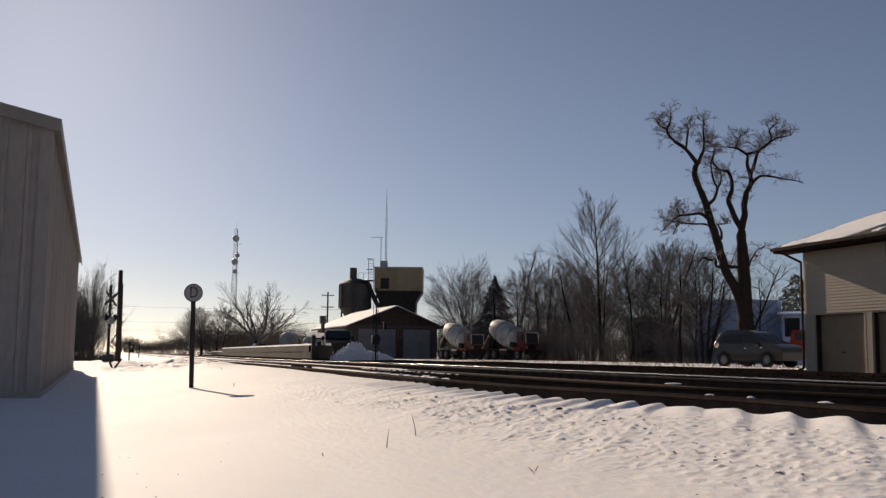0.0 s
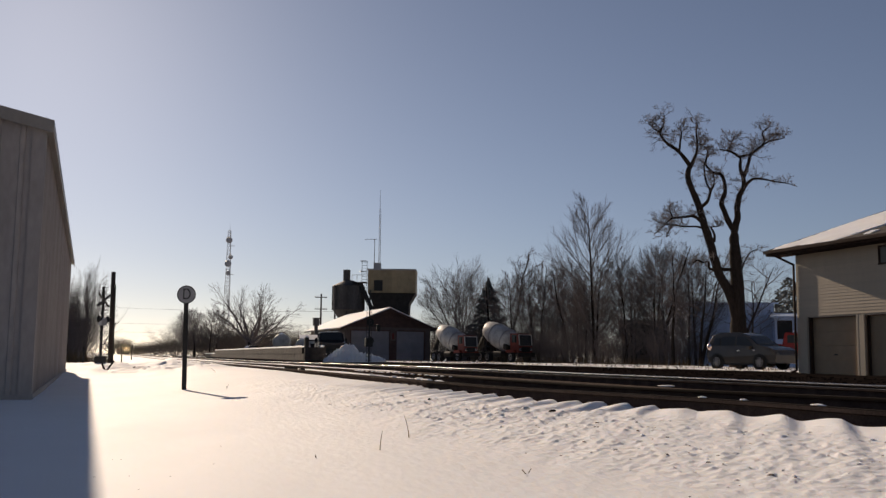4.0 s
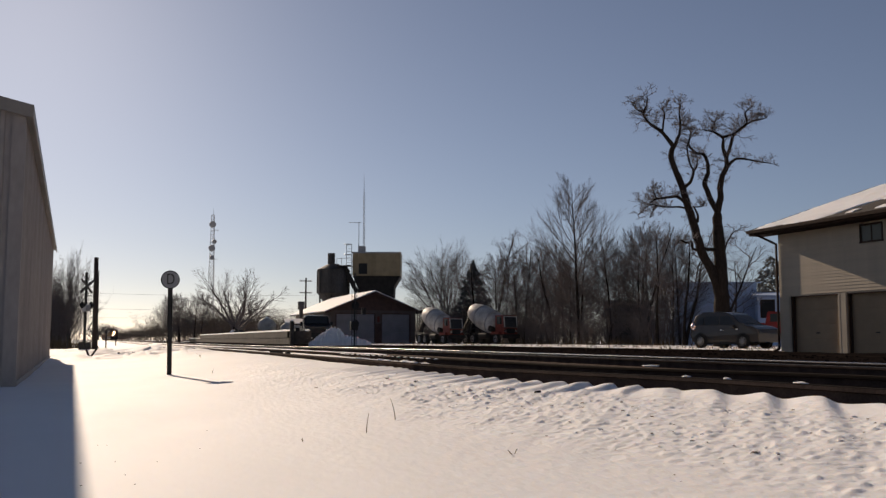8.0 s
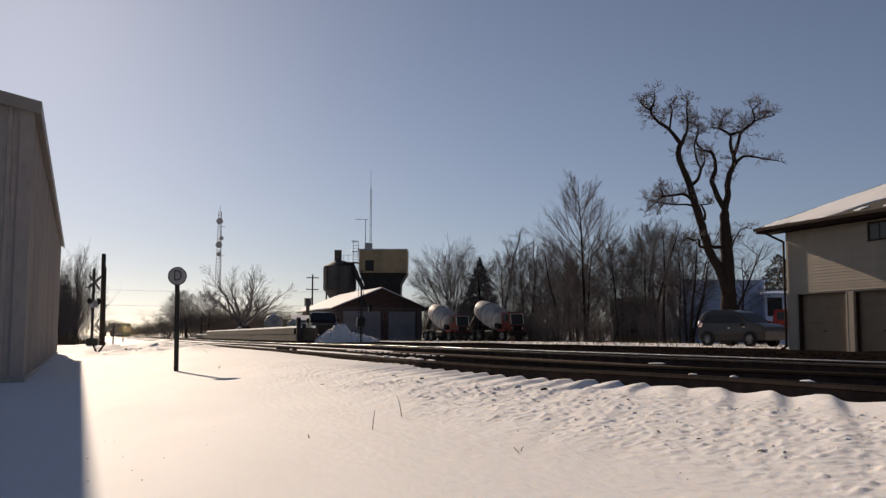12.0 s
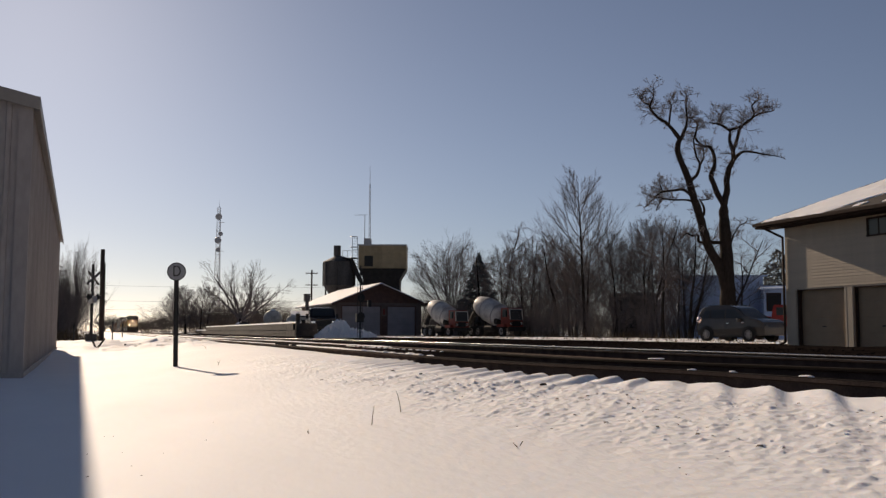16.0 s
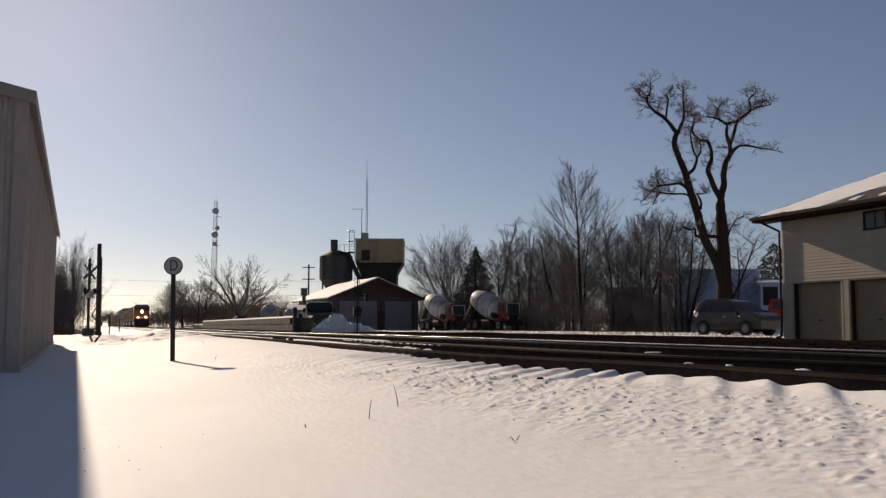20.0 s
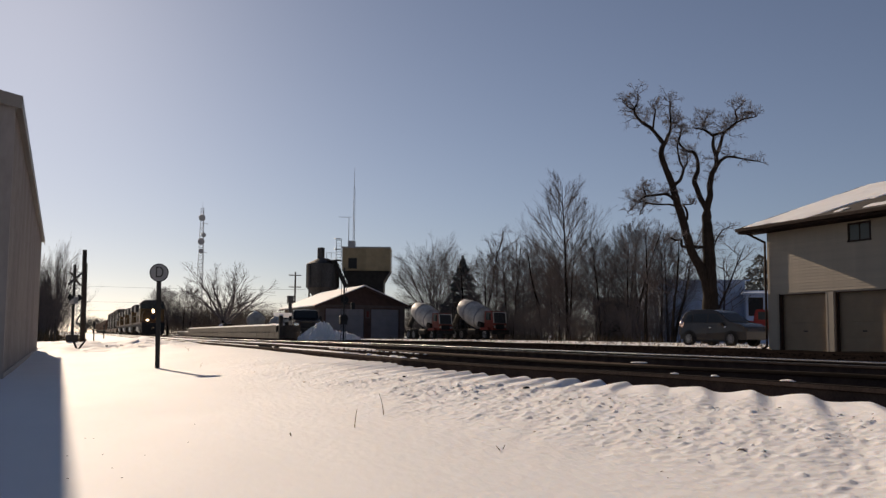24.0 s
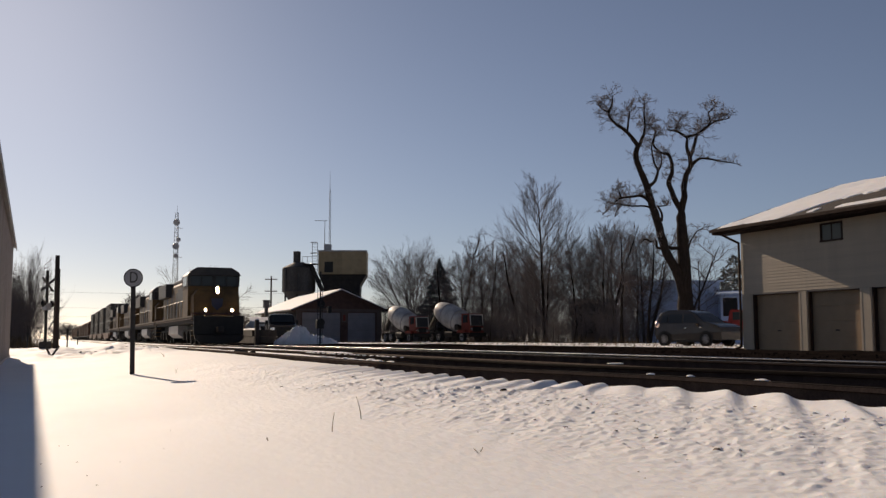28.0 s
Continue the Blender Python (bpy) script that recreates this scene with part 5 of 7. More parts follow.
# ---- railway signal and snow pile before the shop ----
def build_signal():
    root = thing("railway_signal", pose(19.9, 74.5, 0.1), "thin dark railway signal mast with round heads", "signal")
    part("mast", rod(bm_new(), (0, 0, -0.2), (0, 0, 5.9), 0.07, 0.06, 8), DARKSTEEL, root)
    for z in (1.8, 3.3):
        h = part("signal_head", lathe(bm_new(), [(0, 0.30), (0.02, 0.32), (0.04, 0.3)], (0.1, 0.1, z), (0.1, 1, z), 16), BLACK, root)
        part("hood", rod(bm_new(), (0.1, -0.05, z), (0.1, 0.12, z), 0.13, 0.16, 10), BLACK, h)
    part("arm", box(bm_new(), -0.1, 0.85, -0.05, 0.05, 2.95, 3.05), DARKSTEEL, root)
    part("arm_lamp", box(bm_new(), 0.6, 0.9, -0.12, 0.12, 2.55, 3.1, 0.03), BLACK, root)
    part("control_box", box(bm_new(), -0.35, 0.25, -0.25, 0.2, 1.3, 2.0, 0.03), DARKSTEEL, root)
    m = bm_new()
    for x in (-0.2, 0.2):
        rod(m, (x, 0.12, -0.1), (x, 0.12, 5.6), 0.02, 0.02, 4)
    z = 0.2
    while z < 5.6:
        rod(m, (-0.2, 0.12, z), (0.2, 0.12, z), 0.015, 0.015, 4)
        z += 0.32
    part("ladder", m, DARKSTEEL, root)


build_signal()


def snow_pile(x, y, rx, ry, h, seed):
    m = bm_new()
    n, k = 20, 60
    rows = []
    for i in range(n):
        f = i / (n - 1)
        row = []
        for j in range(k):
            a = 2 * math.pi * j / k
            r = (1 - f) * (1 + 0.22 * noise.noise((math.cos(a) * 2, math.sin(a) * 2, seed)))
            z = h * (1 - (1 - f) ** 1.5) * (1 + 0.3 * noise.noise((r * math.cos(a) * 3, r * math.sin(a) * 3, seed + 4)))
            z += (0.34 * noise.noise((r * math.cos(a) * 6, r * math.sin(a) * 6, seed + 9)) + 0.24 * noise.noise((r * math.cos(a) * 13, r * math.sin(a) * 13, seed))) * (f > 0)
            row.append(m.verts.new((r * rx * math.cos(a), r * ry * math.sin(a), z if i else -0.3)))
        rows.append(row)
    for a, b in zip(rows, rows[1:]):
        for j in range(k):
            m.faces.new((a[j], a[(j + 1) % k], b[(j + 1) % k], b[j]))
    m.faces.new(rows[-1])
    solid("snow_mound", m, SNOW, "lumpy ploughed snow heap beside the workshop", "snow mound", "snow mounds", m=pose(x, y, 0.15))


snow_pile(20.1, 82.4, 1.9, 1.4, 1.45, 2.0)
snow_pile(21.9, 82.2, 1.7, 1.1, 0.6, 6.0)
snow_pile(18.9, 82.8, 1.0, 0.9, 0.55, 8.0)


# ---- vehicles ----
def wheel(parent, x, y, z, r, w, side, rim_mat=GALV):
    """side: +1 or -1 along local x, where the rim shows."""
    t = part("wheel", lathe(bm_new(), [(-w / 2, r * 0.6), (-w / 2, r * 0.93), (-w / 2 + 0.03, r), (w / 2 - 0.03, r), (w / 2, r * 0.93), (w / 2, r * 0.6)],
                            (x, y, z), (x + 1, y, z), 22), RUBBER, parent)
    m = lathe(bm_new(), [(0, r * 0.62), (0.02, r * 0.6), (0.0, r * 0.5), (-0.05, r * 0.25), (0.01, r * 0.2), (0.01, r * 0.08)], (x + side * w / 2, y, z), (x + side * 2, y, z), 16)
    rim = part("rim", m, rim_mat, t)
    if w < 0.3:
        m = bm_new()
        for k in range(8):
            a = k * 0.7854 + 0.3
            rod(m, (x + side * (w / 2 + 0.006), y, z), (x + side * (w / 2 + 0.004), y + r * 0.6 * math.cos(a), z + r * 0.6 * math.sin(a)), r * 0.075, r * 0.06, 6)
        part("spokes", m, rim_mat, t, "pale alloy spokes")
        lathe_ring = lathe(bm_new(), [(0, r * 0.66), (0.012, r * 0.64), (0.012, r * 0.56), (0, r * 0.54)], (x + side * w / 2, y, z), (x + side * 9, y, z), 20)
        part("rim_lip", lathe_ring, rim_mat, t)
        rim.data.materials[0] = DARKSTEEL
    return t


def build_mixer(x, y, turn, size, name_label):
    """Cab-over mixer truck, local +y is forward."""
    root = thing("mixer_truck", pose(x, y, 0.2, 0, 0, turn), name_label, "mixer truck", "mixer trucks")
    m = bm_new()
    box(m, -0.5, -0.32, -3.4, 3.2, 0.85, 1.1), box(m, 0.32, 0.5, -3.4, 3.2, 0.85, 1.1)
    for yy in (-3.3, -1.2, 1.0, 3.1):
        box(m, -0.32, 0.32, yy - 0.1, yy + 0.1, 0.88, 1.08)
    part("chassis", m, UNDER, root)
    cab = part("cab", prism(bm_new(), [(2.35, 0.95), (3.75, 0.95), (3.85, 1.75), (3.7, 2.62), (3.5, 2.78), (2.35, 2.78)], "x", -0.86, 0.86), ORANGE, root, "red-orange cab")
    part("windscreen", prism(bm_new(), [(3.835, 1.66), (3.866, 1.66), (3.75, 2.6), (3.72, 2.6)], "x", -0.76, 0.76), GLASS, cab)
    part("grille", box(bm_new(), -0.5, 0.5, 3.80, 3.87, 1.02, 1.5), BLACK, cab)
    part("windscreen_frame", prism(bm_new(), [(3.84, 1.58), (3.885, 1.58), (3.885, 1.66), (3.84, 1.66)], "x", -0.82, 0.82), SILO, cab, "dull grey frame below the windscreen")
    part("windscreen_frame", prism(bm_new(), [(3.70, 2.6), (3.765, 2.6), (3.76, 2.68), (3.69, 2.68)], "x", -0.82, 0.82), DRUMW, cab, "dusty pale frame above the windscreen")
    for xx in (-0.79, 0.79):
        part("windscreen_post", prism(bm_new(), [(3.84, 1.66), (3.885, 1.66), (3.765, 2.6), (3.72, 2.6)], "x", xx - 0.05, xx + 0.05), DRUMW, cab)
    for s in (-1, 1):
        part("side_window", box(bm_new(), s * 0.86 - 0.01, s * 0.86 + 0.01, 2.6, 3.45, 1.9, 2.65), GLASS, cab)
        part("headlight", box(bm_new(), s * 0.66 - 0.12, s * 0.66 + 0.12, 3.80, 3.88, 1.15, 1.4, 0.02), CHROME, cab)
        part("mirror", box(bm_new(), s * 1.06 - 0.08, s * 1.06 + 0.08, 3.5, 3.56, 1.9, 2.5), BLACK, cab)
        part("step", box(bm_new(), s * 1.1 - 0.15, s * 1.1 + 0.15, 2.6, 3.2, 0.5, 0.58), UNDER, cab)
        part("fender", prism(bm_new(), [(2.0, 0.95), (2.15, 1.2), (3.3, 1.2), (3.45, 0.95)], "x", s * 1.08 - 0.14, s * 1.08 + 0.14), ORANGE, cab)
    part("bumper", box(bm_new(), -1.08, 1.08, 3.86, 4.05, 0.55, 0.95, 0.04), UNDER, root)
    drum = part("drum", lathe(bm_new(), [(0, 0.55), (0.15, 0.9), (1.0, 1.16), (2.7, 1.20), (3.8, 1.08), (4.5, 0.92), (4.75, 0.86), (4.8, 0.6)],
                              (0, 1.85, 1.75), (0, -3.2, 3.4), 28), DRUMW, root, "dusty white mixing drum", smooth=True)
    for s in (0.95, 3.0):
        a, b = Vector((0, 1.85, 1.75)), Vector((0, -3.2, 3.4))
        d = (b - a).normalized()
        part("band", lathe(bm_new(), [(0, 1.12), (0.01, 1.22), (0.06, 1.22), (0.07, 1.12)], a + d * s, b, 28), GALV, drum)
    for s in (-1, 1):
        part("drum_post", rod(bm_new(), (s * 0.8, -2.6, 1.0), (s * 0.4, -2.9, 2.75), 0.07), UNDER, root)
        part("drum_post", rod(bm_new(), (s * 0.7, 1.6, 1.0), (s * 0.4, 1.6, 2.0), 0.08), UNDER, root)
    part("charge_hopper", lathe(bm_new(), [(0, 0.35), (0.5, 0.75), (0.52, 0.7)], (0, -3.45, 3.2), (0, -3.7, 6), 12), UNDER, root)
    part("chute", rod(bm_new(), (0, -3.5, 2.5), (0, -4.6, 1.4), 0.28, 0.22, 8), UNDER, root)
    m = bm_new()
    for xx in (0.95, 1.2):
        rod(m, (xx, -2.9, 1.1), (xx, -3.1, 3.3), 0.03, 0.03, 5)
    for k in range(7):
        rod(m, (0.95, -2.92 - 0.02 * k, 1.3 + k * 0.3), (1.2, -2.92 - 0.02 * k, 1.3 + k * 0.3), 0.02, 0.02, 4)
    part("ladder", m, UNDER, root)
    part("water_tank", rod(bm_new(), (-1.0, 1.55, 1.5), (1.0, 1.55, 1.5), 0.3, 0.3, 14), UNDER, root)
    part("fuel_tank", rod(bm_new(), (1.0, -0.2, 0.8), (1.0, 1.2, 0.8), 0.28, 0.28, 14), UNDER, root)
    for s in (-1, 1):
        for yy in (2.75, -1.3, -2.6):
            wheel(root, s * 0.98, yy, 0.52, 0.52, 0.32 if yy > 0 else 0.5, s)
        part("mudflap", box(bm_new(), s * 0.98 - 0.28, s * 0.98 + 0.28, -3.3, -3.27, 0.3, 1.0), RUBBER, root)
    root.scale = (0.93 * size, 0.88 * size, 0.97 * size)
    return root


build_mixer(33.05, 90.6, 191, 0.96, "parked mixer truck with white drum and red-orange cab")
build_mixer(36.92, 86.9, 194, 1.03, "parked mixer truck with larger white drum and orange cab")


def car_body(root, profile, half, glass_profile, paint, waist, z0):
    """Side profile (y, z) extruded and tucked in above the waist."""
    m = bm_new()
    prism(m, profile, "x", -half, half)
    for v in m.verts:
        if v.co.z > waist:
            v.co.x *= 1 - 0.16 * (v.co.z - waist) / 0.65
        if v.co.z < z0 + 0.2:
            v.co.x *= 0.95
    bmesh.ops.bevel(m, geom=list(m.edges), offset=0.045, segments=2, affect="EDGES", profile=0.6)
    body = part("body", m, paint, root, smooth=False)
    return body


def build_suv(x, y, turn, paint, label, cat, name, prof, wins, wheels, half=0.92, rr=0.37, screen=None):
    root = thing(name, pose(x, y, 0.2, 0, 0, turn), label, cat, "parked cars")
    body = car_body(root, prof, half, None, paint, 1.02, 0.25)
    for y0, y1, z0, z1, sl0, sl1 in wins:
        for s in (-1, 1):
            m = bm_new()
            zz = [(y0, z0), (y1, z0), (y1 + sl1, z1), (y0 + sl0, z1)]
            inset = [half * (1 - 0.16 * max(0, z - 1.02) / 0.65) + 0.006 for _, z in zz]
            vs = [m.verts.new((s * i, a, b)) for (a, b), i in zip(zz, inset)]
            vo = [m.verts.new((s * (i - 0.03), a, b)) for (a, b), i in zip(zz, inset)]
            m.faces.new(vs), m.faces.new(vo[::-1])
            for k in range(4):
                m.faces.new((vs[k], vs[(k + 1) % 4], vo[(k + 1) % 4], vo[k]))
            part("side_window", m, GLASS, body)
    for ya, za, yb, zb in screen or ():
        d = Vector((yb - ya, zb - za))
        nrm = Vector((d.y, -d.x)).normalized() * 0.012
        if nrm.y < 0:
            nrm = -nrm
        a, b = Vector((ya, za)) + d * 0.1 + nrm, Vector((yb, zb)) - d * 0.1 + nrm
        part("windscreen", prism(bm_new(), [(a.x, a.y), (b.x, b.y), (b.x, b.y + 0.012), (a.x, a.y + 0.012)], "x", -half * 0.8, half * 0.8), GLASS, body)
    for s in (-1, 1):
        for yy in wheels:
            m = lathe(bm_new(), [(0, rr * 1.22), (0.012, rr * 1.22), (0.012, rr * 0.5), (0, rr * 0.5)], (s * (half - 0.005), yy, rr), (s * 5, yy, rr), 20)
            part("wheel_arch", m, BLACK, body)
            wheel(root, s * (half - 0.07), yy, rr, rr, 0.23, s, GALV)
        part("mirror", box(bm_new(), s * (half + 0.08) - 0.1, s * (half + 0.08) + 0.1, 0.75, 0.9, 1.0, 1.18, 0.03), paint, body)
        m = bm_new()        # a bulging lens wrapped round the rear corner, shaped to give the sun's glint
        bmesh.ops.create_uvsphere(m, u_segments=20, v_segments=14, radius=1, matrix=Matrix.Translation((s * (half - 0.10), prof[2][0] + 0.16, 1.14)) @ Matrix.Diagonal((0.14, 0.16, 0.20, 1)))
        part("tail_lamp", m, TAIL, body, "tail lamp in near-white metal, bulged to show a sun glint", smooth=True)
        m = bm_new()
        bmesh.ops.create_uvsphere(m, u_segments=16, v_segments=10, radius=1, matrix=Matrix.Translation((s * (half - 0.02), 0.98, 0.98)) @ Matrix.Diagonal((0.06, 0.10, 0.05, 1)))
        part("side_lamp", m, CHROME, body, smooth=True)
        part("headlight", box(bm_new(), s * (half - 0.2) - 0.10, s * (half - 0.2) + 0.10, max(p[0] for p in prof) - 0.14, max(p[0] for p in prof) + 0.01, 0.76, 0.88, 0.03), GLASS, body)
        part("door_handle", box(bm_new(), s * half - 0.02, s * half + 0.02, -0.05, 0.12, 0.92, 0.96), CHROME, body)
        part("door_seam", box(bm_new(), s * half - 0.003, s * half + 0.003, -0.18, -0.17, 0.4, 1.0), BLACK, body)
    part("bumper", box(bm_new(), -half * 0.9, half * 0.9, prof[0][0] - 0.07, prof[0][0] + 0.03, 0.4, 0.65, 0.03), paint, body)
    for s in (-1, 1):
        part("roof_rail", rod(bm_new(), (s * half * 0.68, -1.5, 1.87), (s * half * 0.68, 0.1, 1.88), 0.022), BLACK, body)
    part("sill", box(bm_new(), -half * 0.93, half * 0.93, -1.0, 1.0, 0.2, 0.34, 0.02), BLACK, body)
    return root


SUV_PROF = [(-1.96, 0.30), (-2.04, 0.55), (-2.06, 1.02), (-2.0, 1.2), (-1.80, 1.68), (-1.62, 1.80), (-1.2, 1.86), (-0.2, 1.87), (0.25, 1.82), (0.5, 1.73), (1.2, 1.2), (1.9, 1.12), (2.2, 0.98), (2.32, 0.75), (2.3, 0.30)]
SUV_WINS = [(-1.70, -1.22, 1.22, 1.62, 0.16, 0.0), (-1.12, -0.22, 1.2, 1.66, 0.0, 0.0), (-0.12, 0.92, 1.2, 1.66, 0.0, -0.55)]
build_suv(31.66, 41.75, -166, SILVER, "dusty silver sport utility parked on snow beside garage", "car", "parked_suv", SUV_PROF, SUV_WINS, (-1.36, 1.36), rr=0.36, screen=((0.5, 1.73, 1.2, 1.2), (-2.0, 1.2, -1.80, 1.68)))



def build_truck(x, y, turn, paint, label):
    root = thing("pickup_truck", pose(x, y, 0.2, 0, 0, turn), label, "pickup truck", "yard trucks")
    m = prism(bm_new(), [(-0.2, 0.5), (2.75, 0.5), (2.8, 1.15), (1.75, 1.28), (1.2, 1.9), (-0.1, 1.95), (-0.2, 1.3)], "x", -0.98, 0.98)
    for v in m.verts:
        if v.co.z > 1.3:
            v.co.x *= 0.87
    bmesh.ops.bevel(m, geom=list(m.edges), offset=0.05, segments=2, affect="EDGES")
    cab = part("cab", m, paint, root)
    part("windscreen", prism(bm_new(), [(1.72, 1.36), (1.26, 1.86), (1.29, 1.88), (1.76, 1.38)], "x", -0.8, 0.8), GLASS, cab)
    part("grille", box(bm_new(), -0.55, 0.55, 2.78, 2.83, 0.72, 1.05, 0.02), DARKSTEEL, cab)
    m = bm_new()
    box(m, -0.98, -0.9, -2.75, -0.25, 0.6, 1.3), box(m, 0.9, 0.98, -2.75, -0.25, 0.6, 1.3), box(m, -0.9, 0.9, -2.75, -2.68, 0.6, 1.3), box(m, -0.9, 0.9, -2.68, -0.25, 0.6, 0.7)
    part("bed", m, paint, root)
    part("bumper", box(bm_new(), -1.0, 1.0, 2.78, 2.95, 0.45, 0.68, 0.03), DARKSTEEL, root)
    for s in (-1, 1):
        part("headlight", box(bm_new(), s * 0.78 - 0.17, s * 0.78 + 0.17, 2.76, 2.83, 0.75, 1.02, 0.02), CHROME, cab)
        part("mirror", box(bm_new(), s * 1.12 - 0.1, s * 1.12 + 0.1, 1.35, 1.42, 1.2, 1.5, 0.02), BLACK, cab)
        part("side_window", box(bm_new(), s * 0.93 - 0.02, s * 0.93 + 0.02, 0.1, 1.1, 1.36, 1.8), GLASS, cab)
        for yy in (1.85, -1.65):
            wheel(root, s * 0.88, yy, 0.4, 0.4, 0.28, s)
    return root


red = build_truck(41.9, 50.9, -150, RED, "red pickup truck parked behind the garage")
red.scale = (1.1, 1.1, 1.16)
big = build_truck(20.9, 93.5, 172, DARKCAR, "large dark truck parked before the workshop")
big.scale = (1.3, 1.3, 1.45)
for k in range(5):
    part("clearance_lamp", box(bm_new(), -0.5 + k * 0.25 - 0.04, -0.5 + k * 0.25 + 0.04, 0.6, 0.7, 1.94, 2.0), CHROME, big)
build_truck(22.6, 99.5, 175, WHITE, "white pickup truck parked beside the workshop")
build_truck(24.6, 124.0, 120, DARKCAR, "dark pickup truck behind the block wall")
build_truck(22.0, 151.0, 100, SILVER, "grey pickup truck behind the block wall")


def build_loader():
    root = thing("tank_trailer", pose(20.9, 121, 0.5, 0, 0, 78), "grey round-backed tank trailer behind the block wall", "trailer", "tank trailers")
    part("tank", lathe(bm_new(), [(0, 0.4), (0.2, 0.95), (0.5, 1.1), (4.6, 1.1), (4.9, 0.95), (5.1, 0.4)], (-2.5, 0, 1.75), (3, 0, 1.75), 20), DRUMW, root, smooth=True)
    part("snow_top", lathe(bm_new(), [(0, 0.15), (0.2, 0.4), (4.2, 0.4), (4.4, 0.15)], (-2.2, 0, 2.56), (3, 0, 2.56), 12), SNOW, root, "snow on top")
    part("frame", box(bm_new(), -2.6, 2.6, -0.6, 0.6, 0.5, 0.75), UNDER, root)
    for s in (-1, 1):
        for xx in (-1.6, -0.6, 1.5):
            part("wheel", rod(bm_new(), (xx, s * 0.9 - 0.14, 0.45), (xx, s * 0.9 + 0.14, 0.45), 0.45, 0.45, 16), RUBBER, root)
    copy_thing(root, pose(20.35, 104.5, 0.2, 0, 0, 70) @ Matrix.Diagonal((0.62, 0.62, 0.8, 1)))


build_loader()


def build_gate_post():
    root = thing("gate_post", pose(16.75, 84.2, 0.1), "stout concrete gate post capped with snow", "post")
    part("shaft", box(bm_new(), -0.17, 0.17, -0.17, 0.17, -0.2, 2.15, 0.03), CONCRETE, root)
    part("snow_cap", lathe(bm_new(), [(0, 0.2), (0.06, 0.19), (0.12, 0.12), (0.14, 0.02)], (0, 0, 2.15), (0, 0, 5), 12), SNOW, root, "small cap of snow")


build_gate_post()


def build_vent_stack():
    root = thing("vent_stack", pose(24.6, 118.0, 0.1), "dark square vent stack behind the workshop roof", "chimney")
    part("shaft", box(bm_new(), -0.2, 0.2, -0.2, 0.2, -0.2, 4.3, 0.02), SILO, root)
    part("hood", box(bm_new(), -0.36, 0.36, -0.36, 0.36, 4.3, 5.2, 0.04), SILO, root)
    part("cap", box(bm_new(), -0.42, 0.42, -0.42, 0.42, 5.2, 5.27, 0.02), DARKSTEEL, root)


build_vent_stack()



# ---- buildings behind the trees ----
def simple_house(name, x, y, turn, w, l, e, r, wall_mat, label, openings, snowy=True, roof_mat=SHINGLE):
    """Ridge along local x; front faces -y."""
    root = thing(name, pose(x, y, 0.1, 0, 0, turn), label, "building", "houses behind the trees")
    m = bm_new()
    box(m, 0, w, 0, 0.2, 0, e), box(m, 0, w, l - 0.2, l, 0, e), box(m, 0, 0.2, 0.2, l - 0.2, 0, e), box(m, w - 0.2, w, 0.2, l - 0.2, 0, e)
    wall = part("wall", m, wall_mat, root)
    n = int(w / 0.9)
    sh = mesh_of("wall_panel", box(bm_new(), 0.01, w / n - 0.01, -0.03, -0.002, 0, e - 0.02), wall_mat)
    for i in range(n):
        piece("wall_panel", sh, wall, pose(i * w / n, 0, 0))
    for s in (0, 1):
        y0 = -0.3 if s == 0 else l + 0.3
        part("roof", prism(bm_new(), [(y0, e), (l / 2, r), (l / 2, r + 0.12), (y0, e + 0.12)], "x", -0.3, w + 0.3), roof_mat, root)
        if snowy:
            part("roof_snow", prism(bm_new(), [(y0, e + 0.124), (l / 2, r + 0.124), (l / 2, r + 0.22), (y0, e + 0.2)], "x", -0.25, w + 0.25), SNOW, root, "snow on the roof")
    for x0 in (0, w - 0.2):
        part("gable", prism(bm_new(), [(0, e), (l, e), (l / 2, r)], "x", x0, x0 + 0.2), wall_mat, root)
    for a, b, z0, z1 in openings:
        fr = part("window", box(bm_new(), a - 0.08, b + 0.08, -0.07, -0.032, z0 - 0.08, z1 + 0.08), BROWN, root)
        # black panel stands for the dark inside of the window, no real shutter
        part("shutter", box(bm_new(), a, b, -0.085, -0.072, z0, z1), BLACK, fr, "black panel standing for the dark window opening")
    return root


simple_house("blue_grey_shed", 46.0, 68.2, -20, 6.9, 9.0, 5.25, 5.5, BLUEGREY, "pale blue-grey panelled shed behind bare trees", [(2.0, 2.9, 1.2, 2.2)], snowy=False, roof_mat=BLUEGREY)
# white walls take BLUEGREY: their bluish shade is put into the colour
simple_house("white_house", 49.4, 61.9, -36, 6.0, 7.0, 3.9, 4.3, BLUEGREY, "small white house behind parked cars, its bluish shade painted on", [(0.25, 1.2, 2.3, 3.6), (3.6, 4.4, 1.2, 2.4)], snowy=False, roof_mat=BLUEGREY)
simple_house("lean_to_shed", 22.2, 114.5, -8, 3.9, 5.0, 2.3, 2.9, WHITE, "low pale lean-to shed beside the workshop", [(0.5, 1.4, 0.4, 1.9)])
simple_house("brown_house", 46.2, 79.6, -28, 8.6, 7.0, 2.7, 4.3, SHOPWALL, "low dark brown house hidden behind the thicket", [(1.0, 2.0, 1.0, 2.0), (3.5, 4.5, 1.0, 2.0), (6.4, 7.4, 1.0, 2.0)], snowy=False)


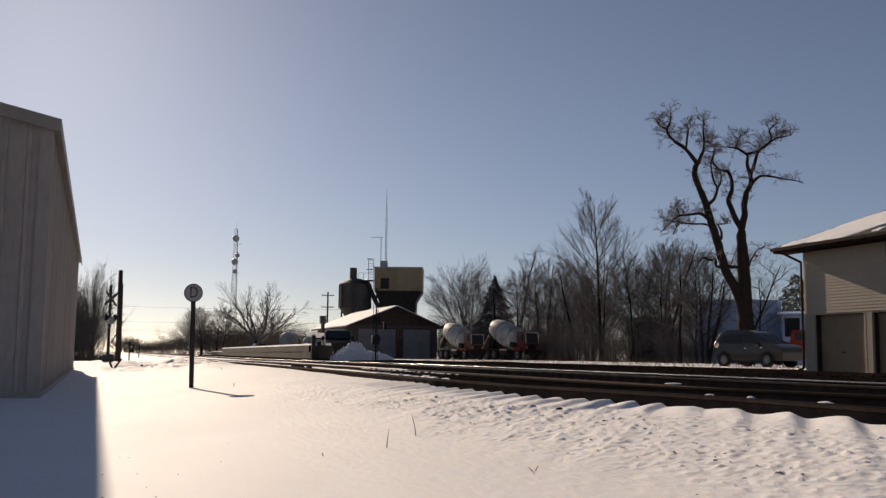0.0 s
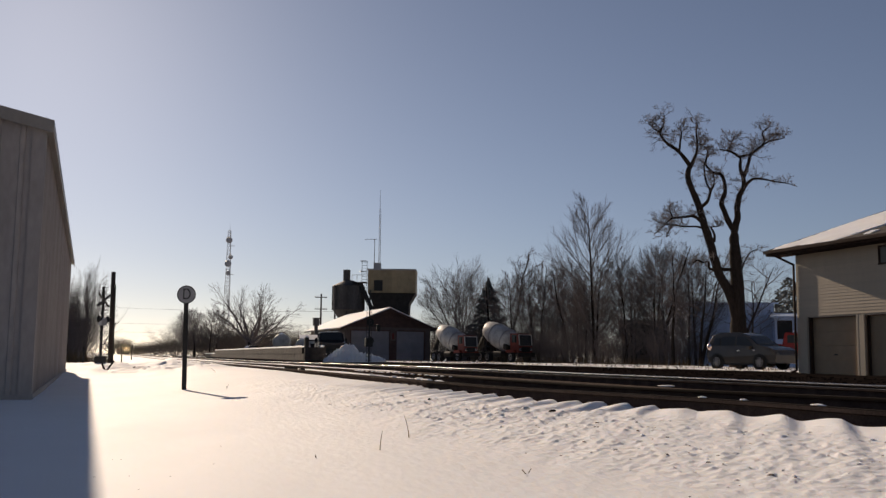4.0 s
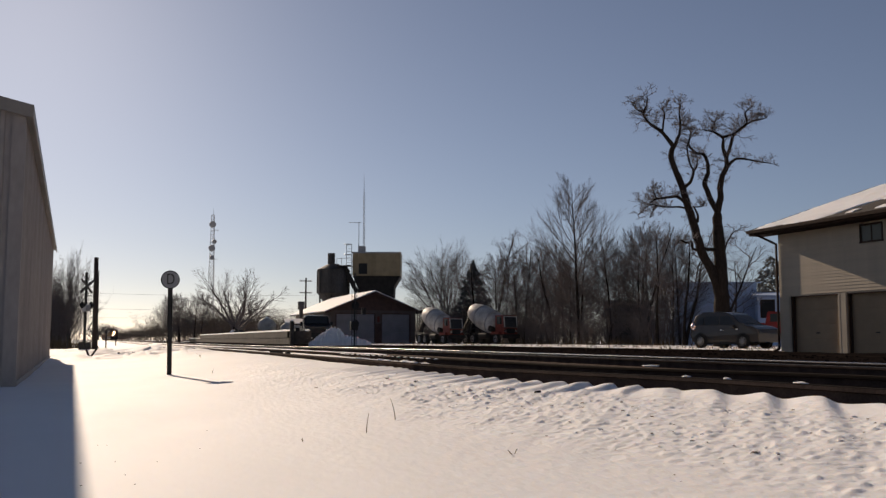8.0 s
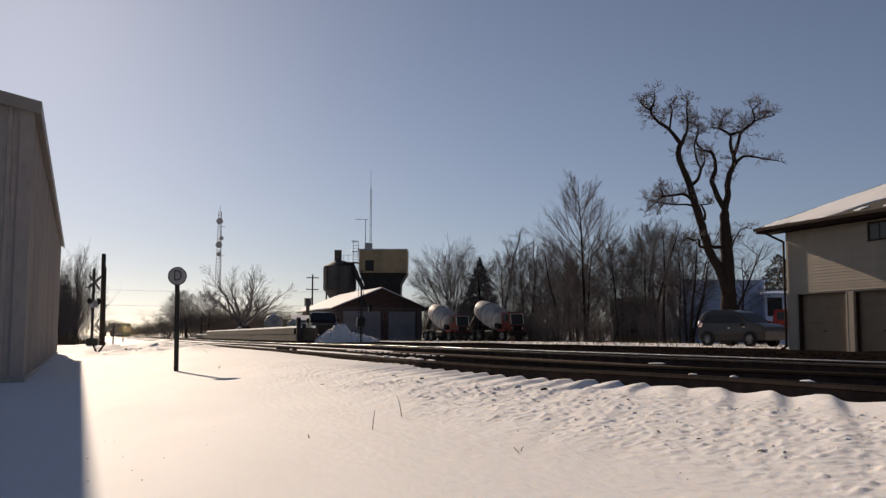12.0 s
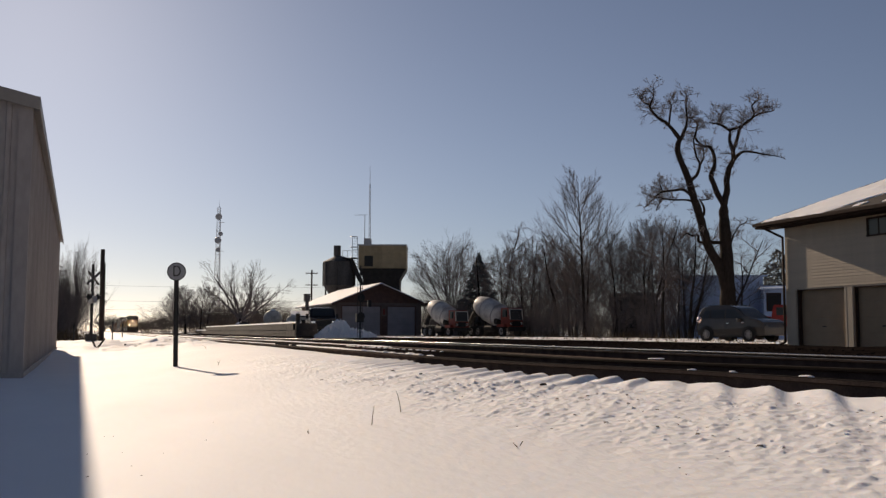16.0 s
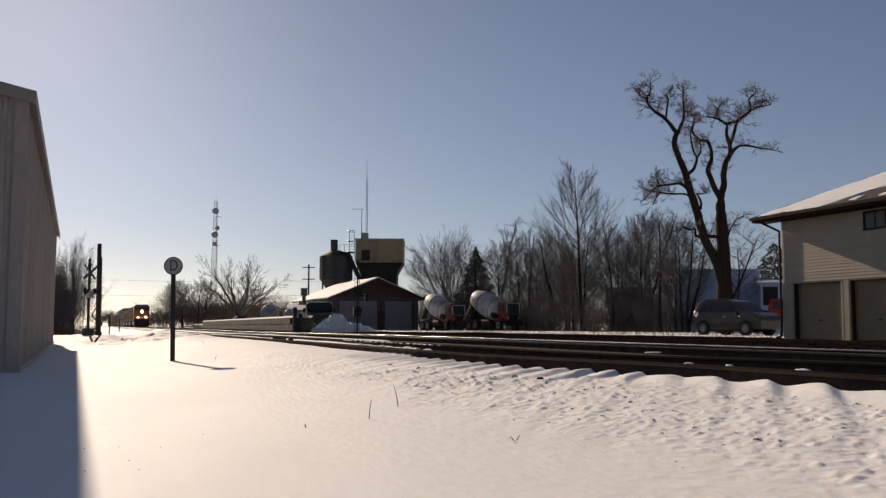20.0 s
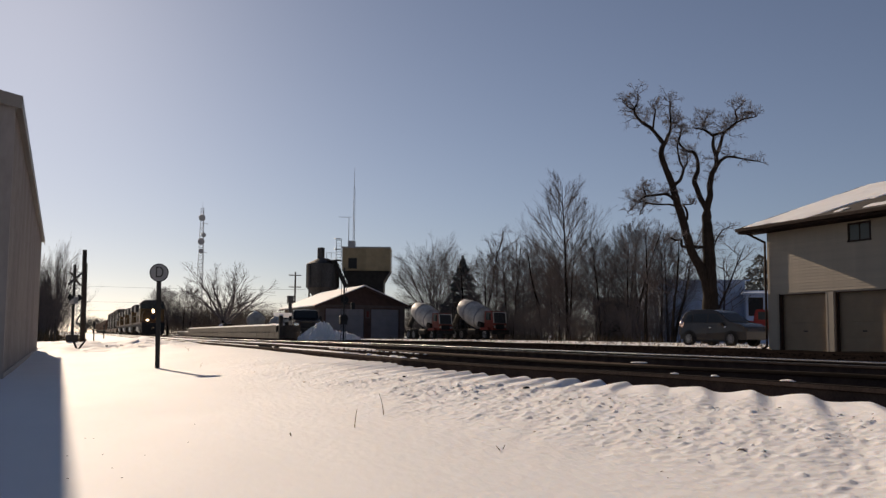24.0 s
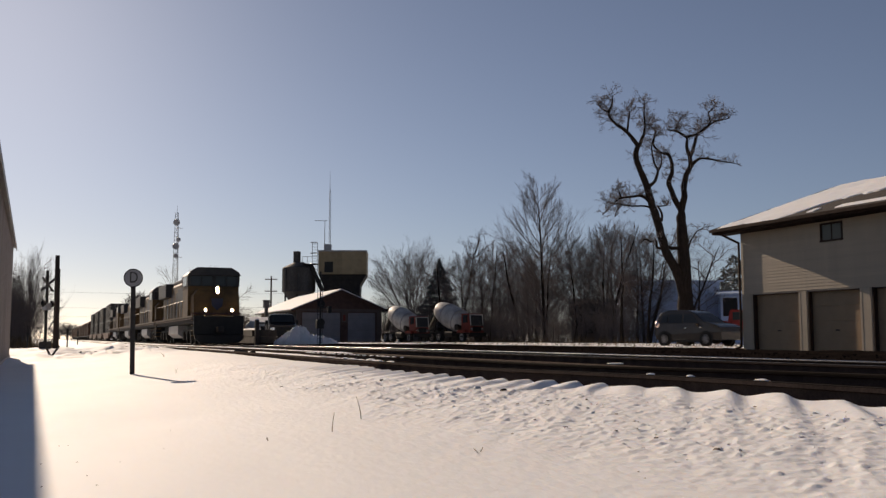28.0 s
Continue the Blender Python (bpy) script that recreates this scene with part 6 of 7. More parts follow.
# ---- train ----
def wheelset(parent, y, r):
    """Two flanged wheels on one axle, with its origin on the axle."""
    m = bm_new()
    for s in (-1, 1):
        lathe(m, [(-0.07, 0.1), (-0.07, r + 0.03), (-0.04, r + 0.03), (-0.04, r + 0.004), (0.07, r), (0.07, r * 0.8), (0.03, r * 0.7), (0.03, 0.18), (0.08, 0.14)], (s * 0.76, 0, 0), (s * 5, 0, 0), 22)
    rod(m, (-0.76, 0, 0), (0.76, 0, 0), 0.09, 0.09, 8)
    ob = part("wheelset", m, DARKSTEEL, parent)
    ob.matrix_basis = pose(0, y, r)
    return ob


def loco_mesh():
    """Six-axle road engine, local -y is its front; built once, then copied."""
    root = thing("locomotive", pose(0, 0, 0), "yellow and grey diesel locomotive with lit headlights", "locomotive", "train")
    L = 22.4
    # frame and walkway
    part("frame", box(bm_new(), -1.5, 1.5, 0.35, L - 0.35, 1.25, 1.62, 0.03), UNDER, root)
    part("walkway_edge", box(bm_new(), -1.58, 1.58, 0.3, L - 0.3, 1.62, 1.72), YELLOW, root)
    part("red_sill_stripe", box(bm_new(), -1.6, 1.6, 0.6, L - 0.6, 1.50, 1.56), REDBROWN, root)
    # plough and pilot
    part("pilot", box(bm_new(), -1.5, 1.5, 0.05, 0.4, 0.55, 1.7, 0.04), BLACK, root)
    m = bm_new()
    prism(m, [(-1.5, 0.55), (1.5, 0.55), (1.42, 0.3), (1.15, 0.12), (0, 0.08), (-1.15, 0.12), (-1.42, 0.3)], "y", -0.28, 0.05)
    part("plough", m, BLACK, root)
    part("coupler", box(bm_new(), -0.18, 0.18, -0.75, 0.05, 0.72, 1.05, 0.04), DARKSTEEL, root)
    part("rear_coupler", box(bm_new(), -0.18, 0.18, L - 0.4, L + 0.35, 0.72, 1.05, 0.04), DARKSTEEL, root)
    # nose and cab
    nose = part("nose", prism(bm_new(), [(-1.40, 1.62), (1.40, 1.62), (1.40, 2.95), (1.12, 3.28), (-1.12, 3.28), (-1.40, 2.95)], "y", 0.9, 2.6), YELLOW, root, "grimy yellow wide nose")
    for v in nose.data.vertices:
        if v.co.y < 1.0 and v.co.z > 2.8:
            v.co.y += 0.28
    cab = part("cab", prism(bm_new(), [(-1.58, 1.72), (1.58, 1.72), (1.58, 3.72), (1.52, 4.25), (1.0, 4.58), (-1.0, 4.58), (-1.52, 4.25), (-1.58, 3.72)], "y", 2.45, 5.0), YELLOW, root)
    part("cab_roof", prism(bm_new(), [(-1.62, 3.55), (1.62, 3.55), (1.62, 4.22), (1.48, 4.40), (1.05, 4.66), (-1.05, 4.66), (-1.48, 4.40), (-1.62, 4.22)], "y", 2.38, 5.02), DKGREY, root, "dark grey cab roof")
    part("sun_visor", prism(bm_new(), [(-1.66, 4.2), (1.66, 4.2), (1.5, 4.44), (1.06, 4.69), (-1.06, 4.69), (-1.5, 4.44)], "y", 2.1, 2.375), DKGREY, root)
    for s in (-1, 1):
        for x0, x1 in ((0.12, 0.72), (0.82, 1.42)):
            a, b = (x0, x1) if s > 0 else (-x1, -x0)
            part("windscreen", box(bm_new(), a, b, 2.355, 2.382, 3.62, 4.16), GLASS, cab)
        for y0, y1 in ((2.9, 3.6), (3.75, 4.5)):
            part("side_window", box(bm_new(), s * 1.62 - 0.01, s * 1.62 + 0.01, y0, y1, 3.6, 4.15), GLASS, cab)
        part("anti_climber_step", box(bm_new(), s * 1.2 - 0.3, s * 1.2 + 0.3, 0.05, 0.9, 1.62, 1.72), BLACK, root)
        lamp = part("ditch_light", lathe(bm_new(), [(0, 0.16), (0.1, 0.16), (0.14, 0.12)], (s * 0.8, 0.30, 2.03), (s * 0.8, 0.0, 2.03), 14), BLACK, root)
        part("ditch_lens", lathe(bm_new(), [(0, 0.065), (0.02, 0.065), (0.03, 0.04)], (s * 0.8, 0.155, 2.03), (s * 0.8, -1, 2.03), 14), LIGHT, lamp, "glowing lamp lens")
        part("lamp_post", rod(bm_new(), (s * 0.8, 0.25, 1.68), (s * 0.8, 0.25, 1.9), 0.05), BLACK, lamp)
        # end and side handrails
        m = bm_new()
        yy = 5.6
        while yy < L - 0.6:
            rod(m, (s * 1.53, yy, 1.7), (s * 1.53, yy, 2.72), 0.022, 0.022, 4)
            yy += 1.9
        rod(m, (s * 1.53, 5.2, 2.72), (s * 1.53, L - 0.7, 2.72), 0.022, 0.022, 4)
        part("handrail", m, YELLOW, root)
        # steps at both ends
        for k in range(4):
            for y0 in (0.3, L - 0.8):
                part("step", box(bm_new(), s * 1.38 - 0.2, s * 1.38 + 0.2, y0, y0 + 0.45, 0.5 + k * 0.3, 0.55 + k * 0.3), YELLOW, root)
    part("number_band", box(bm_new(), -1.5, 1.5, 0.86, 0.895, 1.78, 1.9), REDBROWN, root, "dull red nose stripe")
    m = prism(bm_new(), [(-0.36, 2.75), (0.36, 2.75), (0.32, 2.3), (0.0, 2.05), (-0.32, 2.3)], "y", 0.868, 0.896)
    part("nose_emblem", m, mat("emblem_blue", (0.025, 0.03, 0.06), 0.4, var=0.1), root, "plain blue shield shape")
    hl = part("headlight", box(bm_new(), -0.17, 0.17, 0.84, 1.3, 3.03, 3.45, 0.02), BLACK, root)
    for z in (3.13, 3.35):
        part("headlight_lens", lathe(bm_new(), [(0, 0.08), (0.02, 0.08), (0.03, 0.05)], (0, 0.838, z), (0, 0, z), 14), LIGHT, hl, "glowing lamp lens")
    # long hood in doored sections
    hood = part("long_hood", prism(bm_new(), [(-1.08, 1.72), (1.08, 1.72), (1.08, 4.0), (0.9, 4.26), (-0.9, 4.26), (-1.08, 4.0)], "y", 5.0, L - 1.0), YELLOW, root, "yellow engine hood")
    for s in (-1, 1):
        for i in range(15):
            y0 = 6.0 + i * 0.98
            part("hood_door", box(bm_new(), s * 1.095 - 0.012, s * 1.095 + 0.012, y0, y0 + 0.92, 1.85, 3.55, 0.01), YELLOW if i % 3 else DKGREY, hood)
        part("grille", box(bm_new(), s * 1.13 - 0.06, s * 1.13 + 0.06, 8.0, 11.0, 2.7, 3.75, 0.02), BLACK, root)
    part("radiator_wing", box(bm_new(), -1.52, 1.52, L - 6.6, L - 1.4, 3.35, 4.35, 0.06), DKGREY, root, "flared dark grey radiator")
    part("dynamic_brake_box", box(bm_new(), -1.3, 1.3, 5.03, 8.0, 3.5, 4.44, 0.06), DKGREY, root)
    part("hood_roof", box(bm_new(), -0.98, 0.98, 8.0, L - 6.6, 4.2, 4.42, 0.05), DKGREY, root)
    part("exhaust_stack", box(bm_new(), -0.4, 0.4, 10.6, 11.6, 4.42, 4.66, 0.04), BLACK, root)
    for i in range(3):
        part("roof_fan", rod(bm_new(), (0, L - 5.9 + i * 1.65, 4.35), (0, L - 5.9 + i * 1.65, 4.5), 0.68, 0.66, 18), DKGREY, root)
    part("horn", box(bm_new(), -0.2, 0.2, 5.4, 5.8, 4.4, 4.75, 0.03), GALV, root)
    part("fuel_tank", prism(bm_new(), [(-1.45, 1.2), (1.45, 1.2), (1.45, 0.65), (1.1, 0.38), (-1.1, 0.38), (-1.45, 0.65)], "y", 8.2, 13.8), GALV, root, "dull grey steel fuel tank")
    for yc in (4.3, L - 4.3):
        truck = part("bogie", box(bm_new(), -1.0, 1.0, yc - 2.6, yc + 2.6, 0.62, 1.2, 0.05), UNDER, root)
        for s in (-1, 1):
            m = bm_new()
            box(m, s * 1.15 - 0.1, s * 1.15 + 0.1, yc - 2.7, yc + 2.7, 0.62, 0.95, 0.04)
            for k in (-1.85, 0, 1.85):
                box(m, s * 1.2 - 0.16, s * 1.2 + 0.16, yc + k - 0.24, yc + k + 0.24, 0.28, 0.8, 0.04)
            part("side_frame", m, UNDER, truck)
        for k in (-1.85, 0, 1.85):
            wheelset(truck, yc + k, 0.515)
    for o in root.children_recursive:
        if not o.name.startswith("wheelset"):
            o.data.transform(Matrix.Diagonal((1, 1, 1.035, 1)))
    return root


def well_car():
    root = thing("stack_car", pose(0, 0, 0), "well car with two stacked freight containers", "freight car", "train")
    L = 21.5
    m = bm_new()
    for s in (-1, 1):
        box(m, s * 1.4 - 0.08, s * 1.4 + 0.08, 3.2, L - 3.2, 0.45, 1.25)
    box(m, -1.4, 1.4, 0.3, 3.2, 0.95, 1.3), box(m, -1.4, 1.4, L - 3.2, L - 0.3, 0.95, 1.3), box(m, -1.3, 1.3, 3.2, L - 3.2, 0.42, 0.5)
    part("well_frame", m, BOXBROWN, root)
    for z in (0.52, 3.14):
        c = part("container", box(bm_new(), -1.22, 1.22, 3.9, 17.6, z, z + 2.6, 0.02), CONT, root, "corrugated freight container")
        for s in (-1, 1):
            m = bm_new()
            y = 4.2
            while y < 17.4:
                box(m, s * 1.235 - 0.016, s * 1.235 + 0.016, y, y + 0.14, z + 0.2, z + 2.45)
                y += 0.28
            part("corrugation", m, CONT, c)
        part("end_door", box(bm_new(), -1.1, 1.1, 3.86, 3.9, z + 0.12, z + 2.5, 0.01), CONT, c)
        for x in (-0.55, -0.2, 0.2, 0.55):
            part("locking_bar", rod(bm_new(), (x, 3.84, z + 0.15), (x, 3.84, z + 2.45), 0.02, 0.02, 5), GALV, c)
    bogies(root, (1.6, L - 1.6))
    return root


def bogies(root, centres):
    for yc in centres:
        b = part("bogie", box(bm_new(), -1.1, 1.1, yc - 0.2, yc + 0.2, 0.4, 0.75, 0.03), UNDER, root)
        for s in (-1, 1):
            part("side_frame", box(bm_new(), s * 1.05 - 0.08, s * 1.05 + 0.08, yc - 1.15, yc + 1.15, 0.35, 0.65, 0.05), UNDER, b)

        for k in (-0.88, 0.88):
            wheelset(b, yc + k, 0.45)
    part("coupler", box(bm_new(), -0.15, 0.15, -0.3, 0.4, 0.72, 1.0, 0.03), DARKSTEEL, root)


def box_car():
    root = thing("box_car", pose(0, 0, 0), "brown steel boxcar with ribbed sides", "freight car", "train")
    L = 16.5
    part("body", prism(bm_new(), [(-1.5, 1.05), (1.5, 1.05), (1.5, 4.2), (1.2, 4.4), (0, 4.55), (-1.2, 4.4), (-1.5, 4.2)], "y", 0.4, L - 0.4), BOXBROWN, root)
    for s in (-1, 1):
        for i in range(16):
            y = 0.9 + i * 0.95
            if not 6.6 < y < 9.6:
                part("rib", box(bm_new(), s * 1.53 - 0.03, s * 1.53 + 0.03, y, y + 0.1, 1.1, 4.15), BOXBROWN, root)
        part("sliding_door", box(bm_new(), s * 1.55 - 0.04, s * 1.55 + 0.04, 6.7, 9.6, 1.15, 4.1, 0.02), BOXBROWN, root)
        part("side_sill", box(bm_new(), s * 1.45 - 0.05, s * 1.45 + 0.05, 0.5, L - 0.5, 0.8, 1.05), UNDER, root)
        m = bm_new()
        for k in range(6):
            rod(m, (s * 0.6 - 0.2, 0.36, 1.3 + k * 0.45), (s * 0.6 + 0.2, 0.36, 1.3 + k * 0.45), 0.02, 0.02, 4)
        part("ladder", m, GALV, root)
    part("underframe", box(bm_new(), -0.5, 0.5, 0.4, L - 0.4, 0.7, 1.05), UNDER, root)
    bogies(root, (2.2, L - 2.2))
    return root


def build_train():
    """Returns (vehicle, its distance behind the leading end)."""
    first = loco_mesh()
    train = [(first, 0.0)]
    off = 22.9
    for k in range(3):
        c = copy_thing(first, Matrix.Identity(4))
        tagged(c, "trailing yellow and grey diesel locomotive")
        for o in c.children_recursive:
            if o.data and o.data.materials and o.data.materials[0] == LIGHT:
                me = o.data.copy()
                me.materials[0] = CHROME
                o.data = me
        train.append((c, off))
        off += 22.9
    w = well_car()
    train.append((w, off))
    off += 22.0
    for k in range(3):
        train.append((copy_thing(w, Matrix.Identity(4)), off))
        off += 22.0
    b = box_car()
    train.append((b, off))
    off += 17.0
    for k in range(11):
        train.append((copy_thing(b, Matrix.Identity(4)), off))
        off += 17.0
    return train


TRAIN = build_train()


# ---- small things in the snow ----
def build_small():
    rng = random.Random(31)

    def weed(x, y, h, lean, label, twigs=2):
        root = thing("dry_weed", pose(x, y, ground_z(x, y) - 0.03, 0, 0, rng.uniform(0, 360)), label, "weed", "weeds in the snow")
        pts = [Vector((lean * h * (i / 5) ** 2, 0, h * i / 5)) for i in range(6)]
        m = bm_new()
        limb(m, pts, [0.0035 - 0.0004 * i for i in range(6)], 5)
        part("stem", m, WEED, root)
        for k in range(twigs):
            q = pts[2 + k]
            m = bm_new()
            limb(m, [q, q + Vector((rng.uniform(-0.05, 0.05), rng.uniform(-0.03, 0.03), 0.03))], [0.003, 0.0015], 4)
            part("twig", m, WEED, root)
    weed(1.51, 5.37, 0.14, 0.1, "thin upright dry weed stem poking through snow", 0)
    weed(1.83, 5.83, 0.17, -0.35, "bent dry weed stem poking through snow", 0)
    weed(1.14, 5.35, 0.045, 0.3, "short dry weed tuft in snow", 1)
    weed(1.77, 3.90, 0.05, 0.9, "broken dry twig lying in snow", 1)
    weed(1.84, 15.7, 0.10, 0.6, "short dry weed tuft in snow")
    weed(2.56, 24.2, 0.14, 0.8, "short dry weed tuft in snow")

    def clod(name, x, y, s, material, label, cat):
        m = bm_new()
        bmesh.ops.create_icosphere(m, subdivisions=2, radius=1)
        for v in m.verts:
            v.co *= 1 + 0.35 * noise.noise(v.co * 1.7 + Vector((x, y, 0)))
            v.co.x *= s * 1.5
            v.co.y *= s
            v.co.z *= s * 0.7
        solid(name, m, material, label, cat, m=pose(x, y, ground_z(x, y) + s * 0.3))
    clod("dirt_clod", 3.05, 6.28, 0.02, UNDER, "dark frozen dirt clod on the snow bank", "clod")
    clod("ice_chunk", 3.03, 6.70, 0.024, WHITE, "clear white ice chunk on the snow bank", "ice")
    clod("dirt_clod", 3.0, 8.9, 0.014, UNDER, "dark frozen dirt clod on the snow bank", "clod")
    for x, y, w in ((1.25, 39.4, 0.06), (1.55, 38.6, 0.045), (1.0, 37.6, 0.04), (2.3, 44.0, 0.07), (2.75, 45.5, 0.06), (3.1, 44.6, 0.05)):
        clod("dirt_ridge", x, y, w, DIRT, "small dark brown lump poking through snow", "dirt")
    # specks of dirt on the open snow
    for x, y in ((-0.03, 5.29), (0.14, 5.28), (0.34, 5.17), (0.17, 4.74), (0.2, 4.41), (-0.02, 4.47), (0.11, 6.13), (0.06, 6.15), (0.6, 5.6), (0.75, 6.6)):
        clod("dirt_speck", x, y, rng.uniform(0.002, 0.0035), UNDER, "tiny dark dirt speck lying on snow", "dirt")
    # crumbs of crust strewn over the bank
    verts, faces = [], []
    for _ in range(380):
        y = 2.8 + 10 * rng.random() ** 1.2
        x = rng.gauss(2.65, 0.42)
        if not 1.9 < x < 3.4 or noise.noise((x * 0.8, y * 0.5, 21.0)) < -0.2:
            continue
        s = rng.uniform(0.004, 0.012) * (1.8 if rng.random() < 0.08 else 1)
        z = ground_z(x, y)
        b = len(verts)
        rim = [(x + s * rng.uniform(0.8, 1.5) * math.cos(k * 1.257), y + s * rng.uniform(0.8, 1.3) * math.sin(k * 1.257), z - 0.004) for k in range(5)]
        up = [((px + x * 0.8) / 1.8, (py + y * 0.8) / 1.8, z + s * rng.uniform(0.2, 0.42)) for px, py, _ in rim]
        verts += rim + up
        faces += [(b + k, b + (k + 1) % 5, b + 5 + (k + 1) % 5, b + 5 + k) for k in range(5)] + [tuple(b + 5 + k for k in range(5))]
    me = bpy.data.meshes.new("snow_crumbs")
    me.from_pydata(verts, [], faces)
    me.materials.append(SNOW)
    me.materials.append(CRUSTSHADE)
    # one crumb in three has the brown shade of backlit snow in its colour
    for poly in me.polygons:
        poly.material_index = 1 if (poly.index // 6) % 3 == 0 else 0
    tagged(new("snow_crumbs", me), "small crumbs of snow crust on the bank, some painted in brown shade", "snow", kind="stuff")
    # loose ballast stones between the siding and the main track
    verts, faces = [], []
    for _ in range(2600):
        x, y = rng.uniform(5.9, 8.4), 4 + 16 * rng.random() ** 1.5
        s = rng.uniform(0.02, 0.05)
        b = len(verts)
        low = bed_lift(x, y)
        rim = [(x + s * rng.uniform(0.7, 1.3) * math.cos(k * 1.571 + x), y + s * rng.uniform(0.7, 1.3) * math.sin(k * 1.571 + x), low + 0.02) for k in range(4)]
        verts += rim + [(px * 0.6 + x * 0.4, py * 0.6 + y * 0.4, low + 0.05 + s * rng.uniform(0.5, 1.1)) for px, py, _ in rim]
        faces += [(b + k, b + (k + 1) % 4, b + 4 + (k + 1) % 4, b + 4 + k) for k in range(4)] + [(b + 4, b + 5, b + 6, b + 7)]
    me = bpy.data.meshes.new("ballast_stones")
    me.from_pydata(verts, [], faces)
    me.materials.append(STONE)
    tagged(new("ballast_stones", me), "loose dark ballast stones between the tracks", "ballast", kind="stuff")
    # coarse stones of the wide gravel apron beyond the tracks
    verts, faces = [], []
    for _ in range(9500):
        x, y = rng.uniform(14.8, 27.0), 12 + 88 * rng.random()
        if x > yard_edge(y) + 0.1 or (x > 21.9 and y < 30.8):
            continue
        s = rng.uniform(0.025, 0.06)
        b = len(verts)
        low = 0.02 + 0.12 * step(16.0, 25.0, x)
        rim = [(x + s * rng.uniform(0.8, 1.6) * math.cos(k * 1.571 + x), y + s * rng.uniform(0.7, 1.3) * math.sin(k * 1.571 + x), low - 0.03) for k in range(4)]
        verts += rim + [(px * 0.5 + x * 0.5, py * 0.5 + y * 0.5, low + 0.02 + s * rng.uniform(0.35, 0.7)) for px, py, _ in rim]
        faces += [(b + k, b + (k + 1) % 4, b + 4 + (k + 1) % 4, b + 4 + k) for k in range(4)] + [(b + 4, b + 5, b + 6, b + 7)]
    me = bpy.data.meshes.new("apron_gravel")
    me.from_pydata(verts, [], faces)
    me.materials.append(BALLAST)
    tagged(new("apron_gravel", me), "coarse dark gravel beyond the far track", "gravel", kind="stuff")
    # scraps of snow caught on the ties
    for i, (x, y, a, b) in enumerate(((4.30, 5.0, 0.035, 0.065), (4.30, 6.25, 0.03, 0.04), (4.30, 5.75, 0.03, 0.03), (6.5, 10.2, 0.12, 0.08), *[(5.56 + 0.03 * math.sin(j * 5.1), 15.4 + j * TIE_STEP * 0.62, 0.035, 0.04 + 0.07 * abs(math.sin(j * 2.7))) for j in range(20)])):
        m = bm_new()
        bmesh.ops.create_icosphere(m, subdivisions=2, radius=1)
        for v in m.verts:
            v.co *= 1 + 0.3 * noise.noise(v.co * 2 + Vector((i, 0, 0)))
            v.co.x *= a
            v.co.y *= b
            v.co.z *= 0.011 if i > 3 else 0.012
        solid("snow_scrap", m, SNOW, "leftover scrap of snow beside a rail", "snow", "snow scraps", m=pose(x, y, 0.248 + bed_lift(x, y) - (0.006 if i > 3 else 0.0)))
    # lumps of snow along the near siding rail
    for i in range(9):
        y = 12.9 + i * 0.43
        m = bm_new()
        bmesh.ops.create_icosphere(m, subdivisions=2, radius=1)
        for v in m.verts:
            v.co *= 1 + 0.3 * noise.noise(v.co * 2 + Vector((i * 3, 0, 0)))
            v.co.x *= 0.09
            v.co.y *= 0.16
            v.co.z *= 0.034 + 0.008 * (i % 3)
        solid("snow_lump", m, SNOW, "rounded snow lump between the rails", "snow", "snow lumps", m=pose(4.45 + rng.uniform(-0.03, 0.03), y, 0.29))
    # grey plank lying beside the main track
    solid("loose_plank", box(bm_new(), -0.09, 0.09, -0.62, 0.62, 0, 0.05, 0.006), GALV, "grey weathered plank lying between the tracks", "plank", m=pose(7.3, 13.4, 0.13, 0, 0, 8))
    # derail device on the siding
    root = thing("derail_block", pose(4.86, 25.0, 0.20), "dark low derail block on the snowy siding rail", "derail")
    part("shoe", prism(bm_new(), [(-0.10, 0), (0.10, 0), (0.06, 0.12), (-0.04, 0.13)], "y", -0.08, 0.08), UNDER, root)
    part("lever", rod(bm_new(), (-0.1, 0.05, 0.1), (-0.45, 0.1, 0.14), 0.025), UNDER, root)
    # low dead grass and stems at the far snow field's rim
    bl = bm_new()
    for _ in range(4400):
        t = rng.random()
        if rng.random() < 0.5:
            x, y = rng.uniform(-9, 0.2), rng.uniform(66, 78)
        else:
            x, y = rng.uniform(38.5, 41), rng.uniform(58, 98)
        h = rng.uniform(0.3, 0.9)
        if t < 0.42:            # short tufts through the thin snow of the yard
            y = rng.uniform(33, 96)
            x, h = yard_edge(y) + rng.uniform(0.4, 7.5), rng.uniform(0.02, 0.22)
        a = rng.uniform(0, 6.28)
        w = 0.02
        dx, dy = math.cos(a) * w, math.sin(a) * w
        lx, ly = rng.uniform(-0.25, 0.25), rng.uniform(-0.25, 0.25)
        z = 0.0 if t >= 0.42 else 0.12
        v = [bl.verts.new(p) for p in ((x - dx, y - dy, z), (x + dx, y + dy, z), (x + lx, y + ly, z + h + 0.1), (x - dx * 0.5 + 0.02, y + dy + 0.03, z))]
        bl.faces.new((v[0], v[1], v[2])), bl.faces.new((v[1], v[3], v[2])), bl.faces.new((v[3], v[0], v[2]))
    tagged(solid("dead_grass", bl, GRASS, "brown dead grass standing out of the snow", "grass"), kind="stuff")


build_small()


# ---- what moves ----
SPEED, Y_END = 19.0, 58.9            # metres a second; the leading end at 28 s


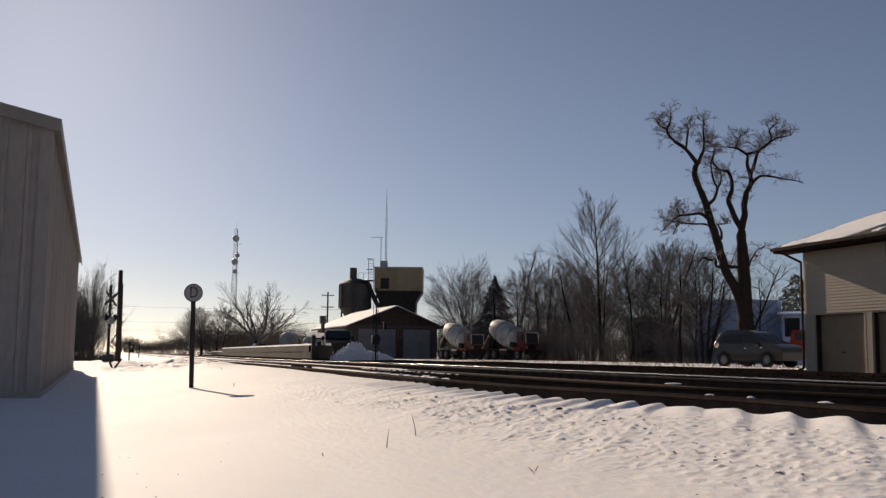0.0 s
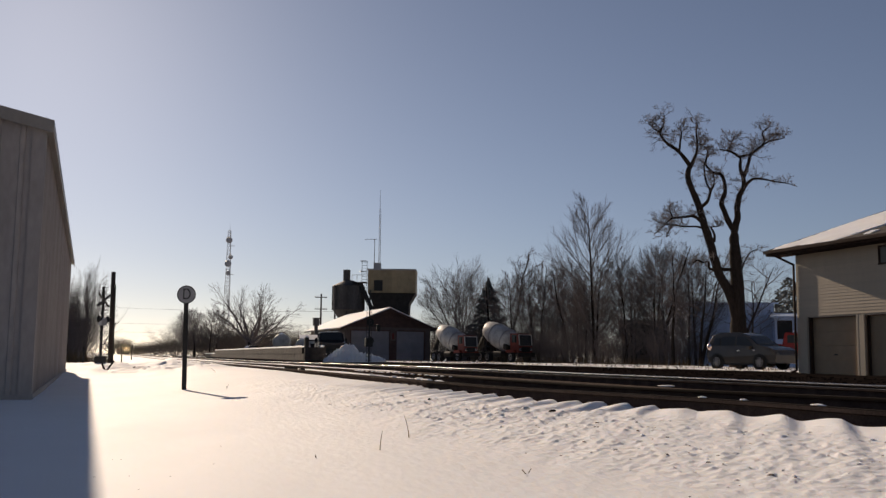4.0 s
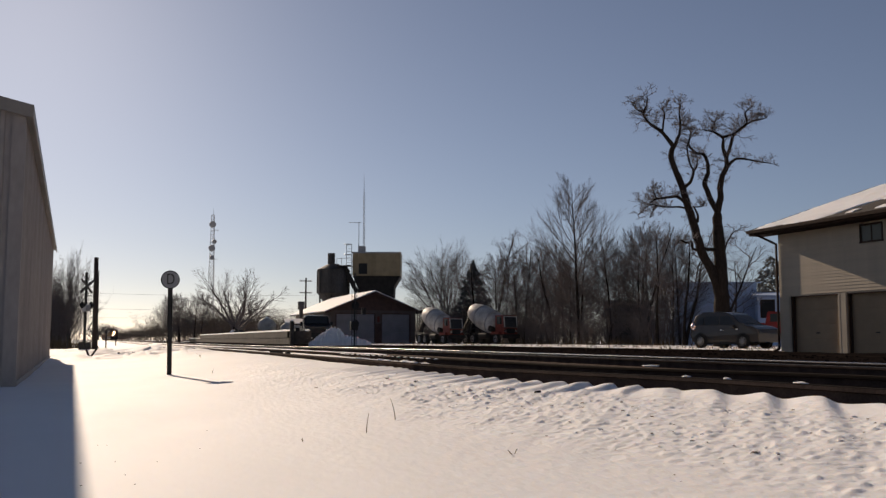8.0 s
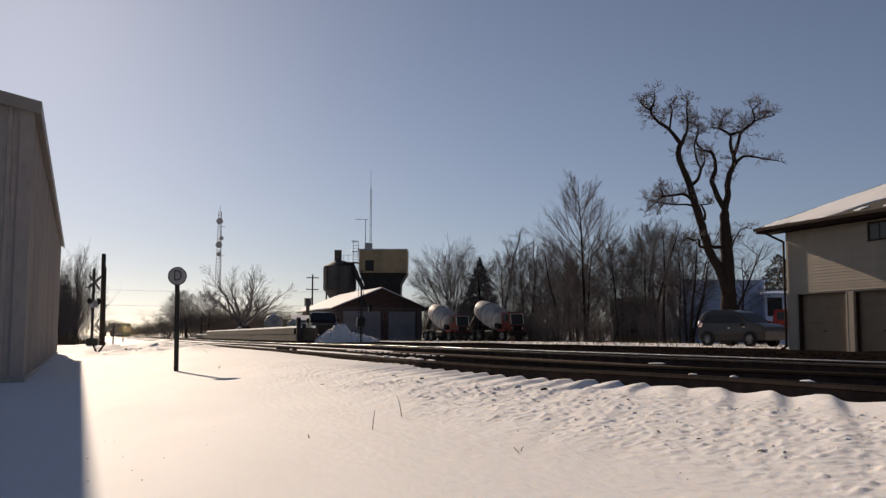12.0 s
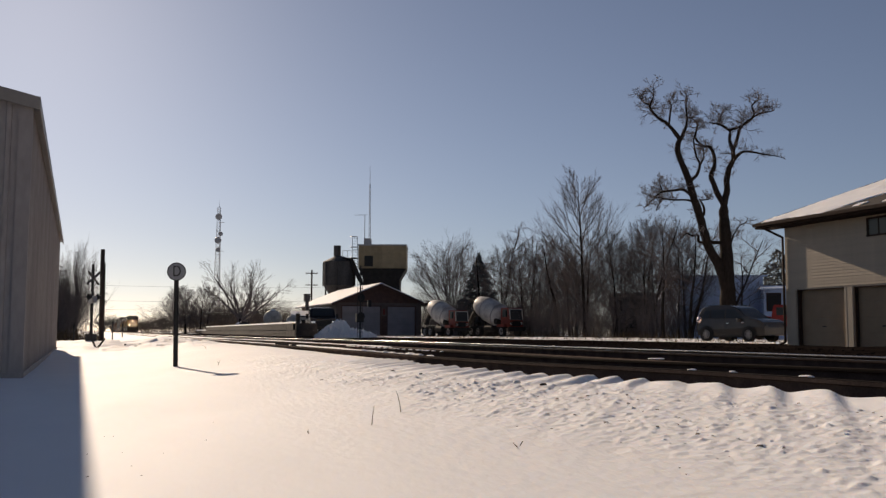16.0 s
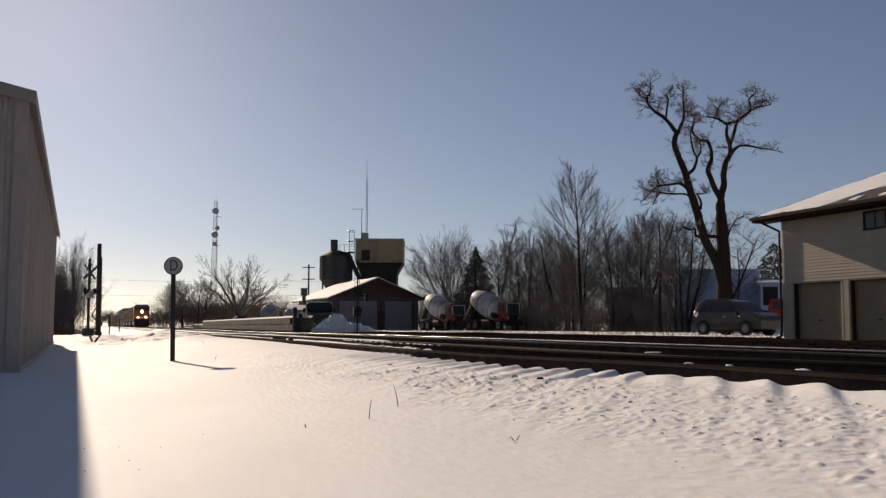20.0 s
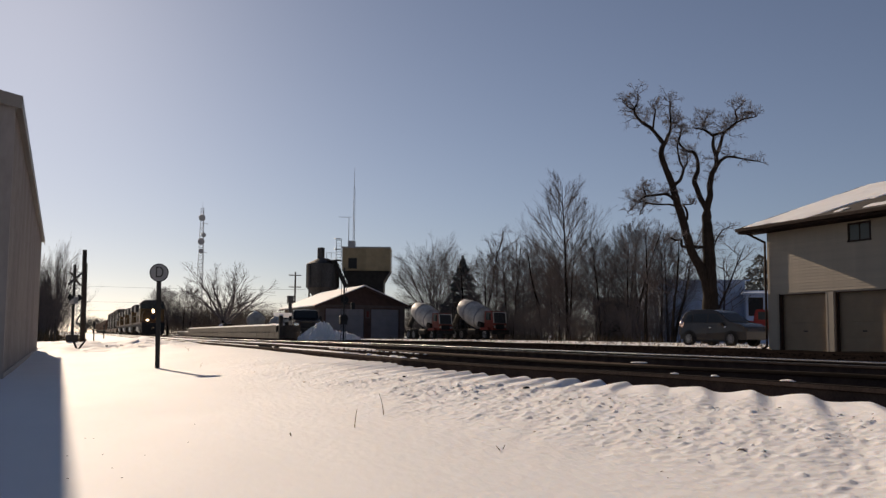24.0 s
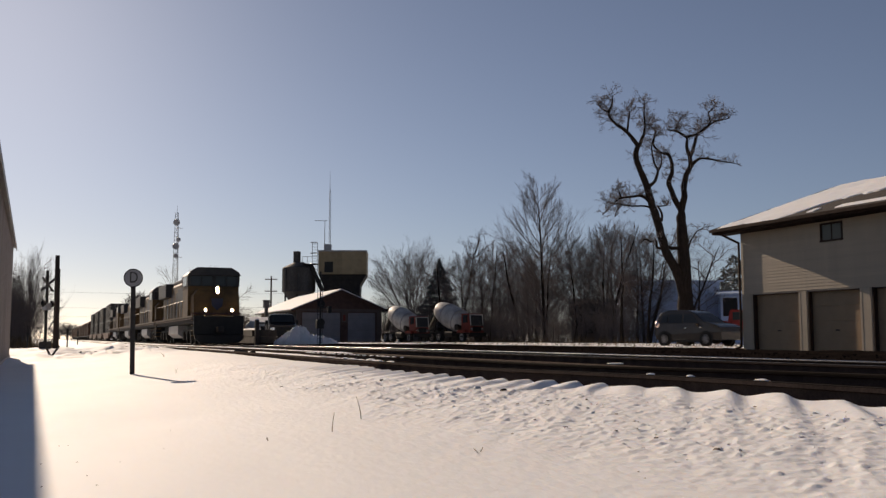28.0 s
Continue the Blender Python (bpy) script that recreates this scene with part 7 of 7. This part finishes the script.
def turn_wheels(vehicle):
    """Every axle rolls with the train; one row a frame keeps each turn below 90 degrees."""
    for ob in vehicle.children_recursive:
        if ob.name.startswith("wheelset"):
            at, r = ob.matrix_basis.translation.copy(), ob.matrix_basis.translation.z
            rows = []
            for k in range(841):
                t = k / FPS
                rows.append((t, pose(at.x, at.y, at.z, math.degrees(SPEED * t / r) % 360)))
            walk(ob, rows)


def motions():
    for vehicle, back in TRAIN:
        rows = [(t, pose(MAIN_X + 0.05, Y_END + back + SPEED * (28.0 - t), 0.26)) for t in (0, 7, 14, 21, 28)]
        walk(vehicle, rows)
        if vehicle.name.startswith("locomotive"):
            turn_wheels(vehicle)


motions()
